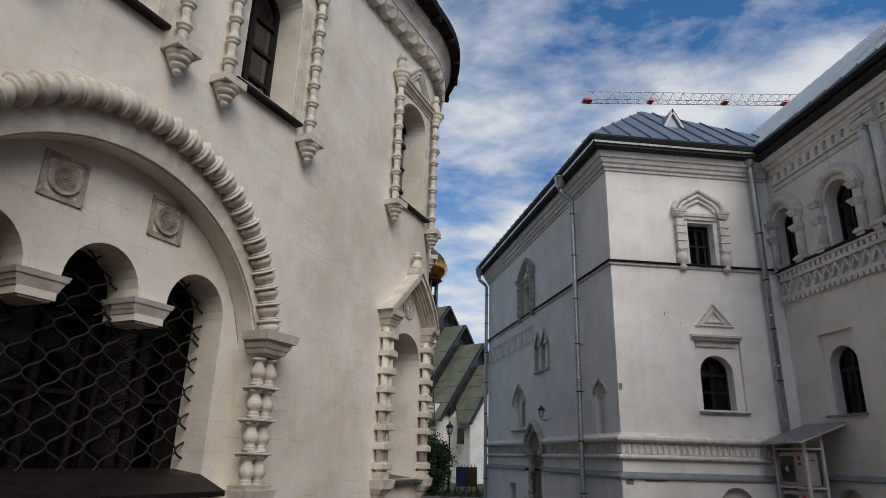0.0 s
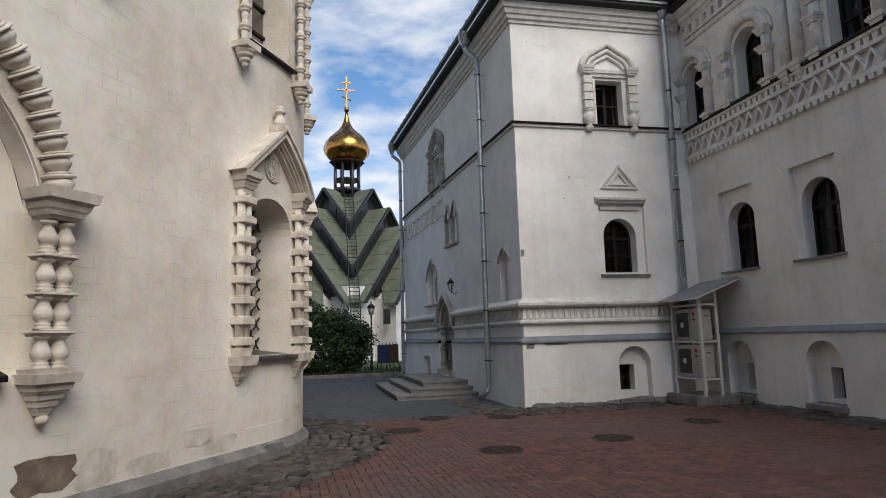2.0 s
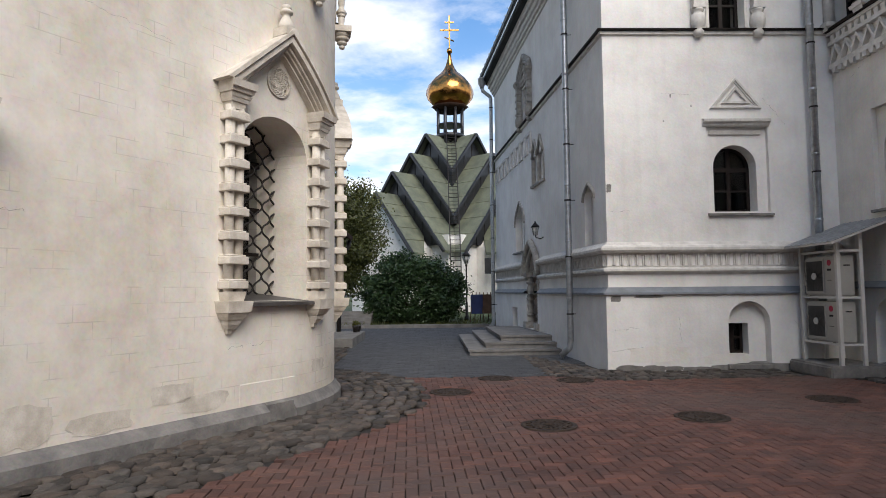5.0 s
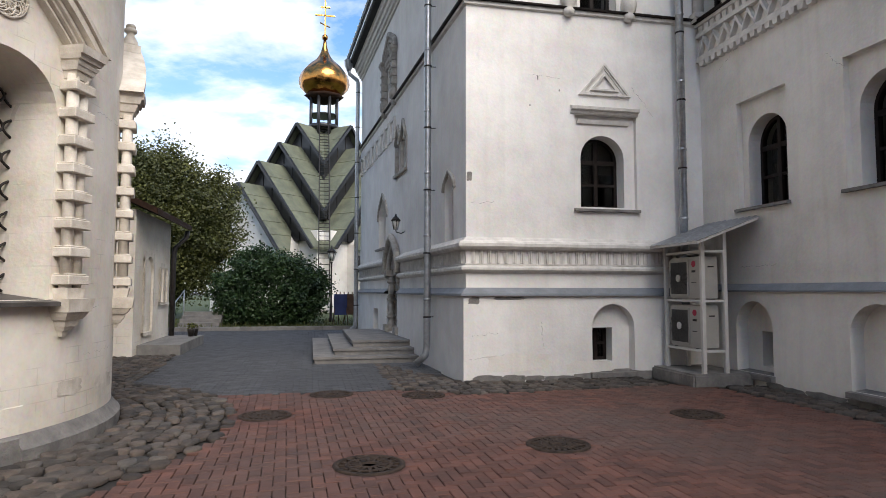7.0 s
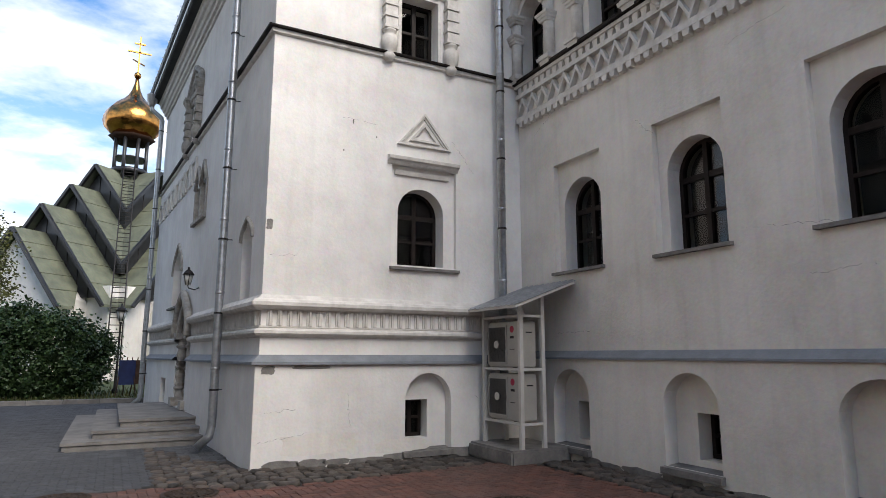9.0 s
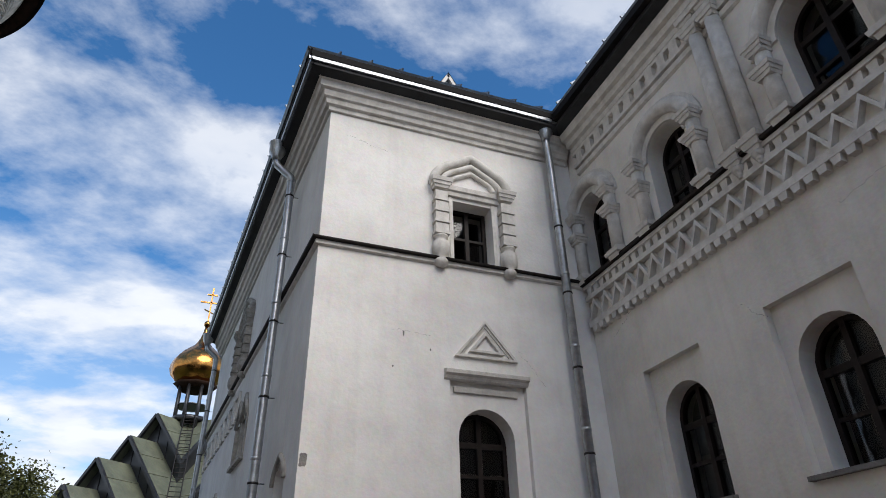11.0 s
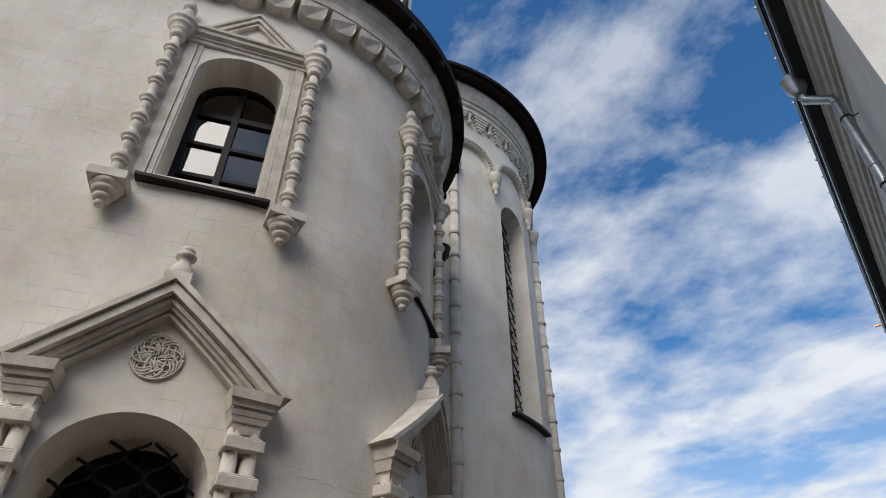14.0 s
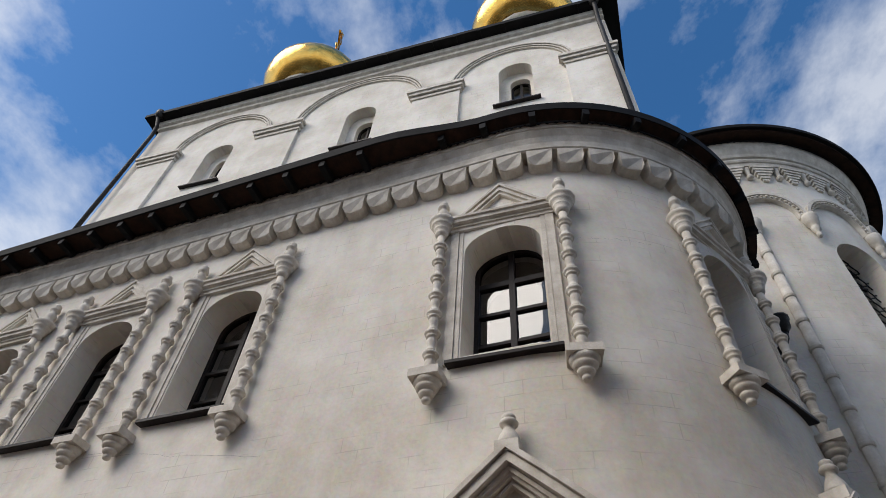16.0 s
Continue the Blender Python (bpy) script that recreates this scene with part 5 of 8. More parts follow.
def cathedral_things():
    for u in C_WIN + [C_WIN2]:
        window_surround(CHURCH, u)
    portal(CHURCH, PORTAL)
    portal(CHURCH, PORTAL2)
    big_arch()
    corbel_row("trim_corbels", CHURCH, -18, C_END - 0.2, 9.0, 0.385, "row of trapezoid limestone corbels under the eave")
    bm = bmesh.new()
    moulding(bm, CHURCH, -24, C_END, [(0.0, 9.16), (0.19, 9.17), (0.215, 9.19), (0.215, 9.23), (0.19, 9.25), (0.195, 9.36), (0.225, 9.46), (0.28, 9.54), (0.285, 9.56)] + half_round(0.285, 9.56, 9.63, 0.03) + [(0.31, 9.64), (0.315, 9.66), (0.0, 9.66)])
    setting("trim_eave_moulding", bm, LIMESTONE, "limestone moulding above the corbels", "moulding")
    scallops("trim_scallops", CHURCH, -18, C_END, 9.67, 0.34, 0.11, "cut-out dark metal fringe under the eave")
    rafter_row(CHURCH, -18, -1.3, 9.50, 0.62, 0.34, 0.66)
    rafter_row(CHURCH, -1.3, C_END, 9.53, 0.62, 0.34, 0.50)
    # dark water spout between corner and apse
    sp = empty("water_spout", pose(1.1, 14.02, 7.6), "black cast-iron hopper head and bent pipe", "rainwater pipe")
    bm = bmesh.new()
    lathe(bm, [(0.06, 0.0), (0.07, 0.04), (0.12, 0.09), (0.13, 0.2), (0.145, 0.22), (0.145, 0.25)], None, 12)
    part("hopper", bm, IRON, sp)
    bm = bmesh.new()
    sweep(bm, [(0, 0, 0.03), (-0.02, 0, -0.06), (-0.12, 0, -0.14), (-0.4, 0, -0.2)], 0.055, 10)
    part("pipe", bm, IRON, sp)


def apse_things():
    P = APSE
    for k, a in enumerate((35, 90, 140)):
        u = 3.3 * radians(a)
        shaft = empty("apse_shaft", P.m(u, 0), "slender ringed limestone shaft up the apse", "shaft", "apse shafts")
        m = P.m(u, 0, 0.05)
        inv = shaft.matrix_world.inverted() @ m
        bm = bmesh.new()
        lathe(bm, [(0.085, 0.0), (0.085, 11.3)], inv, 12)
        part("column", bm, LIMESTONE, shaft)
        for i in range(20):
            z = 0.6 + i * 0.56
            bm = bmesh.new()
            lathe(bm, [(0.085, z), (0.11, z + 0.02), (0.09, z + 0.04), (0.11, z + 0.06), (0.085, z + 0.08)], inv, 12)
            part("ring", bm, LIMESTONE, shaft)
        bm = bmesh.new()
        lathe(bm, [(0.09, 11.28), (0.13, 11.34), (0.12, 11.4), (0.17, 11.48), (0.19, 11.6), (0.12, 11.66)], inv, 12)
        part("capital", bm, LIMESTONE, shaft)
    # arcade under the cornice, on hanging capitals
    arc = empty("apse_arcade", P.m(APSE_U, 11.5), "carved limestone arcade on hanging capitals under the apse cornice", "arcade")
    for k in range(-3, 4):
        c = APSE_U + k * 1.42
        bm = bmesh.new()
        arc_band(bm, 0, 11.75, 0.56, 0.71, 0, math.pi, 0.0, 0.10, 20, 1.05)
        arc_band(bm, 0, 11.75, 0.64, 0.70, 0, math.pi, 0.09, 0.14, 20, 1.05)
        for q in range(22):
            a = math.pi * (q + 0.5) / 22
            lathe(bm, [(0.012, 0.0), (0.03, 0.015), (0.03, 0.03), (0.012, 0.045)], Matrix.Translation((0.60 * math.cos(a), -0.095, 11.75 + 0.63 * math.sin(a))) @ Matrix.Rotation(radians(90), 4, "X"), 6)
        put("arch_band", bm, LIMESTONE, arc, P, c)
        bm = bmesh.new()
        lathe(bm, drop_profile(11.75, 0.6, 0.15), Matrix.Translation((0.71, -0.09, 0)), 12)
        put("hanging_capital", bm, LIMESTONE, arc, P, c)
    bm = bmesh.new()
    # hanging stepped pyramids with small drops between
    for i in range(15):
        u = 0.35 + i * 0.6
        for j in range(6):
            w, t = 0.24 - 0.036 * j, 0.15 - 0.02 * j
            box(bm, (u - w, -t, 13.40 - 0.075 * j), (u + w, 0.02, 13.47 - 0.075 * j))
        lathe(bm, [(0.015, 13.08), (0.06, 13.10), (0.075, 13.14), (0.06, 13.18), (0.035, 13.2), (0.05, 13.3), (0.07, 13.44)], Matrix.Translation((u + 0.3, -0.05, 0)), 6)
    put("stepped_frieze", bm, LIMESTONE, arc, P, 0.0)
    bm = bmesh.new()
    moulding(bm, P, -1.2, 9.5, [(0.0, 13.45), (0.12, 13.47), (0.14, 13.55)] + half_round(0.13, 13.56, 13.7, 0.06) + [(0.2, 13.72), (0.22, 13.8), (0.30, 13.95), (0.34, 14.1), (0.0, 14.2)])
    setting("trim_apse_cornice", bm, LIMESTONE, "limestone cornice of the apse", "moulding")
    scallops("trim_apse_scallops", P, 0.0, 8.5, 14.13, 0.36, 0.12, "cut-out metal fringe of the apse eave")
    lattice("window_grille", P, APSE_U, arch(0, 0.98, 6.27, 10.75, 0.5), -0.36, 5, 0.32, "tall rusty iron lattice in the apse window")
    window(P, arch(APSE_U, 1.0, 6.25, 10.75, 0.5), -0.48, 2, (1.1, 2.2, 3.3, 4.4), "tall dark window behind the apse grille")
    sill(P, APSE_U - 0.6, APSE_U + 0.6, 6.27, -0.4, 0.12, WOOD_DARK, "dark metal sill of the apse window")
    # keel-arched surround low on the apse
    k = empty("apse_niche", P.m(APSE_U, 1.0), "keel-arched limestone surround low on the apse", "niche")
    bm = bmesh.new()
    half = ogee(0.62, 3.3, 0.75)
    pts = [(-x, -0.1, z) for x, z in half[:-1]] + [(x, -0.1, z) for x, z in reversed(half)]
    sweep(bm, pts, 0.07, 8)
    half = ogee(0.48, 3.3, 0.58)
    pts = [(-x, -0.06, z) for x, z in half[:-1]] + [(x, -0.06, z) for x, z in reversed(half)]
    sweep(bm, pts, 0.05, 8)
    put("keel_arch", bm, LIMESTONE, k, P, APSE_U)
    for s in (-1, 1):
        bm = bmesh.new()
        lathe(bm, bead_profile(1.2, 3.15, 5, 0.07, 0.12) + [(0.16, 3.2), (0.16, 3.3)], Matrix.Translation((s * 0.6, -0.08, 0)), 12)
        put("bead_column", bm, LIMESTONE, k, P, APSE_U)


def onion(name, x, y, z, r, label, drum_h=0.0, cross=2.2, gilt=None, facets=28):
    gilt = gilt or GOLD
    d = empty(name, pose(x, y, z), label, "dome", "gilded domes")
    bm = bmesh.new()
    prof = [(0.62, 0.0), (0.74, 0.08), (0.93, 0.28), (1.0, 0.5), (0.985, 0.68), (0.9, 0.9), (0.74, 1.1), (0.55, 1.27), (0.38, 1.42), (0.24, 1.6), (0.15, 1.8), (0.085, 2.05), (0.05, 2.35)]
    lathe(bm, [(a * r, b * r) for a, b in prof], None, facets)
    part("onion", bm, gilt, d)
    bm = bmesh.new()
    lathe(bm, [(0.1 * r, 2.3 * r), (0.12 * r, 2.38 * r), (0.1 * r, 2.46 * r), (0.03 * r, 2.5 * r)], None, 12)
    part("apple", bm, gilt, d)
    h = 2.45 * r
    bm = bmesh.new()
    t = 0.02 * r + 0.012
    box(bm, (-t, -t, h), (t, t, h + cross))
    box(bm, (-cross * 0.27, -t, h + cross * 0.55), (cross * 0.27, t, h + cross * 0.55 + 2 * t))
    box(bm, (-cross * 0.13, -t, h + cross * 0.78), (cross * 0.13, t, h + cross * 0.78 + 2 * t))
    part("cross", bm, gilt, d)
    bm = bmesh.new()
    sweep(bm, [(-cross * 0.14, 0, h + cross * 0.36), (cross * 0.14, 0, h + cross * 0.24)], t, 4)
    part("foot_bar", bm, gilt, d)
    if drum_h:
        bm = bmesh.new()
        lathe(bm, [(0.62 * r, -drum_h), (0.62 * r, -0.05), (0.68 * r, 0.0)], None, 20)
        part("drum", bm, LIME, d)
    return d


def attic_things():
    P = ATTIC
    for c, w in ((1.2, 1.35), (5.6, 1.45), (10.75, 1.45), (15.2, 1.35)):
        a = empty("attic_pilaster", P.m(c, 11), "flat white pilaster with a moulded cap on the cube", "pilaster", "attic pilasters")
        bm = bmesh.new()
        box(bm, (-w / 2, -0.1, 0), (w / 2, 0.02, 7.9))
        part("shaft", bm, LIME, a)
        bm = bmesh.new()
        for z0, z1, d in ((7.62, 7.74, 0.14), (7.78, 7.92, 0.2), (7.92, 8.05, 0.25)):
            box(bm, (-w / 2 - d + 0.1, -d, z0), (w / 2 + d - 0.1, 0.02, z1))
        part("capital", bm, LIMESTONE, a)
    for c, r in ((3.4, 1.62), (8.2, 1.95), (13.0, 1.62)):
        a = empty("attic_arch", P.m(c, 19.05), "shallow moulded arch between the pilasters of the cube", "arch", "attic arches")
        bm = bmesh.new()
        for k in range(3):
            arc_band(bm, 0, 0, r + 0.075 * k, r + 0.075 * k + 0.05, 0, math.pi, 0.0, 0.06 + 0.03 * k, 28, 0.95)
        part("archivolt", bm, LIMESTONE, a)
    for u, zb, zs in ATTIC_WIN:
        sill(P, u - 0.65, u + 0.65, zb + 0.02, -0.35, 0.12, WOOD_DARK, "dark metal sill of an attic window")
    bm = bmesh.new()
    moulding(bm, P, 0, 15.95, [(0.0, 21.3), (0.1, 21.35), (0.1, 21.5), (0.18, 21.55), (0.2, 21.75), (0.0, 21.85)])
    setting("trim_attic_cornice", bm, LIMESTONE, "plain cornice under the attic eave", "moulding")
    rafter_row(P, -0.3, 16.2, 21.72, 0.8, 0.1, 0.5)
    for u in (0.1, 15.75):
        pipe = empty("attic_downpipe", P.m(u, 11), "dark downpipe at the cube's corner", "rainwater pipe", "attic downpipes")
        bm = bmesh.new()
        sweep(bm, [(0, -0.2, 0), (0, -0.2, 9.8), (0, -0.25, 10.3), (0, -0.45, 10.7)], 0.07, 8, Vector((1, 0, 0)))
        part("pipe", bm, IRON, pipe)
        bm = bmesh.new()
        lathe(bm, [(0.07, 10.65), (0.16, 10.8), (0.16, 11.0)], Matrix.Translation((0, -0.45, 0)), 10)
        part("hopper", bm, IRON, pipe)
    for u, z, r in ((3.7, 26.2, 2.3), (13.3, 26.5, 2.3)):
        c = P.pt(u, 0, -2.5)
        onion("gilded_dome", c.x, c.y, z, r, "gilded onion dome with a cross on the cathedral roof", 9.0, 2.6)


def patch(name, path, c, z, w, h, mat, seed, label, d=0.004):
    """A repaired or bared piece of wall face with a ragged outline."""
    rng = random.Random(seed)
    n = 18
    bm = bmesh.new()
    rim = []
    for i in range(n):
        a = 2 * math.pi * i / n
        k = max(abs(math.cos(a)), abs(math.sin(a))) ** 0.7
        r = rng.uniform(0.82, 1.1) / k
        rim.append(bm.verts.new(path.pt(c + w / 2 * r * math.cos(a), z + h / 2 * r * math.sin(a), d)))
    mid = bm.verts.new(path.pt(c, z, d))
    for i in range(n):
        bm.faces.new((rim[i], rim[(i + 1) % n], mid))
    return setting(name, bm, mat, label, "plaster patch")


def crack(path, u, z, du, dz, seed, d=0.003, width=0.0045):
    """A hairline crack: a thin broken ribbon on the wall face."""
    rng = random.Random(seed)
    bm = bmesh.new()
    n = 16
    pts = []
    for i in range(n + 1):
        t = i / n
        pts.append((u + du * t + rng.uniform(-0.022, 0.022), z + dz * t + rng.uniform(-0.02, 0.02)))
    for i, ((a, b), (e, f)) in enumerate(zip(pts, pts[1:])):
        if rng.random() < 0.12:
            continue
        w0, w1 = (width * rng.uniform(0.25, 1.0) for k in range(2))
        k = Vector((-(f - b), e - a)).normalized()
        bm.faces.new([bm.verts.new(path.pt(x, y, d)) for x, y in ((a - k.x * w0 / 2, b - k.y * w0 / 2), (e - k.x * w1 / 2, f - k.y * w1 / 2), (e + k.x * w1 / 2, f + k.y * w1 / 2), (a + k.x * w0 / 2, b + k.y * w0 / 2))])
    return setting("wall_crack", bm, STONE, "hairline crack in the plaster", "crack")


def wear():
    C = CHURCH
    patch("bare_masonry", C, -3.55, 0.46, 0.62, 0.34, BARE, 1, "brown masonry bared where the wash fell away")
    for k, (u, z, w, h) in enumerate(((-3.0, 0.42, 0.5, 0.36), (-2.35, 0.34, 0.6, 0.2), (-1.6, 0.5, 0.5, 0.22), (-1.25, 0.36, 0.7, 0.2), (0.7, 0.55, 0.4, 0.16), (1.5, 0.5, 0.6, 0.18), (-4.6, 0.6, 0.7, 0.4))):
        patch("wash_patch", C, u, z, w, h, LIMESTONE, 10 + k, "greyer repaired patch of wash")
    bm = bmesh.new()
    moulding(bm, C, -0.75, 0.12, [(0.0, 0.225), (0.006, 0.225), (0.007, 0.47), (0.0, 0.48)])
    setting("wall_block", bm, LIME, "newer block let into the wall's foot", "plaster patch")
    for k, (u, z, du, dz) in enumerate(((-6.0, 5.7, 3.2, -0.55), (-3.6, 2.2, 0.6, 0.02), (-0.9, 0.9, 0.5, 0.03), (0.9, 0.85, 0.7, 0.02), (-2.6, 4.2, 0.9, -0.06), (1.0, 3.4, 0.7, 0.05), (-2.0, 7.2, 0.9, 0.02), (0.6, 7.5, 0.9, 0.02), (-4.5, 4.9, 2.2, -0.35), (0.7, 1.35, 0.5, -0.02))):
        crack(C, u, z, du, dz, 30 + k, width=0.003)
    for k, (u, z, du, dz) in enumerate(((0.02, 0.35, 0.7, 0.1), (0.05, 0.75, 0.5, 0.05), (1.1, 5.3, 0.6, -0.03), (3.1, 5.2, 0.4, -0.5), (0.3, 8.6, 0.7, -0.15), (1.3, 1.0, 0.05, -0.5), (0.1, 3.0, 0.4, 0.02), (3.5, 0.9, 0.3, -0.4))):
        crack(WING_S, u, z, du, dz, 60 + k, d=0.064 if z < 1.4 else 0.004)
    for k, (u, z, du, dz) in enumerate(((0.5, 5.4, 0.5, 0.25), (4.6, 3.0, 0.9, -0.1), (2.9, 4.85, 0.3, -0.3), (5.2, 2.4, 0.7, 0.03), (4.4, 5.3, 0.8, 0.1), (1.0, 1.9, 0.8, 0.03))):
        crack(EAST, u, z, du, dz, 80 + k)
    for k, (u, z, w, h, mat) in enumerate(((0.06, 3.45, 0.1, 0.16, STONE), (0.12, 1.34, 0.2, 0.12, STONE), (0.75, 1.38, 0.6, 0.05, STONE), (1.3, 5.25, 0.025, 0.09, STONE), (1.15, 4.75, 0.025, 0.03, STONE), (1.7, 5.05, 0.022, 0.04, STONE))):
        patch("plaster_chip", WING_S, u, z, w, h, mat, 100 + k, "chip where plaster broke off the corner", 0.065 if z < 1.4 else 0.004)
    for k, (u, z, w, h) in enumerate(((0.9, 0.3, 1.2, 0.3), (2.2, 0.2, 0.9, 0.2), (3.9, 0.35, 0.7, 0.5))):
        patch("damp_patch", WING_S, u, z, w, h, PLASTER_WARM, 120 + k, "damp-stained lower plaster", 0.064)

    rng = random.Random(7)
    for path, u0, u1, lab in ((WING_S, 0.1, 3.5, "dark damp edge along the wall's foot"), (EAST, 1.6, 9.0, "mossy dark edge along the wall's foot")):
        u = u0
        while u < u1:
            w = rng.uniform(0.35, 0.8)
            patch("damp_edge", path, u + w / 2, 0.02 + rng.uniform(0, 0.03), w * 1.1, rng.uniform(0.08, 0.2), STONE, int(u * 100), lab, 0.0645)
            u += w


wear()
cathedral_things()
apse_things()
attic_things()


# ---- facade of the long building ----
def zigzag_band():
    u1 = 15.0
    holder = tagged(empty("trim_zigzag", EAST.m(0.1, 5.6), "moulded zigzag band between two rows of teeth", "frieze"), kind="structure")

    def row(name, mesh_fn, pitch, z, start=0.1):
        me = None
        for i in range(int((u1 - start) / pitch)):
            if me is None:
                bm = bmesh.new()
                mesh_fn(bm)
                bmesh.ops.recalc_face_normals(bm, faces=bm.faces)
                me = bpy.data.meshes.new(name)
                bm.to_mesh(me)
                bm.free()
                me.materials.append(MOULD)
            ob = new(name, me)
            ob.matrix_world = EAST.m(start + (i + 0.5) * pitch, z)
            ob.parent = holder
            ob.matrix_parent_inverse = holder.matrix_world.inverted()

    def prism(bm, poly, d):
        f = [bm.verts.new((x, -d, z)) for x, z in poly]
        b = [bm.verts.new((x, 0.01, z)) for x, z in poly]
        bm.faces.new(f)
        for i in range(len(poly)):
            j = (i + 1) % len(poly)
            bm.faces.new((f[i], b[i], b[j], f[j]))

    row("chevron", lambda bm: prism(bm, [(-0.15, 0.0), (-0.15, 0.09), (0.0, 0.36), (0.15, 0.09), (0.15, 0.0), (0.0, 0.27)], 0.095), 0.30, 5.83)
    row("tooth", lambda bm: prism(bm, [(-0.045, 0.0), (0.045, 0.0), (0.06, 0.12), (-0.06, 0.12)], 0.095), 0.17, 6.27)
    row("tooth", lambda bm: prism(bm, [(-0.045, 0.0), (0.045, 0.0), (0.06, 0.09), (-0.06, 0.09)], 0.095), 0.17, 5.64)
    for z0, z1, d in ((5.73, 5.83, 0.1), (6.19, 6.27, 0.1), (6.39, 6.45, 0.12)):
        bm = bmesh.new()
        moulding(bm, EAST, 0.05, 15, [(0.0, z0), (d, z0), (d, z1), (0.0, z1)])
        setting("trim_fillet", bm, MOULD, "flat fillet of the zigzag band", "moulding")
    bm = bmesh.new()
    moulding(bm, EAST, 0.05, 15, [(0.0, 6.45), (0.17, 6.46), (0.18, 6.5), (-0.3, 6.56)])
    setting("trim_sill_course", bm, WOOD_DARK, "dark metal sill course", "sill")
    # pierced dentil strip under the cornice
    row("dentil", lambda bm: box(bm, (-0.085, -0.09, 0.0), (0.085, 0.01, 0.2)), 0.29, 8.83, 0.35)
    for z0, z1 in ((8.76, 8.83), (9.03, 9.10)):
        bm = bmesh.new()
        moulding(bm, EAST, 0.3, 15, [(0.0, z0), (0.09, z0), (0.09, z1), (0.0, z1)])
        setting("trim_fillet", bm, MOULD, "flat fillet of the dentil strip", "moulding")


def colonnette(parent, path, c, x, z0, z1, r=0.105):
    """Short engaged column with two ringed capitals on a moulded foot."""
    bm = bmesh.new()
    lathe(bm, [(r, z0 + 0.16), (r * 0.93, z1)], Matrix.Translation((x, -0.06, 0)), 12)
    put("colonnette", bm, MOULD, parent, path, c)
    for z in (z1 - 0.08, z1 - 0.48):
        bm = bmesh.new()
        for a, b, e in ((0.0, 0.05, 0.115), (0.05, 0.10, 0.14), (0.10, 0.15, 0.165)):
            box(bm, (x - e, -e - 0.08, z + a), (x + e, 0.02, z + b), taper=0.012)
        put("capital", bm, MOULD, parent, path, c)
    bm = bmesh.new()
    for a, b, e in ((0.0, 0.07, 0.13), (0.07, 0.13, 0.17), (0.13, 0.17, 0.14)):
        box(bm, (x - e, -e - 0.06, z0 + a), (x + e, 0.02, z0 + b), taper=0.012)
    put("foot", bm, MOULD, parent, path, c)


def east_things():
    zigzag_band()
    for y, w, zs in E_UP:
        c = south_u(y)
        g = empty("window_arch", EAST.m(c, 6.5), "moulded plaster arch on short columns round an upper window", "window surround", "upper window arches")
        bm = bmesh.new()
        r = w / 2 + 0.13
        pts = [((r + 0.09) * math.cos(math.pi * i / 24), -0.06, zs + (r + 0.09) * math.sin(math.pi * i / 24)) for i in range(25)]
        sweep(bm, pts, 0.115, 12)
        put("archivolt", bm, MOULD, g, EAST, c)
        bm = bmesh.new()
        arc_band(bm, 0, zs, w / 2 + 0.002, r, 0, math.pi, 0.0, 0.035, 24)
        arc_band(bm, 0, zs, r + 0.17, r + 0.27, 0, math.pi, 0.0, 0.045, 24)
        put("inner_ring", bm, MOULD, g, EAST, c)
        for s in (-1, 1):
            if c + s * (r + 0.09) > 0.05:
                colonnette(g, EAST, c, s * (r + 0.09), 6.47, zs + 0.02)
        if c < 1:
            colonnette(g, EAST, c, -(r - 0.10), 6.47, zs + 0.02)
    for y in (10.74, 10.42, 6.2, 5.9):
        c = south_u(y)
        p = empty("half_column", EAST.m(c, 6.4), "tall plaster half column between window bays", "column", "tall half columns")
        bm = bmesh.new()
        lathe(bm, [(0.115, 6.6), (0.105, 8.75)], Matrix.Translation((0, -0.07, 0)), 14)
        put("shaft", bm, MOULD, p, EAST, c)
        bm = bmesh.new()
        for a, b, e in ((8.70, 8.76, 0.12), (8.76, 8.82, 0.15), (8.82, 8.90, 0.17), (8.98, 9.04, 0.13), (9.04, 9.12, 0.17)):
            box(bm, (-e, -e - 0.06, a), (e, 0.02, b), taper=0.012)
        box(bm, (-0.09, -0.13, 8.88), (0.09, 0.02, 9.0))
        put("capital", bm, MOULD, p, EAST, c)
        bm = bmesh.new()
        for a, b, e in ((6.36, 6.44, 0.09), (6.44, 6.52, 0.13), (6.52, 6.58, 0.17), (6.58, 6.63, 0.13)):
            box(bm, (-e, -e - 0.08, a), (e, 0.02, b), taper=0.02)
        lathe(bm, drop_profile(6.38, 0.16, 0.09), Matrix.Translation((0, -0.10, 0)), 10)
        put("bracket", bm, MOULD, p, EAST, c)
    for y in E_LOW:
        c = south_u(y)
        sill(EAST, c - 0.6, c + 0.6, 2.91, -0.42, 0.07, STONE, "grey stone window sill")
    for y in E_BASE:
        c = south_u(y)
        sill(EAST, c - 0.45, c + 0.45, 0.22, -0.16, 0.14, STONE, "grey stone sill of a basement niche", 0.08)
        window(EAST, rect(c + 0.1, 0.36, 0.3, 0.86), -0.42, 2, (0.28,), "dark basement window in a niche")


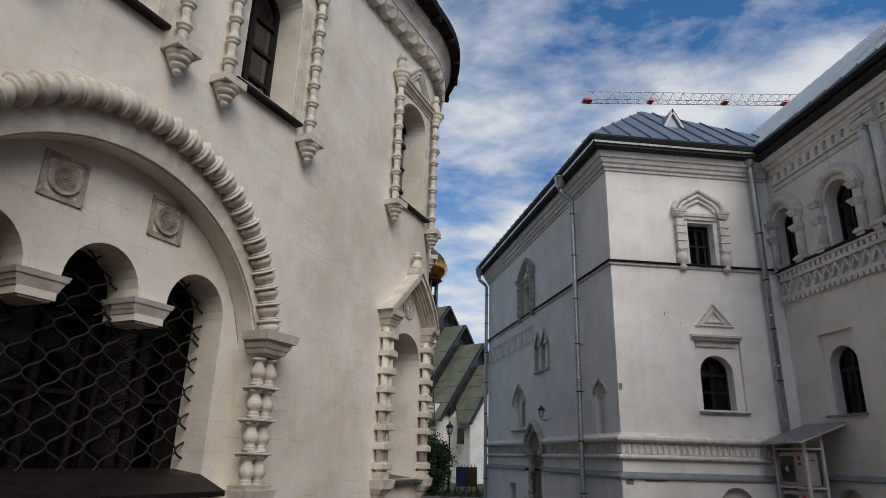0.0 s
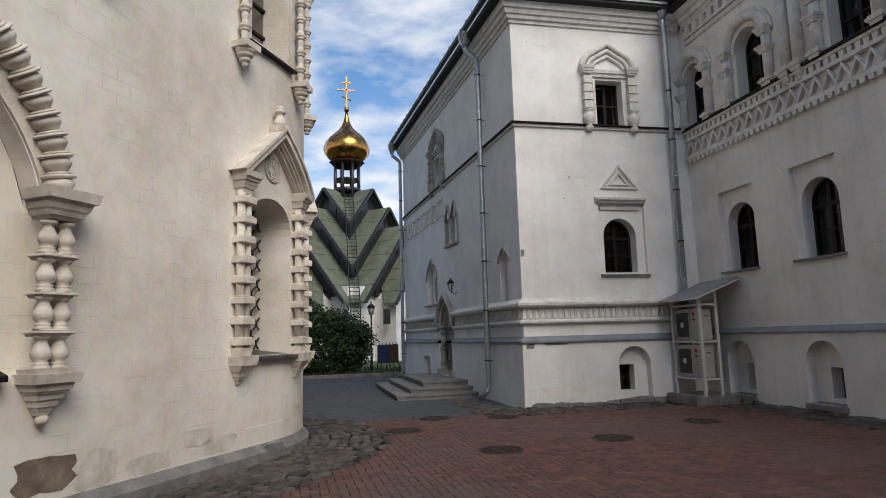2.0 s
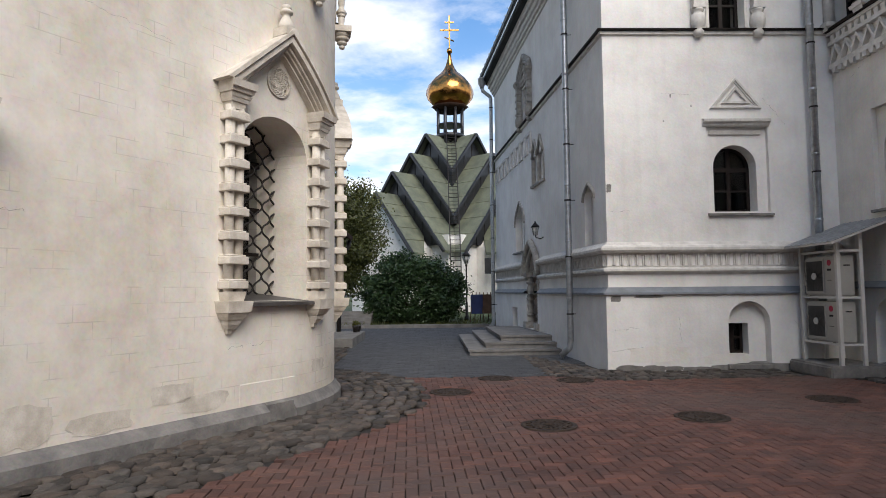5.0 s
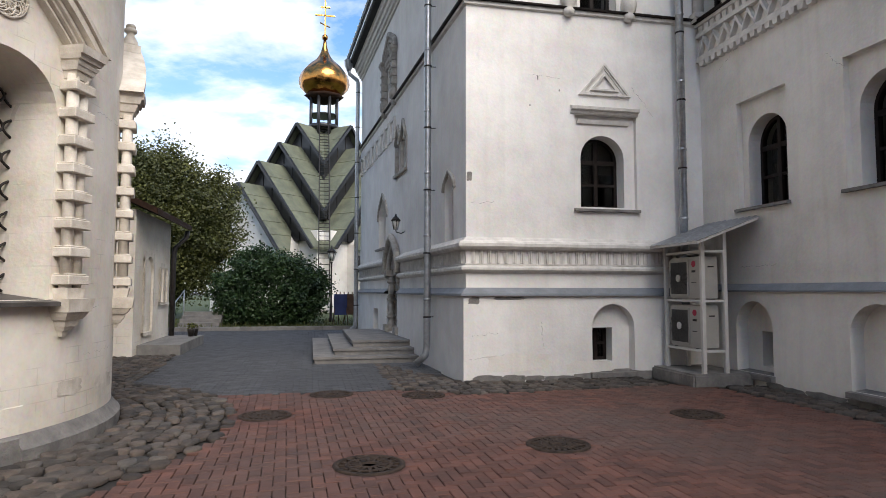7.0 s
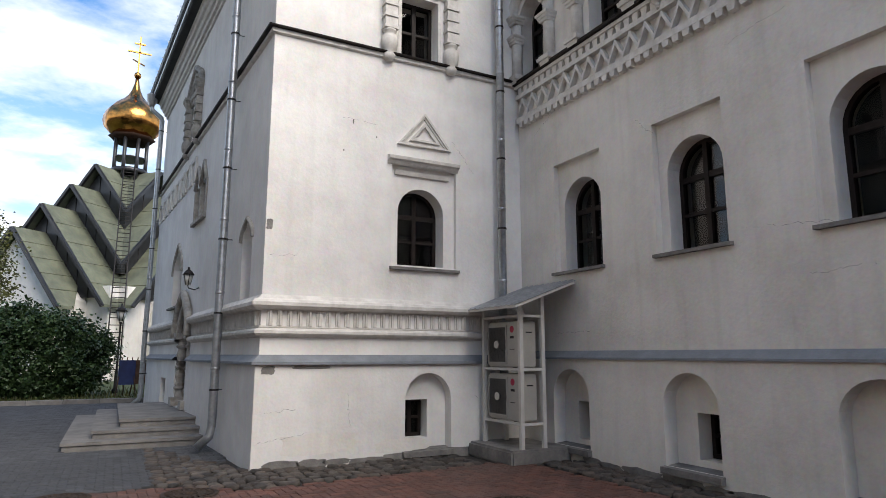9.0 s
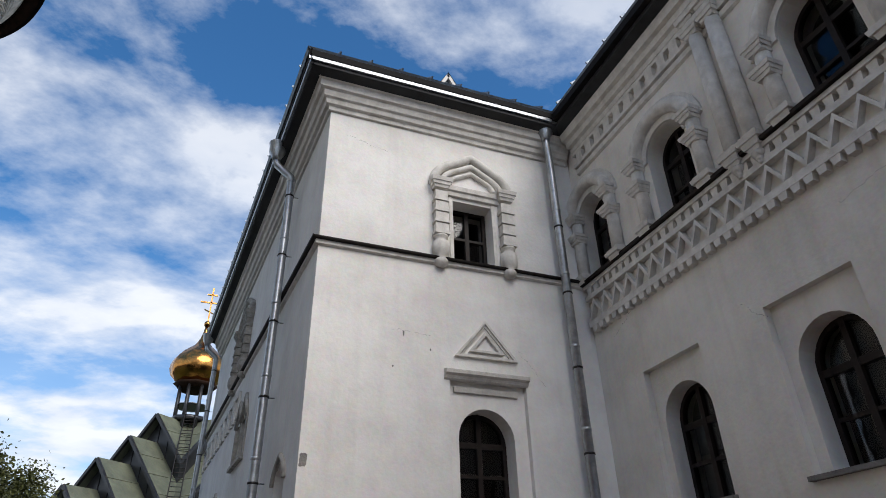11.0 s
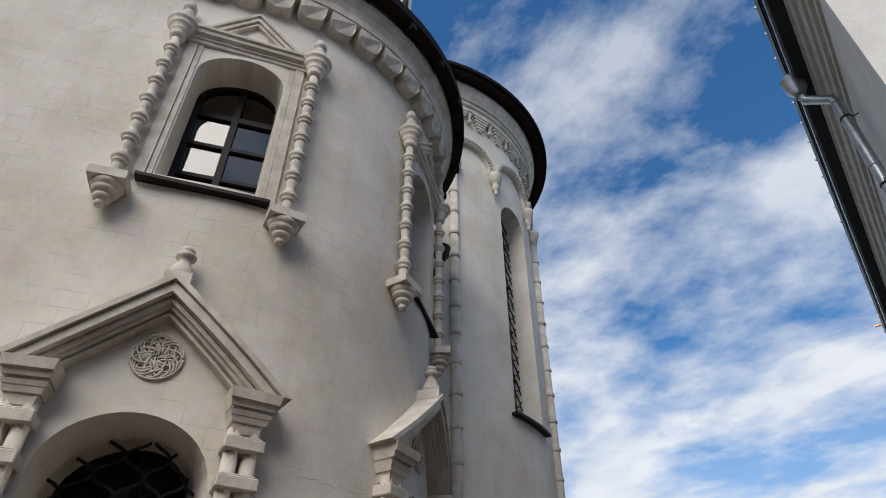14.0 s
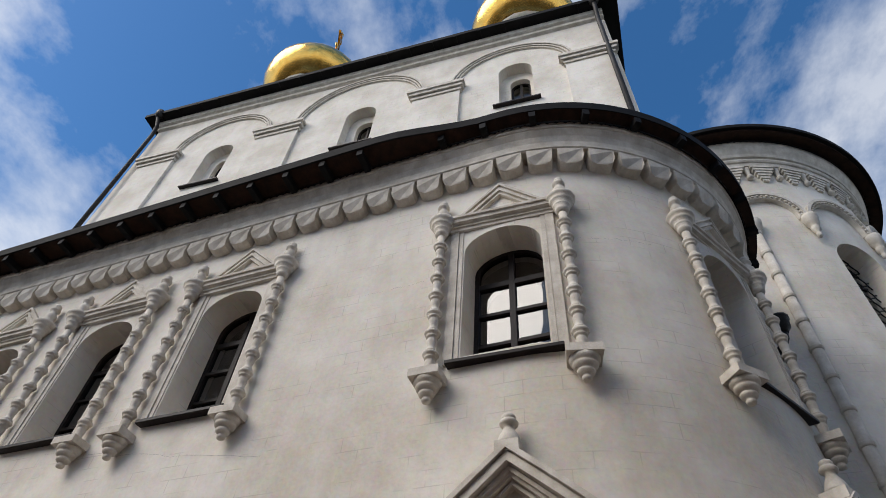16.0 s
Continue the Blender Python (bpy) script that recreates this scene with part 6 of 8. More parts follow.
# ---- wing ----
def keel_window(path, c, zb, w, h, mat):
    """Square window between ringed balusters under a keel-arched hood."""
    g = empty("window_surround", path.m(c, zb), "plaster window surround with ringed balusters and a keel-arched hood", "window surround", "keel-arched surrounds")
    hw = w / 2 + 0.235
    zt = zb + h
    for s in (-1, 1):
        m = Matrix.Translation((s * hw, -0.05, 0))
        z = zb - 0.08
        bm = bmesh.new()
        lathe(bm, [(0.04, z - 0.12), (0.09, z - 0.09), (0.11, z - 0.02), (0.08, z + 0.02), (0.13, z + 0.07), (0.145, z + 0.2), (0.13, z + 0.3), (0.085, z + 0.36), (0.12, z + 0.39), (0.12, z + 0.42)], m, 12)
        put("baluster", bm, mat, g, path, c)
        for i in range(4):
            bm = bmesh.new()
            zz = z + 0.43 + i * 0.21
            box(bm, (s * hw - 0.125, -0.16, zz), (s * hw + 0.125, 0.01, zz + 0.045))
            box(bm, (s * hw - 0.105, -0.14, zz + 0.045), (s * hw + 0.105, 0.01, zz + 0.2))
            put("block", bm, mat, g, path, c)
        bm = bmesh.new()
        for a, b, e in ((0.0, 0.05, 0.13), (0.05, 0.11, 0.155), (0.11, 0.18, 0.18)):
            box(bm, (s * hw - e, -e - 0.03, zt + 0.12 + a), (s * hw + e, 0.01, zt + 0.12 + b), taper=0.012)
        put("capital", bm, mat, g, path, c)
    for k, (rx, hz, d, r) in enumerate(((hw + 0.10, 0.62, 0.05, 0.08), (hw - 0.05, 0.46, 0.03, 0.055), (hw - 0.19, 0.31, 0.03, 0.04))):
        half = ogee(rx, zt + 0.3, hz, 12, 0.24)
        pts = [(-x, -d, z) for x, z in half[:-1]] + [(x, -d, z) for x, z in reversed(half)]
        bm = bmesh.new()
        sweep(bm, pts, r, 8)
        put("hood_roll", bm, mat, g, path, c)
    bm = bmesh.new()
    moulding(bm, FLAT, -hw + 0.1, hw - 0.1, [(0.0, zt + 0.06), (0.05, zt + 0.07), (0.06, zt + 0.14), (0.09, zt + 0.16), (0.1, zt + 0.24), (0.0, zt + 0.27)])
    put("lintel", bm, mat, g, path, c)
    bm = bmesh.new()
    for s in (-1, 1):
        box(bm, (s * (w / 2 + 0.03) - 0.03, -0.02, zb), (s * (w / 2 + 0.03) + 0.03, 0.0, zt + 0.06))
    put("architrave", bm, mat, g, path, c)
    return g


def downpipe(x, y, z0, z1, ax, ay, label, foot=True):
    """Zinc pipe with a hopper head, swan neck, brackets and a shoe; (ax, ay) points away from the wall."""
    p = empty("downpipe", pose(x, y, 0), label, "rainwater pipe", "zinc downpipes")
    side = Vector((-ay, ax, 0))
    A = Vector((ax, ay, 0))
    up = Vector((0, 0, 1))
    bm = bmesh.new()
    pts = [up * (z0 + 0.35), up * (z1 - 0.75), up * (z1 - 0.62) + A * 0.02, up * (z1 - 0.4) + A * 0.3, up * (z1 - 0.25) + A * 0.33]
    if foot:
        pts = [up * z0 + A * 0.22, up * (z0 + 0.18) + A * 0.03] + pts
    sweep(bm, pts, 0.07, 12, side)
    part("pipe", bm, ZINC, p)
    bm = bmesh.new()
    lathe(bm, [(0.075, z1 - 0.3), (0.085, z1 - 0.24), (0.15, z1 - 0.12), (0.155, z1 + 0.06), (0.17, z1 + 0.08), (0.15, z1 + 0.1)], Matrix.Translation(A * 0.33), 14)
    part("hopper", bm, ZINC, p)
    z = z0 + 0.9
    while z < z1 - 0.9:
        bm = bmesh.new()
        lathe(bm, [(0.078, z), (0.078, z + 0.03)], None, 12)
        sweep(bm, [side * -0.02 + up * (z + 0.015), A * -0.16 + up * (z + 0.015)], 0.008, 5, up)
        sweep(bm, [side * 0.0 + up * (z + 0.015), side * 0.16 + up * (z + 0.015)], 0.006, 4, up)
        part("bracket", bm, IRON, p)
        bm = bmesh.new()
        lathe(bm, [(0.072, z + 0.33), (0.077, z + 0.34), (0.077, z + 0.37), (0.072, z + 0.38)], None, 12)
        part("joint", bm, ZINC, p)
        z += 1.25
    return p


def wing_things():
    keel_window(WING_S, 2.46, 6.60, 0.70, 1.12, MOULD)
    keel_window(WING_W, 10.1, 6.6, 0.9, 1.06, WEATHERED)
    sill(WING_S, 1.96, 3.21, 2.98, -0.42, 0.07, STONE, "grey stone window sill")
    sill(WING_S, 2.2, 3.05, 0.13, -0.14, 0.14, STONE, "grey stone sill of a basement niche", 0.08)
    window(WING_S, rect(2.5, 0.42, 0.27, 0.86), -0.4, 2, (0.3,), "dark basement window in a niche")
    g = empty("blind_gable", WING_S.m(2.56, 4.6), "small raised plaster gable with a nested triangle", "gable")
    bm = bmesh.new()
    for h0, h1, d in ((1.0, 0.86, 0.05), (0.86, 0.74, 0.025), (0.56, 0.40, 0.05)):
        tri = [[((x * h), 5.2 + z * h) for x, z in ((-0.5, -0.2), (0.5, -0.2), (0.0, 0.4))] for h in (h0, h1)]
        o, q = ([bm.verts.new((x, -d, z)) for x, z in t] for t in tri)
        ob, qb = ([bm.verts.new((x, 0.0, z)) for x, z in t] for t in tri)
        for i in range(3):
            j = (i + 1) % 3
            bm.faces.new((o[i], o[j], q[j], q[i]))
            bm.faces.new((o[i], o[j], ob[j], ob[i]))
            bm.faces.new((q[i], q[j], qb[j], qb[i]))
    put("mouldings", bm, MOULD, g, WING_S, 2.56)
    bm = bmesh.new()
    moulding(bm, FLAT, -0.66, 0.64, [(0.0, 4.64), (0.03, 4.66), (0.05, 4.70), (0.10, 4.72), (0.11, 4.77), (0.0, 4.80)])
    moulding(bm, FLAT, -0.5, 0.5, [(-0.09, 4.50), (-0.05, 4.50), (-0.03, 4.57), (-0.09, 4.57)])
    put("lintel", bm, MOULD, g, WING_S, 2.56)
    # lane side
    sill(WING_W, 9.0 - 0.75, 9.0 + 0.75, 2.74, -0.2, 0.1, STONE, "grey stone sill")
    sill(WING_W, 15.75 - 0.38, 15.75 + 0.4, 2.38, -0.16, 0.1, STONE, "grey stone sill of a blind niche")
    for c, w, zs, rise, nm in ((9.0, 1.42, 3.55, 0.75, "a"), (15.75, 0.72, 3.36, 0.36, "b")):
        k = empty("niche_hood", WING_W.m(c, zs), "raised plaster keel hood over a niche", "hood", "niche hoods")
        bm = bmesh.new()
        half = ogee(w / 2, zs, rise, lift=0.2)
        sweep(bm, [(-x, -0.01, z) for x, z in half[:-1]] + [(x, -0.01, z) for x, z in reversed(half)], 0.04, 6)
        put("roll", bm, WEATHERED, k, WING_W, c)
    k = empty("blind_twin_panel", WING_W.m(11.5, 4.45), "sunk plaster panel under two small pointed hoods", "panel")
    for s in (-0.32, 0.32):
        bm = bmesh.new()
        sweep(bm, [(s - 0.3, -0.02, 5.25), (s, -0.02, 5.73), (s + 0.3, -0.02, 5.25)], 0.05, 6)
        put("pointed_hood", bm, WEATHERED, k, WING_W, 11.5)
    bm = bmesh.new()
    for s in (-0.64, 0.0, 0.64):
        box(bm, (s - 0.05, -0.03, 4.47), (s + 0.05, 0.08, 5.27))
    box(bm, (-0.7, -0.08, 4.41), (0.7, 0.02, 4.48))
    put("frame", bm, WEATHERED, k, WING_W, 11.5)
    fr = tagged(empty("trim_arcature", WING_W.m(5.0, 5.6), "row of small sunk plaster panels under the string course", "frieze"), kind="structure")
    me = None
    for i in range(8):
        if me is None:
            bm = bmesh.new()
            for q in ((-0.2, 0.0, -0.13, 0.42), (0.13, 0.0, 0.2, 0.42), (-0.2, 0.42, 0.2, 0.5), (-0.2, -0.1, -0.08, 0.0), (0.08, -0.1, 0.2, 0.0)):
                box(bm, (q[0], -0.05, q[1]), (q[2], 0.01, q[3]))
            me = bpy.data.meshes.new("panel")
            bm.to_mesh(me)
            bm.free()
            me.materials.append(MOULD)
        ob = new("panel", me)
        ob.matrix_world = WING_W.m(5.2 + i * 0.75, 5.62) @ Matrix.Diagonal((1.6, 1, 1, 1))
        ob.parent = fr
        ob.matrix_parent_inverse = fr.matrix_world.inverted()
    # doorway
    c = 10.7
    d = tagged(empty("door", WING_W.m(c, 0.45), "arched oak double door in a moulded plaster doorway", "door"), kind="structure")
    for s in (-1, 1):
        bm = bmesh.new()
        h = arch(0, 1.28, 0.45, 1.95, 0.7)
        for i in range(6):
            a, b = s * 0.64 * i / 6, s * 0.64 * (i + 1) / 6
            v = [(a, 0.45), (b, 0.45), (b, top_of(h, b)), (a, top_of(h, a))]
            f = [bm.verts.new((x, 0.40, z)) for x, z in v]
            q = [bm.verts.new((x, 0.46, z)) for x, z in v]
            bm.faces.new(f)
            for j in range(4):
                bm.faces.new((f[j], f[(j + 1) % 4], q[(j + 1) % 4], q[j]))
        for z in (0.65, 1.15, 1.65):
            box(bm, (min(s * 0.1, s * 0.55), 0.375, z), (max(s * 0.1, s * 0.55), 0.41, z + 0.36))
        put("door_leaf", bm, WOOD_DOOR, d, WING_W, c)
        bm = bmesh.new()
        lathe(bm, bead_profile(0.5, 1.9, 3, 0.09, 0.13), Matrix.Translation((s * 0.60, 0.05, 0)), 12)
        box(bm, (s * 0.62 - 0.16, -0.12, 1.9), (s * 0.62 + 0.16, 0.2, 2.05))
        box(bm, (s * 0.66 - 0.17, -0.14, 0.42), (s * 0.66 + 0.17, 0.2, 0.6))
        put("jamb_column", bm, WEATHERED, d, WING_W, c)
    bm = bmesh.new()
    for rr, dd, t in ((0.86, 0.09, 0.09), (0.7, 0.02, 0.07)):
        half = ogee(rr, 1.95, rr * 1.12, lift=0.15)
        sweep(bm, [(-x, -dd, z) for x, z in half[:-1]] + [(x, -dd, z) for x, z in reversed(half)], t, 8)
    put("door_arch", bm, WEATHERED, d, WING_W, c)
    # wall lantern
    l = empty("wall_lantern", WING_W.m(11.95, 2.98) @ Matrix.Diagonal((0.75, 0.75, 0.75, 1)), "black wall lantern on a curled iron arm", "lantern")
    bm = bmesh.new()
    sweep(bm, [(0, 0, -0.06), (0, -0.12, -0.12), (0, -0.28, -0.08), (0, -0.3, 0.0)], 0.018, 6, Vector((1, 0, 0)))
    part("arm", bm, IRON, l)
    bm = bmesh.new()
    lathe(bm, [(0.07, 0.0), (0.13, 0.28)], Matrix.Translation((0, -0.3, 0)), 6)
    part("glass", bm, LAMP_GLASS, l)
    bm = bmesh.new()
    lathe(bm, [(0.17, 0.28), (0.10, 0.38), (0.03, 0.44), (0.03, 0.5)], Matrix.Translation((0, -0.3, 0)), 6)
    for k in range(6):
        a = 2 * math.pi * k / 6
        sweep(bm, [(0.072 * math.cos(a), -0.3 + 0.072 * math.sin(a), 0), (0.135 * math.cos(a), -0.3 + 0.135 * math.sin(a), 0.29)], 0.012, 4, Vector((0, 0, 1)))
    part("cap", bm, IRON, l)
    downpipe(6.58, 16.12, 0.08, 9.55, -1, 0, "zinc downpipe on the lane wall with iron brackets")
    downpipe(5.88, 25.95, 0.08, 9.55, -1, 0, "zinc downpipe at the far corner of the lane wall")
    downpipe(10.87, 14.05, 0.3, 9.6, -0.2, -0.2, "zinc downpipe in the corner of the two buildings", False)
    # porch steps
    s = empty("porch_steps", pose(6.8, 20, 0), "three worn grey stone porch steps before the door", "steps")
    for i, (dx, z0, z1) in enumerate(((0.0, -0.03, 0.13), (0.42, 0.13, 0.26), (0.84, 0.26, 0.40))):
        bm = bmesh.new()
        x0, y0, y1 = 4.42 + dx - 6.8, 17.3 + dx - 20, 22.7 - dx * 0.4 - 20
        box(bm, (x0 + 0.03, y0 + 0.03, z0), (0.02, y1 - 0.03, z1 - 0.05))
        part("riser", bm, STEP, s)
        n = 4
        for k in range(n):
            bm = bmesh.new()
            a, b = y0 + (y1 - y0) * k / n, y0 + (y1 - y0) * (k + 1) / n
            box(bm, (x0, a + 0.004, z1 - 0.05), (0.02, b - 0.004, z1))
            part("slab", bm, STEP, s)


east_things()
wing_things()


# ---- air conditioners in their cage ----
def ac_cage():
    p = empty("cage_plinth", pose(10.7, 13.5, 0), "low rough concrete plinth at the wall", "plinth")
    bm = bmesh.new()
    box(bm, (-0.45, -0.58, -0.03), (0.63, 0.68, 0.2))
    bmesh.ops.bevel(bm, geom=bm.edges[:], offset=0.03, segments=2, affect="EDGES")
    part("block", bm, STONE, p)
    c = empty("equipment_cage", pose(10.68, 13.51, 0.2), "white welded steel cage with a lean-to sheet roof", "cage")
    hx, hy = 0.2, 0.52
    for x, y, h in ((-hx, -hy, 2.15), (hx, -hy, 2.32), (hx, hy, 2.32), (-hx, hy, 2.15)):
        bm = bmesh.new()
        box(bm, (x - 0.03, y - 0.03, 0), (x + 0.03, y + 0.03, h))
        part("post", bm, AC_WHITE, c)
    for z in (0.33, 1.13, 1.93):
        for a, b in (((-hx, -hy), (hx, -hy)), ((hx, -hy), (hx, hy)), ((-hx, hy), (hx, hy)), ((-hx, -hy), (-hx, hy))):
            bm = bmesh.new()
            box(bm, (min(a[0], b[0]) - 0.018, min(a[1], b[1]) - 0.018, z), (max(a[0], b[0]) + 0.018, max(a[1], b[1]) + 0.018, z + 0.04))
            part("rail", bm, AC_WHITE, c)
    # lean-to roof: a folded sheet whose ridges are pressed into it
    bm = bmesh.new()
    n = 36
    rows = []
    for i in range(n + 1):
        y = -0.80 + 1.37 * i / n
        lift = 0.022 if i % 4 == 2 else 0.0
        rows.append([bm.verts.new((x, y, z + lift + k)) for x, z, k in ((-0.48, 2.08, 0.0), (0.66, 2.50, 0.0), (0.66, 2.50, 0.015), (-0.48, 2.08, 0.015))])
    for q, r in zip(rows, rows[1:]):
        for k in range(4):
            bm.faces.new((q[k], q[(k + 1) % 4], r[(k + 1) % 4], r[k]))
    bm.faces.new(rows[0])
    bm.faces.new(rows[-1])
    part("sheet_roof", bm, ZINC, c, "corrugated zinc sheet roof")
    bm = bmesh.new()
    box(bm, (-0.03, -0.80, -0.04), (0.0, 0.57, 0.0), pose(-0.44, 0, 2.09))
    part("roof_rail", bm, AC_WHITE, c)
    bm = bmesh.new()
    sweep(bm, [(-0.46, -0.78, 2.06), (0.64, -0.78, 2.47)], 0.022, 4, Vector((0, 1, 0)), math.pi / 4, False)
    part("rafter", bm, AC_WHITE, c)
    first = None
    for z in (0.575, 1.375):
        if first is not None:
            copy_thing(first, pose(10.81, 13.52, z, 0, 0, -90))
            continue
        a = first = empty("air_conditioner", pose(10.81, 13.52, z, 0, 0, -90), "cream outdoor air-conditioner unit with a round fan", "air conditioner", "air conditioners in the cage")
        bm = bmesh.new()
        box(bm, (-0.43, -0.30, 0), (0.43, 0.03, 0.70))
        bmesh.ops.bevel(bm, geom=bm.edges[:], offset=0.018, segments=2, affect="EDGES")
        part("body", bm, AC_CREAM, a)
        bm = bmesh.new()
        for i in range(8):
            rr = 0.03 + i * 0.033
            sweep(bm, [(-0.14 + rr * math.cos(2 * math.pi * q / 28), -0.325, 0.35 + rr * math.sin(2 * math.pi * q / 28)) for q in range(29)], 0.0025, 4)
        for i in range(16):
            t = 2 * math.pi * i / 16
            sweep(bm, [(-0.14 + 0.04 * math.cos(t), -0.33, 0.35 + 0.04 * math.sin(t)), (-0.14 + 0.265 * math.cos(t + 0.3), -0.33, 0.35 + 0.265 * math.sin(t + 0.3))], 0.0025, 4)
        part("fan_guard", bm, IRON, a, "wire fan guard")
        # no recess is cut: a dark plate carries the fan well's shade
        bm = bmesh.new()
        box(bm, (-0.385, -0.312, 0.08), (0.105, -0.298, 0.62))
        part("fan_well", bm, FAN_GREY, a, "flat dark plate standing in for the shaded fan opening")
        bm = bmesh.new()
        lathe(bm, [(0.065, 0.0), (0.06, 0.02)], Matrix.Translation((-0.14, -0.32, 0.35)) @ pose(0, 0, 0, 90, 0, 0), 20)
        part("hub", bm, AC_WHITE, a)
        bm = bmesh.new()
        for b in ((-0.41, 0.05, -0.385, 0.65), (0.105, 0.05, 0.13, 0.65), (-0.385, 0.62, 0.105, 0.65), (-0.385, 0.05, 0.105, 0.08)):
            box(bm, (b[0], -0.325, b[1]), (b[2], -0.298, b[3]))
        part("front_frame", bm, AC_CREAM, a)
        bm = bmesh.new()
        lathe(bm, [(0.052, 0.0), (0.052, 0.006)], Matrix.Translation((0.26, -0.30, 0.58)) @ pose(0, 0, 0, 90, 0, 0), 20)
        part("badge", bm, LOGO, a, "crimson round badge")
        bm = bmesh.new()
        box(bm, (0.21, -0.306, 0.44), (0.31, -0.298, 0.475))
        part("nameplate", bm, IRON, a)
        bm = bmesh.new()
        box(bm, (0.2, -0.306, 0.27), (0.32, -0.298, 0.28))
        part("seam", bm, IRON, a)
        bm = bmesh.new()
        box(bm, (0.426, -0.16, 0.52), (0.436, -0.05, 0.54))
        part("grip", bm, IRON, a)
        for x in (-0.3, 0.3):
            bm = bmesh.new()
            box(bm, (x - 0.03, -0.3, -0.005), (x + 0.03, 0.03, 0.002))
            part("foot", bm, IRON, a)


ac_cage()


# ---- lane, garden, church beyond ----
VALLEY = [(-8.7, 0.8), (-8.55, 3.4), (-6.0, 7.0), (-3.8, 10.4), (-0.9, 13.7)]


def stepped_church():
    cx, cy = 5.1, 50.0
    g = empty("garden_church", pose(cx, cy, 0), "white church with stepped green gable roofs and a gilded dome", "church")
    slope = 1.17
    ze = 4.4

    def half(bm, s, off=0.0):
        """Each arm ends at the valley between the two."""
        bmesh.ops.bisect_plane(bm, geom=bm.verts[:] + bm.edges[:] + bm.faces[:], dist=1e-5, plane_co=(s * off, 0, 0), plane_no=(-s, 0, 0), clear_outer=True)
        return bm

    dist, tops = (2.62, 4.2, 5.94, 7.5), (13.2, 11.5, 9.93, 8.3)
    for s in (-1, 1):
        D = Vector((s * 0.7071, -0.7071, 0))
        S = Vector((-D.y, D.x, 0))
        for i, (a, h) in enumerate(zip(dist, tops)):
            w = min((h - ze) / slope, 4.6)
            zl = h - w * slope
            # wall or glazing of the gable
            bm = bmesh.new()
            zb = 0.0 if i == 3 else zl
            f = [D * (a - 0.45) + S * x + Vector((0, 0, z)) for x, z in ((-w + 0.25, zb), (w - 0.25, zb), (w - 0.25, zl), (0, h - 0.3), (-w + 0.25, zl))]
            b = [p - D * (a + 2.0) for p in f]
            fv = [bm.verts.new(p) for p in f]
            bv = [bm.verts.new(p) for p in b]
            bm.faces.new(fv)
            for k in range(5):
                bm.faces.new((fv[k], bv[k], bv[(k + 1) % 5], fv[(k + 1) % 5]))
            part("wall" if i == 3 else "glazing", half(bm, s), PLASTER if i == 3 else BLACK_GLAZE, g, "whitewashed gable wall" if i == 3 else "dark glazed gable strip")
            if i < 3:
                bm = bmesh.new()
                for k in range(-4, 5):
                    x = k * 0.85
                    if abs(x) < w - 0.3:
                        m = D * (a - 0.44) + S * x
                        sweep(bm, [m + Vector((0, 0, zl)), m + Vector((0, 0, h - 0.35 - abs(x) * slope))], 0.035, 4, D)
                part("mullions", half(bm, s), IRON, g)
            for t in (-1, 1):
                bm = bmesh.new()
                tip, foot = Vector((0, 0, h)), S * (t * (w + 0.35)) + Vector((0, 0, h - (w + 0.35) * slope))
                n = Vector((0, 0, 0.16))
                q = [tip + D * a, foot + D * a, foot - D * 2.0, tip - D * 2.0]
                top = [bm.verts.new(p) for p in q]
                bot = [bm.verts.new(p - n) for p in q]
                bm.faces.new(top)
                bm.faces.new(bot)
                for k in range(4):
                    bm.faces.new((top[k], top[(k + 1) % 4], bot[(k + 1) % 4], bot[k]))
                for k in range(1, 5):
                    f0 = tip.lerp(foot, k / 5)
                    sweep(bm, [f0 + D * a + Vector((0, 0, 0.02)), f0 - D * 2.0 + Vector((0, 0, 0.02))], 0.03, 4, S)
                part("roof", half(bm, s, 2.0 if i == 3 else 0.0), GREEN_ROOF, g)
                bm = bmesh.new()
                sweep(bm, [tip + D * (a + 0.02) - n * 0.6, foot + D * (a + 0.02) - n * 0.6], 0.12, 4, D, math.pi / 4, False)
                part("bargeboard", half(bm, s, 2.0 if i == 3 else 0.0), BLACK_GLAZE, g)
    # low white walls of the body, with the small side bays
    bm = bmesh.new()
    for s in (-1, 1):
        D = Vector((s * 0.7071, -0.7071, 0))
        S = Vector((-D.y, D.x, 0))
        f = [D * 5.2 + S * x for x in (-4.6, 4.6)] + [D * -4 + S * x for x in (4.6, -4.6)]
        lo = [bm.verts.new(p) for p in f]
        hi = [bm.verts.new(p + Vector((0, 0, 5.2))) for p in f]
        bm.faces.new(hi)
        for k in range(4):
            bm.faces.new((lo[k], lo[(k + 1) % 4], hi[(k + 1) % 4], hi[k]))
    part("wall", bm, PLASTER, g, "whitewashed low wall")
    bm = bmesh.new()
    box(bm, (1.9, -7.6, 2.6), (2.35, -7.3, 3.6))
    part("window", bm, BLACK_GLAZE, g)
    # on the yard-side gable: a carved coat in relief and a round dark shutter
    D, S = Vector((0.7071, -0.7071, 0)), Vector((0.7071, 0.7071, 0))
    m = Matrix(((S.x, -D.x, 0, 0), (S.y, -D.y, 0, 0), (0, 0, 1, 0), (0, 0, 0, 1))) @ Matrix.Translation((-1.2, -7.06, 4.1))
    bm = bmesh.new()
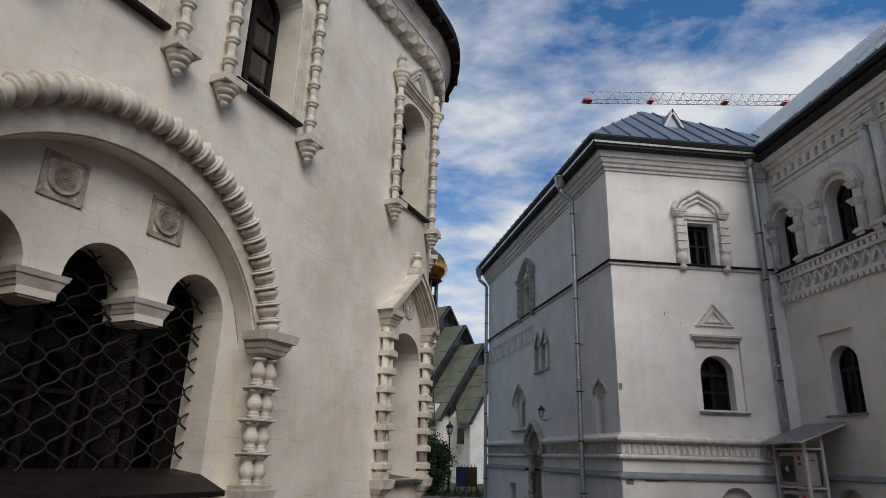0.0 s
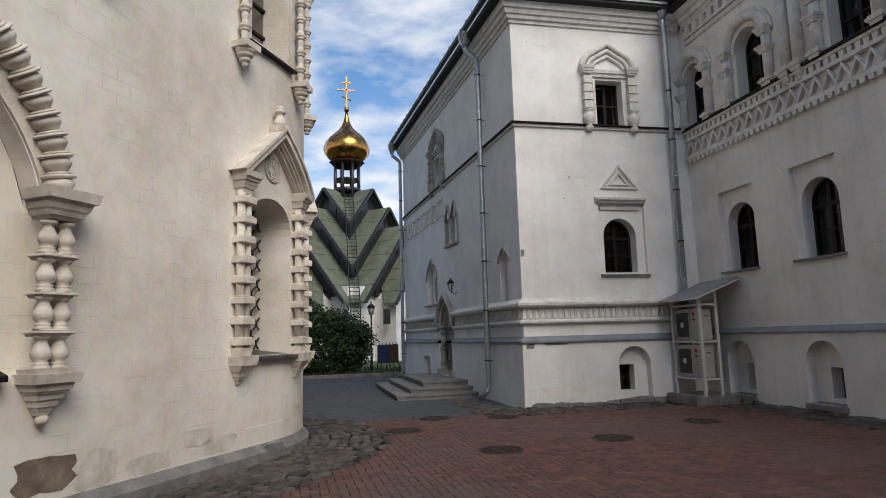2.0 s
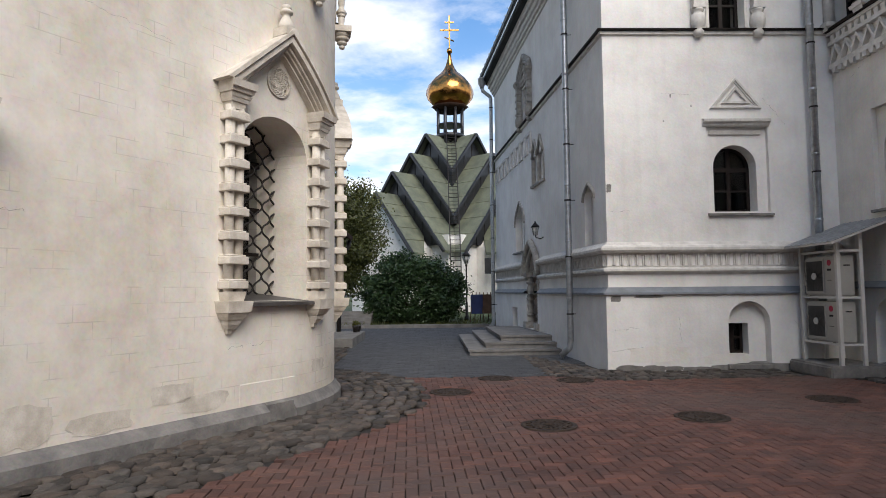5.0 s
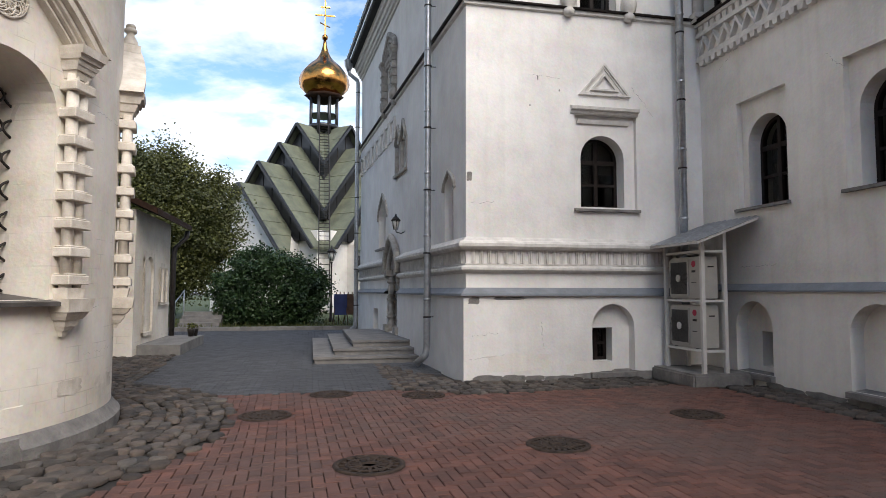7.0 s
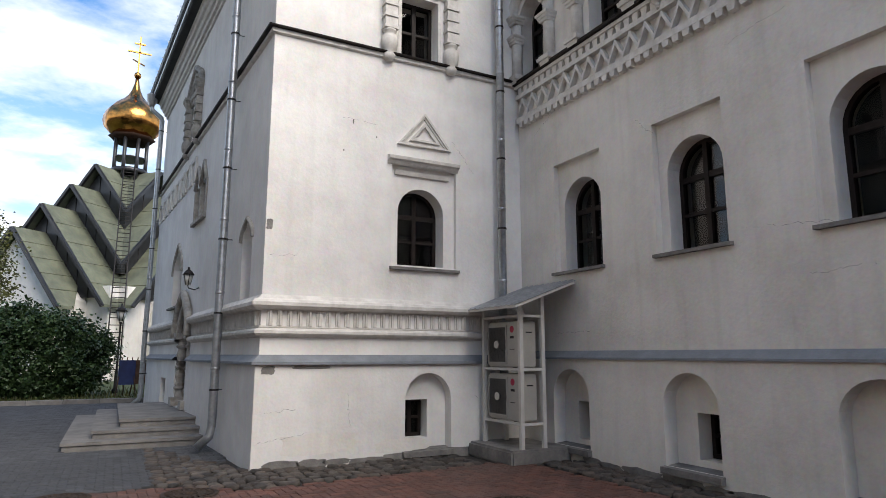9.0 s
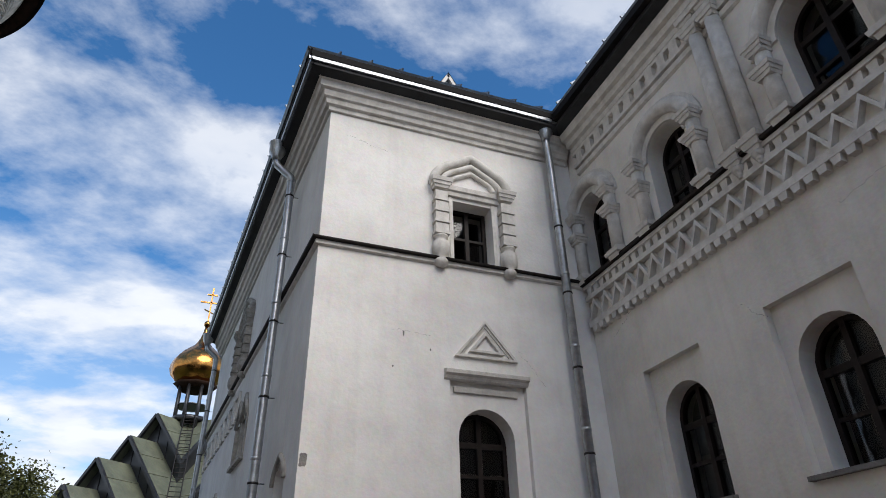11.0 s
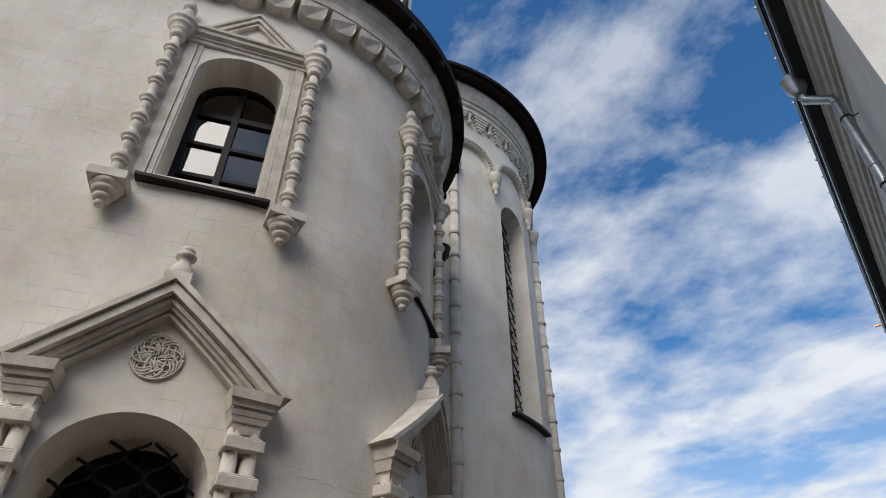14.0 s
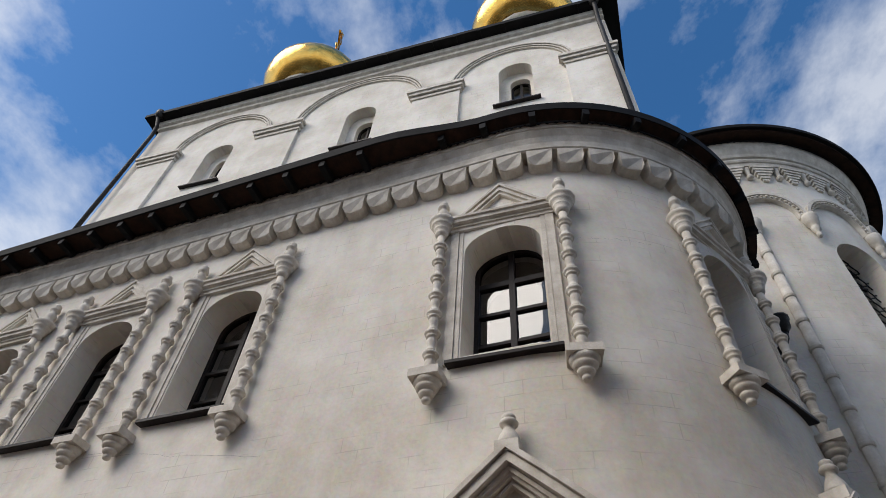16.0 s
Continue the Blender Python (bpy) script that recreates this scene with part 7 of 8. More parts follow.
    for x, z, w, h in ((0, 0, 0.11, 0.36), (-0.16, 0.08, 0.07, 0.3), (0.16, 0.08, 0.07, 0.3), (-0.09, 0.38, 0.05, 0.08), (0.09, 0.38, 0.05, 0.08), (-0.12, -0.32, 0.05, 0.1), (0.12, -0.32, 0.05, 0.1)):
        box(bm, (x - w, -0.06, z - h), (x + w, 0.04, z + h), m)
    part("relief", bm, RELIEF, g, "carved stone coat on the gable")
    bm = bmesh.new()
    lathe(bm, [(1.1, -0.1), (1.12, 0.05), (1.0, 0.12), (0.2, 0.16)], m @ Matrix.Translation((1.15, 0, -0.5)) @ Matrix.Rotation(radians(90), 4, "X"), 28)
    part("round_shutter", bm, BLACK_GLAZE, g, "round dark shutter")
    # ladder in the valley
    lad = part("roof_ladder", bmesh.new(), IRON, g, "iron ladder up the roof valley")
    for x in (-0.32, 0.32):
        bm = bmesh.new()
        sweep(bm, [(x, y, z) for y, z in VALLEY], 0.035, 5, Vector((1, 0, 0)))
        part("stile", bm, IRON, lad)
    bm = bmesh.new()
    path = VALLEY
    for (y0, z0), (y1, z1) in zip(path, path[1:]):
        n = int(math.hypot(y1 - y0, z1 - z0) / 0.33)
        for k in range(n):
            t = k / n
            sweep(bm, [(-0.32, y0 + (y1 - y0) * t, z0 + (z1 - z0) * t), (0.32, y0 + (y1 - y0) * t, z0 + (z1 - z0) * t)], 0.022, 4, Vector((0, 1, 0)))
    tagged(part("rungs", bm, IRON, lad), kind="stuff")
    # lantern and dome
    for k in range(8):
        a = 2 * math.pi * (k + 0.5) / 8
        bm = bmesh.new()
        lathe(bm, [(0.12, 12.6), (0.11, 15.6)], Matrix.Translation((1.0 * math.cos(a), 1.0 * math.sin(a), 0)), 8)
        part("lantern_post", bm, BLACK_GLAZE, g)
    bm = bmesh.new()
    lathe(bm, [(1.2, 13.2), (1.2, 13.45), (1.1, 13.5)], None, 8)
    lathe(bm, [(1.05, 14.2), (1.06, 14.28)], None, 8)
    part("lantern_floor", bm, BLACK_GLAZE, g)
    bm = bmesh.new()
    lathe(bm, [(1.05, 15.35), (1.25, 15.55), (1.45, 15.7), (0.3, 15.85)], None, 8)
    part("lantern_cap", bm, ROOF_WOOD, g)
    onion("gilded_dome", cx, cy, 15.75, 1.85, "gilded onion dome with a tall cross above the lantern", 0.0, 2.7, GOLD_OLD, 10)


def leaves(bm, centre, size, clumps, per, leaf, seed, flat=0.85, hollow=0.55):
    """A crown of leaf-shaped faces in clumps that fill an uneven ellipsoid."""
    rng = random.Random(seed)
    cx, cy, cz = centre
    for c in range(clumps):
        while True:
            p = Vector((rng.uniform(-1, 1), rng.uniform(-1, 1), rng.uniform(-1, 1)))
            if hollow < p.length < 1:
                break
        p *= 1 + 0.18 * noise.noise(p * 2.2 + Vector((seed, 0, 0)))
        p = Vector((cx + p.x * size[0], cy + p.y * size[1], cz + p.z * size[2]))
        rad = rng.uniform(0.35, 0.6) * min(size) * 0.42
        for k in range(per):
            q = p + Vector((rng.gauss(0, 1), rng.gauss(0, 1), rng.gauss(0, flat))) * rad * 0.55
            if q.z < 0.02:
                continue
            s = leaf * rng.uniform(0.7, 1.3)
            d = Vector((rng.uniform(-1, 1), rng.uniform(-1, 1), rng.uniform(-0.9, 0.3))).normalized()
            e = d.cross(Vector((rng.uniform(-1, 1), rng.uniform(-1, 1), rng.uniform(-1, 1)))).normalized()
            n = d.cross(e)
            v = [bm.verts.new(x) for x in (q, q + d * s * 0.5 + e * s * 0.32 + n * s * 0.08, q + d * s, q + d * s * 0.5 - e * s * 0.32 + n * s * 0.08)]
            bm.faces.new(v)


def plant(name, x, y, label, category, trunk, crown, mat, leaf, seed):
    t = empty(name, pose(x, y, 0), label, category)
    rng = random.Random(seed + 5)
    bm = bmesh.new()
    h, r, limbs = trunk
    sweep(bm, [(0, 0, -0.05), (0.05, 0.02, h * 0.4), (-0.05, 0.0, h)], [r, r * 0.75, r * 0.5], 8, Vector((0, 1, 0)))
    for k in range(limbs):
        a = 2 * math.pi * k / limbs + rng.uniform(-0.3, 0.3)
        z = h * rng.uniform(0.35, 0.95)
        L = rng.uniform(0.5, 0.9) * min(crown[1][0], crown[1][1])
        e = Vector((math.cos(a), math.sin(a), 0))
        sweep(bm, [Vector((0, 0, z)), e * L * 0.5 + Vector((0, 0, z + L * 0.35)), e * L + Vector((0, 0, z + L * 0.9))], [r * 0.42, r * 0.28, r * 0.1], 6, Vector((-e.y, e.x, 0)))
    part("trunk", bm, BARK, t)
    bm = bmesh.new()
    leaves(bm, *crown, leaf, seed)
    me = bpy.data.meshes.new("crown")
    bm.to_mesh(me)
    bm.free()
    me.materials.append(mat)
    ob = new("crown", me)
    ob.parent = t
    return t


def garden():
    bm = bmesh.new()
    # lawn behind the kerb, rising gently
    vs = [bm.verts.new(p) for p in ((-60, 28.7, 0.10), (6.6, 28.7, 0.10), (40, 34, 0.10), (60, 140, 0.4), (-60, 140, 0.4))]
    bm.faces.new(vs)
    setting("ground_lawn", bm, GRASS, "shaded lawn behind the lane", "lawn")
    k = tagged(empty("kerb", pose(0, 28.6, 0), "pale granite kerb along the lawn", "kerb"), kind="structure")
    me = None
    for i in range(11):
        if me is None:
            bm = bmesh.new()
            box(bm, (0.005, -0.09, -0.05), (0.995, 0.09, 0.14))
            bmesh.ops.bevel(bm, geom=bm.edges[:], offset=0.012, segments=1, affect="EDGES")
            me = bpy.data.meshes.new("kerb_stone")
            bm.to_mesh(me)
            bm.free()
            me.materials.append(STEP)
        ob = new("kerb_stone", me)
        ob.parent = k
        ob.location = (-4.2 + i, 0, 0)
    plant("garden_tree", -3.6, 37, "broad leafy tree with yellowing green leaves", "tree", (3.6, 0.22, 9), ((0, 0, 4.6), (4.3, 3.5, 3.8), 620, 190), LEAF_TREE, 0.15, 11)
    plant("garden_tree", -9.5, 33, "broad leafy tree with yellowing green leaves", "tree", (3.4, 0.2, 8), ((0, 0, 4.4), (4.0, 3.4, 3.8), 380, 150), LEAF_TREE, 0.16, 17)
    plant("lilac_bush", 2.7, 30.9, "dense dark-green lilac bush beside the lane", "bush", (1.4, 0.1, 9), ((0, 0, 1.45), (2.25, 1.6, 1.75), 300, 130), LEAF_BUSH, 0.13, 23)
    plant("lilac_bush", -1.9, 31.5, "low bright-green garden shrub", "bush", (0.5, 0.05, 5), ((0, 0, 0.5), (1.0, 0.8, 0.6), 50, 40), LEAF_BUSH, 0.13, 29)
    bm = bmesh.new()
    rng = random.Random(4)
    for i in range(2600):
        x, y = rng.uniform(-3, 8.5), 28.75 + abs(rng.gauss(0, 3.5))
        a, h = rng.uniform(0, 6.28), rng.uniform(0.06, 0.2)
        e = Vector((math.cos(a), math.sin(a), 0)) * 0.02
        b = Vector((x, y, 0.10))
        bm.faces.new([bm.verts.new(p) for p in (b - e, b + e, b + Vector((rng.uniform(-0.06, 0.06), rng.uniform(-0.06, 0.06), h)))])
    tagged(finish(bm, "grass", LEAF_TREE, merge=False), "uncut grass blades along the lawn's edge", "grass", "", "stuff")
    # garden steps with a rail
    s = empty("garden_steps", pose(0.2, 29.0, 0), "grey stone steps rising into the garden", "steps")
    for i in range(5):
        bm = bmesh.new()
        box(bm, (-0.75, i * 0.36, -0.02), (0.75, i * 0.36 + 0.4, 0.13 * (i + 1)))
        part("step", bm, STEP, s)
    for y in (0.0, 1.7):
        bm = bmesh.new()
        sweep(bm, [(-0.8, y, 0), (-0.8, y, 1.0 + y * 0.3)], 0.025, 6, Vector((0, 1, 0)))
        part("rail_post", bm, ZINC, s)
    bm = bmesh.new()
    sweep(bm, [(-0.8, -0.1, 1.0), (-0.8, 1.8, 1.5)], 0.025, 6, Vector((1, 0, 0)))
    part("handrail", bm, ZINC, s)
    # lamp post
    l = empty("street_lamp", pose(5.25, 32.6, 0.1), "black lamp post with a glazed lantern", "street lamp")
    bm = bmesh.new()
    lathe(bm, [(0.12, 0), (0.12, 0.12), (0.07, 0.2), (0.06, 0.8), (0.04, 0.9), (0.035, 2.6), (0.06, 2.65), (0.05, 2.7)], None, 10)
    part("post", bm, IRON, l)
    bm = bmesh.new()
    lathe(bm, [(0.09, 2.72), (0.19, 3.1)], None, 6)
    part("glass", bm, LAMP_GLASS, l)
    bm = bmesh.new()
    lathe(bm, [(0.23, 3.1), (0.12, 3.24), (0.04, 3.3), (0.03, 3.42)], None, 6)
    for k in range(6):
        a = 2 * math.pi * k / 6
        sweep(bm, [(0.092 * math.cos(a), 0.092 * math.sin(a), 2.72), (0.193 * math.cos(a), 0.193 * math.sin(a), 3.11)], 0.014, 4, Vector((0, 0, 1)))
    part("cap", bm, IRON, l)
    # easel signs
    for x, y, mat, nm, ang in ((5.55, 30.3, BLUE, "dark blue notice board on a wooden easel", 8), (6.05, 30.5, BROWN, "brown notice board on a wooden easel", -14)):
        e = empty("easel_sign", pose(x, y, 0.1, 0, 0, ang), nm, "sign", "easel signs")
        for q in ((-0.28, -0.1, -0.22), (0.28, -0.1, 0.22), (0.0, 0.45, 0.0)):
            bm = bmesh.new()
            sweep(bm, [(q[0] * 1.15, q[1] - 0.05, 0), (q[2] * 0.7, 0, 1.35)], 0.022, 5, Vector((0, 1, 0)))
            part("leg", bm, BROWN, e)
        bm = bmesh.new()
        box(bm, (-0.27, -0.09, 0.4), (0.27, -0.05, 1.25))
        part("board", bm, mat, e)


def annex():
    a = empty("annex", pose(0.45, 22.9, 0), "low white annex with dark eaves beside the apse", "outbuilding")
    bm = bmesh.new()
    box(bm, (-5.0, -3.6, -0.05), (0.0, 0.0, 3.35))
    part("wall", bm, LIME, a)
    bm = bmesh.new()
    v = [bm.verts.new(p) for p in ((0.5, -3.8, 3.22), (0.5, 0.35, 3.22), (-2.5, 0.35, 4.6), (-2.5, -3.8, 4.6), (-5.5, 0.35, 3.22), (-5.5, -3.8, 3.22))]
    w = [bm.verts.new(q.co + Vector((0, 0, 0.14))) for q in v]
    for f in ((0, 1, 2, 3), (3, 2, 4, 5)):
        bm.faces.new([v[i] for i in f])
        bm.faces.new([w[i] for i in f])
    for i, j in ((0, 1), (1, 2), (2, 4), (4, 5), (5, 3), (3, 0)):
        bm.faces.new((v[i], v[j], w[j], w[i]))
    part("roof", bm, ROOF_WOOD, a)
    E2 = Line(0, -3.6, 0, 1)
    for c, w2, zb, zs in ((1.1, 0.75, 0.5, 1.95), (2.45, 0.22, 1.2, 2.0), (2.95, 0.22, 1.2, 2.0)):
        bm = bmesh.new()
        sheet(bm, E2, c - w2 / 2 - 0.09, c + w2 / 2 + 0.09, zb - 0.08, zs + w2 / 2 + 0.1, [arch(c, w2, zb, zs, None, 0.06)], d=0.07)
        moulding(bm, E2, c - w2 / 2 - 0.09, c + w2 / 2 + 0.09, [(0.07, zb - 0.08), (0.0, zb - 0.1)])
        part("niche_frame", bm, LIMESTONE, a)
    bm = bmesh.new()
    sweep(bm, [(0.12, -0.12, 0.0), (0.12, -0.12, 2.5), (0.14, -0.05, 2.7), (0.4, 0.1, 3.0), (0.42, 0.12, 3.2)], 0.07, 8, Vector((0.5, 0.5, 0)))
    part("downpipe", bm, IRON, a)
    p = empty("annex_platform", pose(0.9, 21.3, 0), "low concrete platform before the annex", "platform")
    bm = bmesh.new()
    box(bm, (-0.44, -1.65, -0.03), (0.5, 1.65, 0.24))
    part("slab", bm, STEP, p)
    first = None
    for x, y in ((1.15, 22.4), (1.2, 22.65)):
        if first is None:
            f = empty("flower_pot", pose(x, y, 0.24), "small black pot of yellow flowers", "flower pot", "pots on the platform")
            bm = bmesh.new()
            lathe(bm, [(0.07, 0.0), (0.1, 0.16), (0.11, 0.2)], None, 10)
            part("pot", bm, IRON, f)
            bm = bmesh.new()
            leaves(bm, (0, 0, 0.28), (0.1, 0.1, 0.09), 8, 14, 0.05, 3, hollow=0.1)
            part("flowers", bm, LEAF_TREE, f)
            first = f
        else:
            copy_thing(first, pose(x, y, 0.24))


def crane():
    a, b = Vector(CRANE[0]), Vector(CRANE[1])
    g = empty("tower_crane_jib", Matrix.Translation(a), "white lattice crane jib with red joints, far behind the roofs", "crane")
    d = (b - a)
    L = d.length
    e = d.normalized()
    side = Vector((-e.y, e.x, 0)).normalized()
    H, W = 2.5, 0.9
    n = 22
    bm = bmesh.new()
    for o in (side * W, side * -W, Vector((0, 0, H))):
        sweep(bm, [o, e * L + o], 0.13, 4, side)
    for i in range(n):
        p, q, m = e * (L * i / n), e * (L * (i + 1) / n), e * (L * (i + 0.5) / n) + Vector((0, 0, H))
        for s in (W, -W):
            sweep(bm, [p + side * s, m], 0.07, 4, side)
            sweep(bm, [m, q + side * s], 0.07, 4, side)
        sweep(bm, [p + side * W, q - side * W], 0.06, 4, Vector((0, 0, 1)))
    part("lattice", bm, CRANE_WHITE, g)
    bm = bmesh.new()
    for q in ((-1, -1), (1, -1), (1, 1), (-1, 1)):
        sweep(bm, [e * L + Vector((q[0], q[1], 3.0)), Vector(((e * L).x + q[0], (e * L).y + q[1], -a.z))], 0.16, 4, Vector((0, 1, 0)))
    part("mast", bm, CRANE_WHITE, g)
    for f, w in ((0.0, 1.0), (0.28, 0.5), (0.62, 0.6), (0.9, 0.6)):
        bm = bmesh.new()
        c = e * (L * f)
        box(bm, (c.x - w, c.y - 0.9, c.z - 0.2), (c.x + w, c.y + 0.9, c.z + 0.35))
        part("joint", bm, CRANE_RED, g)


CRANE = [(46.0, 120.0, 79.6), (100.0, 120.0, 84.2)]
stepped_church()
garden()
annex()
crane()


# ---- paving ----
MANHOLES = [(3.83, 12.0), (4.87, 9.6), (6.76, 9.95), (9.02, 11.03), (4.67, 13.42), (5.97, 13.08)]


def manhole(x, y, kind):
    m = empty("manhole_cover", pose(x, y, 0.0, 0, 0, 20 * kind), "rusty round cast-iron " + ("drain grate" if kind == 1 else "manhole cover") + " set in the paving", "manhole cover", "yard manhole covers")
    R = 0.27
    bm = bmesh.new()
    lathe(bm, [(R + 0.045, -0.03), (R + 0.045, 0.006), (R, 0.008), (R, -0.02)], None, 32)
    part("frame", bm, RUST, m)
    bm = bmesh.new()
    lathe(bm, [(R + 0.16, -0.03), (R + 0.16, -0.008), (R + 0.046, -0.008), (R + 0.046, -0.03)], None, 32)
    part("bedding", bm, BRICK_ONE, m, "cut bricks round the iron frame")
    bm = bmesh.new()
    lathe(bm, [(R - 0.006, -0.03), (R - 0.006, -0.012)], None, 32)
    part("plate", bm, IRON if kind == 1 else RUST, m)
    n = 16 if kind == 1 else 24
    for k in range(n):
        a = 2 * math.pi * k / n
        bm = bmesh.new()
        mm = pose(0, 0, 0, 0, 0, math.degrees(a))
        box(bm, (0.09, -0.014, -0.012), (R - 0.01, 0.014, 0.006), mm)
        part("rib", bm, RUST, m)
    for r in ((0.08, 0.19) if kind == 1 else (0.06, 0.17)):
        bm = bmesh.new()
        lathe(bm, [(r + 0.018, -0.012), (r + 0.018, 0.007), (r - 0.012, 0.007), (r - 0.012, -0.012)], None, 28)
        part("ring", bm, RUST, m)


for i, (x, y) in enumerate(MANHOLES):
    manhole(x, y, i)


def church_d(x, y):
    """Distance of a ground point from the cathedral wall."""
    dx, dy = x - CHURCH.c[0], y - CHURCH.c[1]
    u = (x - 1.784) * CHURCH.t[0] + (y - 10.281) * CHURCH.t[1]
    if u <= CHURCH.start:
        return (x - 1.784) * CHURCH.t[1] - (y - 10.281) * CHURCH.t[0]
    return math.hypot(dx, dy) - CHURCH.r


def wing_edge(x):
    """Northern edge of the brick field along the wing's cobbles."""
    if x < 5.75:
        return 13.62
    if x < 6.6:
        return 13.62 - (x - 5.75) * 0.75
    return 12.98 + (x - 6.6) * 0.08


def in_brick(x, y):
    return church_d(x, y) > 1.38 and -9.6 < y < wing_edge(x) and x < min(10.78, 10.75 + (y - 9) * -0.03) and all(math.hypot(x - a, y - b) > 0.36 for a, b in MANHOLES)


def piece_mesh(name, w, l, h, mat, bevel=0.006):
    bm = bmesh.new()
    b = bevel
    base = [bm.verts.new(p) for p in ((-w, -l, -h), (w, -l, -h), (w, l, -h), (-w, l, -h))]
    mid = [bm.verts.new(p) for p in ((-w, -l, -b), (w, -l, -b), (w, l, -b), (-w, l, -b))]
    top = [bm.verts.new(p) for p in ((-w + b, -l + b, 0), (w - b, -l + b, 0), (w - b, l - b, 0), (-w + b, l - b, 0))]
    for lo, hi in ((base, mid), (mid, top)):
        for i in range(4):
            bm.faces.new((lo[i], lo[(i + 1) % 4], hi[(i + 1) % 4], hi[i]))
    bm.faces.new(top)
    me = bpy.data.meshes.new(name)
    bm.to_mesh(me)
    bm.free()
    me.materials.append(mat)
    return me


def lay(name, rows, me, holder, loose_name, loose_mat, near):
    """Pieces: those in the near stretch are objects on one mesh; the rest is one joined part."""
    vco = np.array([v.co[:] for v in me.vertices])
    faces = [list(p.vertices) for p in me.polygons]
    verts, polys, count = [], [], 0
    for m in rows:
        p = m.translation
        if near(p.x, p.y) and count < 300:
            ob = new(name, me)
            ob.matrix_world = m
            ob.parent = holder
            count += 1
            continue
        base = len(verts)
        mm = np.array(m)
        pts = vco @ mm[:3, :3].T + mm[:3, 3]
        verts.extend(map(tuple, pts))
        polys.extend([[i + base for i in f] for f in faces])
    rest = bpy.data.meshes.new(loose_name)
    rest.from_pydata(verts, [], polys)
    rest.materials.append(loose_mat)
    ob = new(loose_name, rest)
    ob.parent = holder
    ob["kind"] = "stuff"


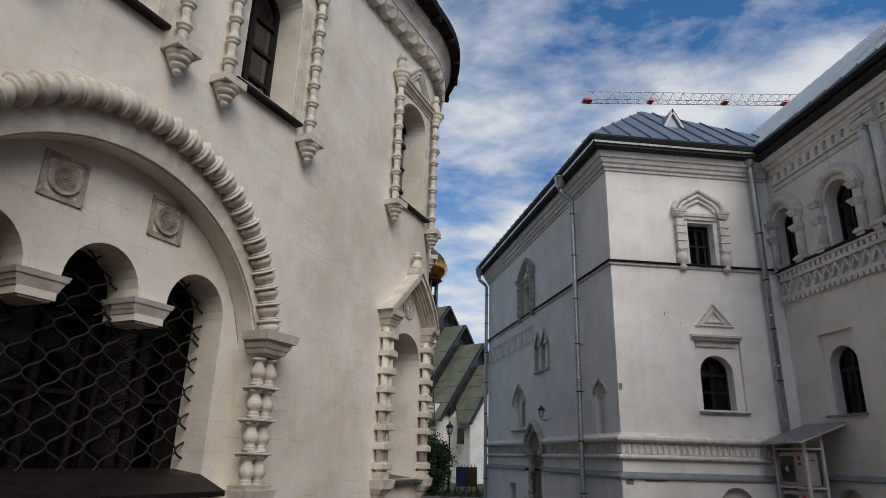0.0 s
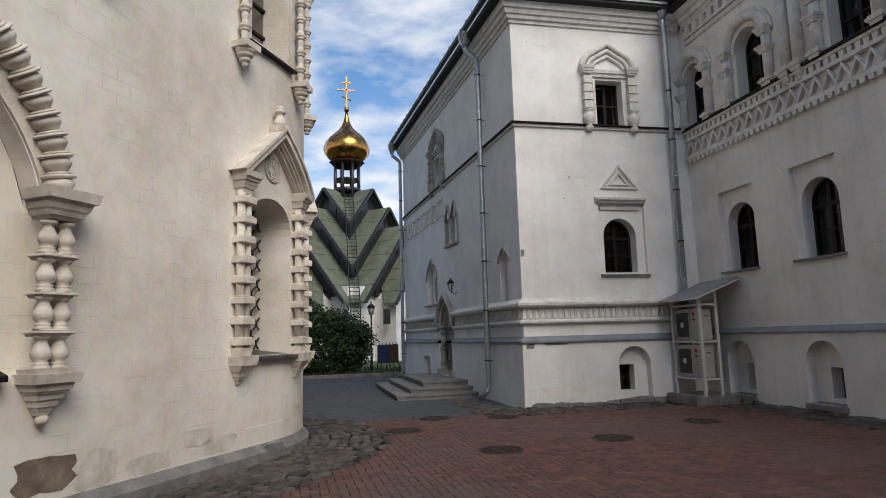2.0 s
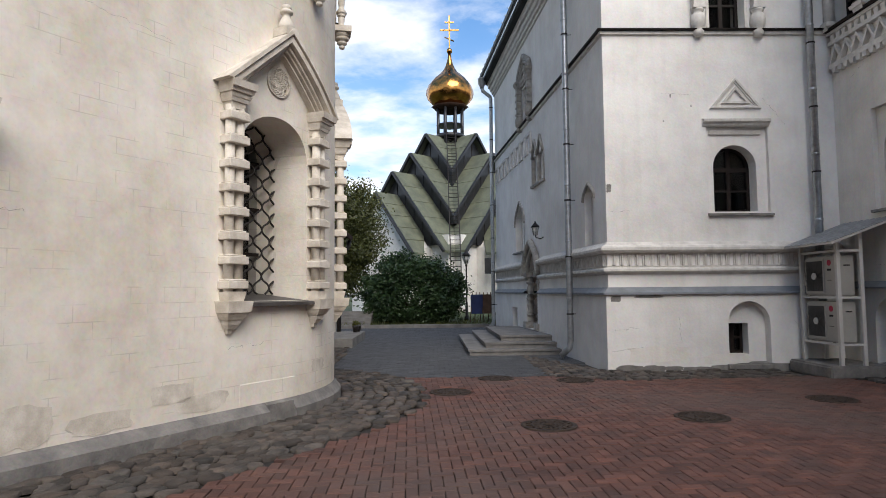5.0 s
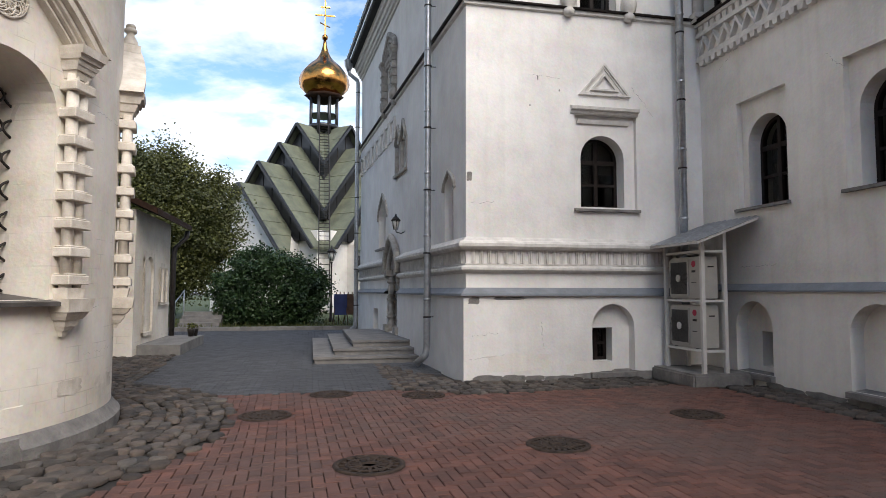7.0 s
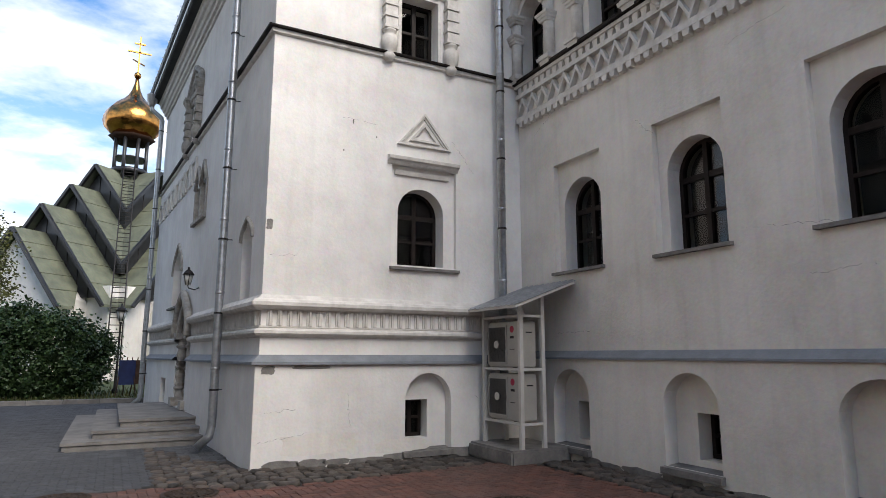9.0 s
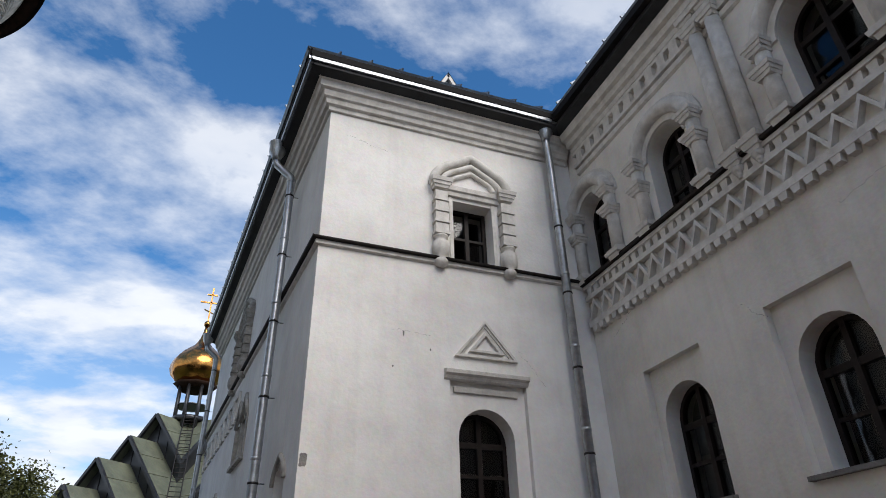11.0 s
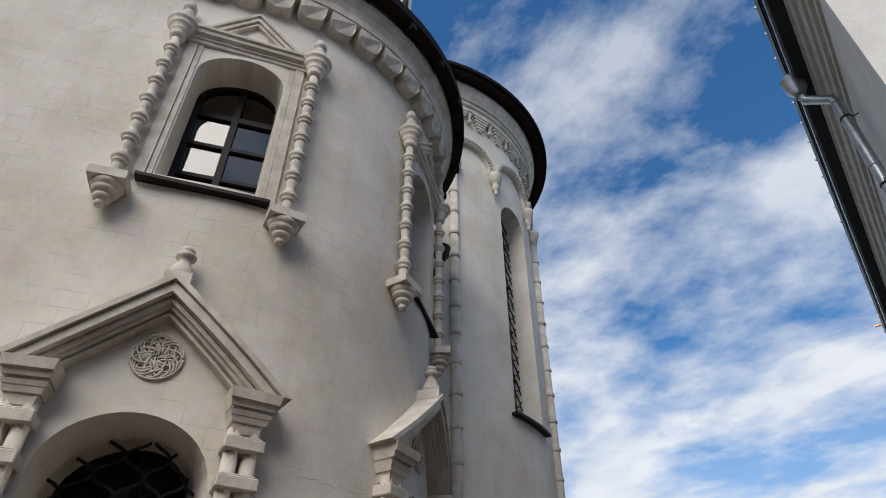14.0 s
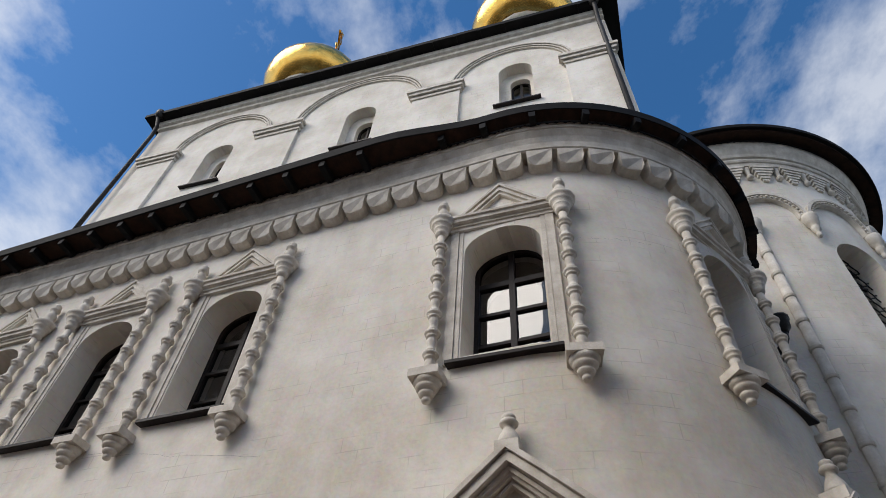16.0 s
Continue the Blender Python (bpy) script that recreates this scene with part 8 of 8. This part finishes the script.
def paving():
    rng = random.Random(9)
    road = tagged(new("pavement_brick"), "red-brown paving bricks laid in herringbone", "paving", "", "structure")
    a = 0.1
    ang = math.radians(2)
    ca, sa = math.cos(ang), math.sin(ang)
    rows = []
    for i in range(-105, 125):
        for j in range(-100, 150):
            k = (i - j) % 4
            if k == 0:
                x, y, r = i * a + a, j * a + a / 2, 90
            elif k == 3:
                x, y, r = i * a + a / 2, j * a + a, 0
            else:
                continue
            x, y = ca * x - sa * y + 0.2, sa * x + ca * y
            if in_brick(x, y):
                rows.append(pose(x, y, 0.0 + rng.uniform(-0.003, 0.003), rng.uniform(-0.7, 0.7), rng.uniform(-0.7, 0.7), r + 2 + rng.uniform(-0.8, 0.8)))
    lay("brick", rows, piece_mesh("brick", 0.047, 0.097, 0.04, BRICK_ONE), road, "bricks", BRICK, lambda x, y: 4.2 < x < 6.6 and 7.6 < y < 9.4)
    lane = tagged(new("pavement_lane"), "blue-grey concrete setts of the lane", "paving", "", "structure")
    rows = []
    for j in range(150):
        for i in range(-14, 42):
            x, y = i * 0.2 + (0.1 if j % 2 else 0), 13.5 + j * 0.101
            if y > 28.45 or church_d(x, y) < 1.42 or y < wing_edge(x) + 0.06 or x > 6.8 - max(0, (15.6 - y)) * 0.7:
                continue
            if x < 0.45 + 0.9 and 19.2 < y < 23.1:
                continue
            if x < 1.6 - (y - 15) * 0.05 and y < 23:
                continue
            if x > 4.4 and 17.2 < y < 22.8:
                continue
            if any(math.hypot(x - p, y - q) < 0.37 for p, q in MANHOLES):
                continue
            rows.append(pose(x, y, 0.0 + rng.uniform(-0.003, 0.003), rng.uniform(-0.7, 0.7), rng.uniform(-0.7, 0.7), 90 + rng.uniform(-0.8, 0.8)))
    lay("sett", rows, piece_mesh("sett", 0.046, 0.096, 0.04, SETT), lane, "setts", SETT, lambda x, y: 3.6 < x < 5.8 and 14.0 < y < 16.4)
    # field cobbles along the walls
    strip = tagged(new("pavement_cobbles"), "rounded field cobbles along the foot of the walls", "paving", "", "structure")
    rows = []

    def stone(x, y, yaw):
        w, l = rng.uniform(0.062, 0.092), rng.uniform(0.082, 0.118)
        rows.append(pose(x, y, rng.uniform(-0.012, 0.012), rng.uniform(-5, 5), rng.uniform(-5, 5), yaw + rng.uniform(-35, 35)) @ Matrix.Diagonal((w, l, rng.uniform(0.02, 0.03), 1)))

    u = -23.5
    while u < 6.4:
        d = 0.2
        while d < 1.36:
            p = CHURCH.pt(u + rng.uniform(-0.035, 0.035), 0, d + rng.uniform(-0.03, 0.03))
            if -9.6 < p.y < 15.5 and church_d(p.x, p.y) < 1.36:
                stone(p.x, p.y, math.degrees(math.atan2(CHURCH.base(u)[2][1], CHURCH.base(u)[2][0])) + 90)
            d += 0.165
        u += 0.135 if u < 0 else 0.11
    x = 5.7
    while x < 11.4:
        y = wing_edge(x) + 0.1
        while y < (14.15 if x > 6.85 else 14.15 + (6.85 - x) * 2.6):
            if not (x > 9.95 and y > 12.9) and not (x < 6.8 and y > 17.2):
                stone(x + rng.uniform(-0.03, 0.03), y + rng.uniform(-0.03, 0.03), 0)
            y += 0.165
        x += 0.15
    y = -9.5
    while y < 13.0:
        x = 10.84
        while x < 11.36:
            stone(x + rng.uniform(-0.03, 0.03), y + rng.uniform(-0.03, 0.03), 0)
            x += 0.165
        y += 0.15
    y = 13.7
    while y < 19.6:
        x = -0.2
        while x < 1.55 - (y - 15) * 0.05:
            if math.hypot(x + 2.9, y - 16.9) > 3.45 and church_d(x, y) > 0.2 and not church_d(x, y) < 1.36:
                stone(x + rng.uniform(-0.03, 0.03), y + rng.uniform(-0.03, 0.03), 0)
            x += 0.16
        y += 0.15
    bm = bmesh.new()
    n = 9
    rings = []
    for r, z in ((1.0, -0.9), (1.0, 0.1), (0.86, 0.66), (0.5, 0.86)):
        rings.append([bm.verts.new((r * (1 + 0.12 * math.sin(3 * k + 1)) * math.cos(2 * math.pi * k / n), r * (1 + 0.1 * math.cos(2 * k)) * math.sin(2 * math.pi * k / n), z)) for k in range(n)])
    for p, q in zip(rings, rings[1:]):
        for k in range(n):
            f = bm.faces.new((p[k], p[(k + 1) % n], q[(k + 1) % n], q[k]))
            f.smooth = True
    f = bm.faces.new(rings[-1])
    f.smooth = True
    me = bpy.data.meshes.new("cobble")
    bm.to_mesh(me)
    bm.free()
    me.materials.append(COBBLE_ONE)
    lay("cobble", rows, me, strip, "cobbles", COBBLE, lambda x, y: 8.6 < y < 11.2 and church_d(x, y) < 1.4)
    for p in strip.children:
        if p.name.startswith("cobbles"):
            for f in p.data.polygons:
                f.use_smooth = True


paving()
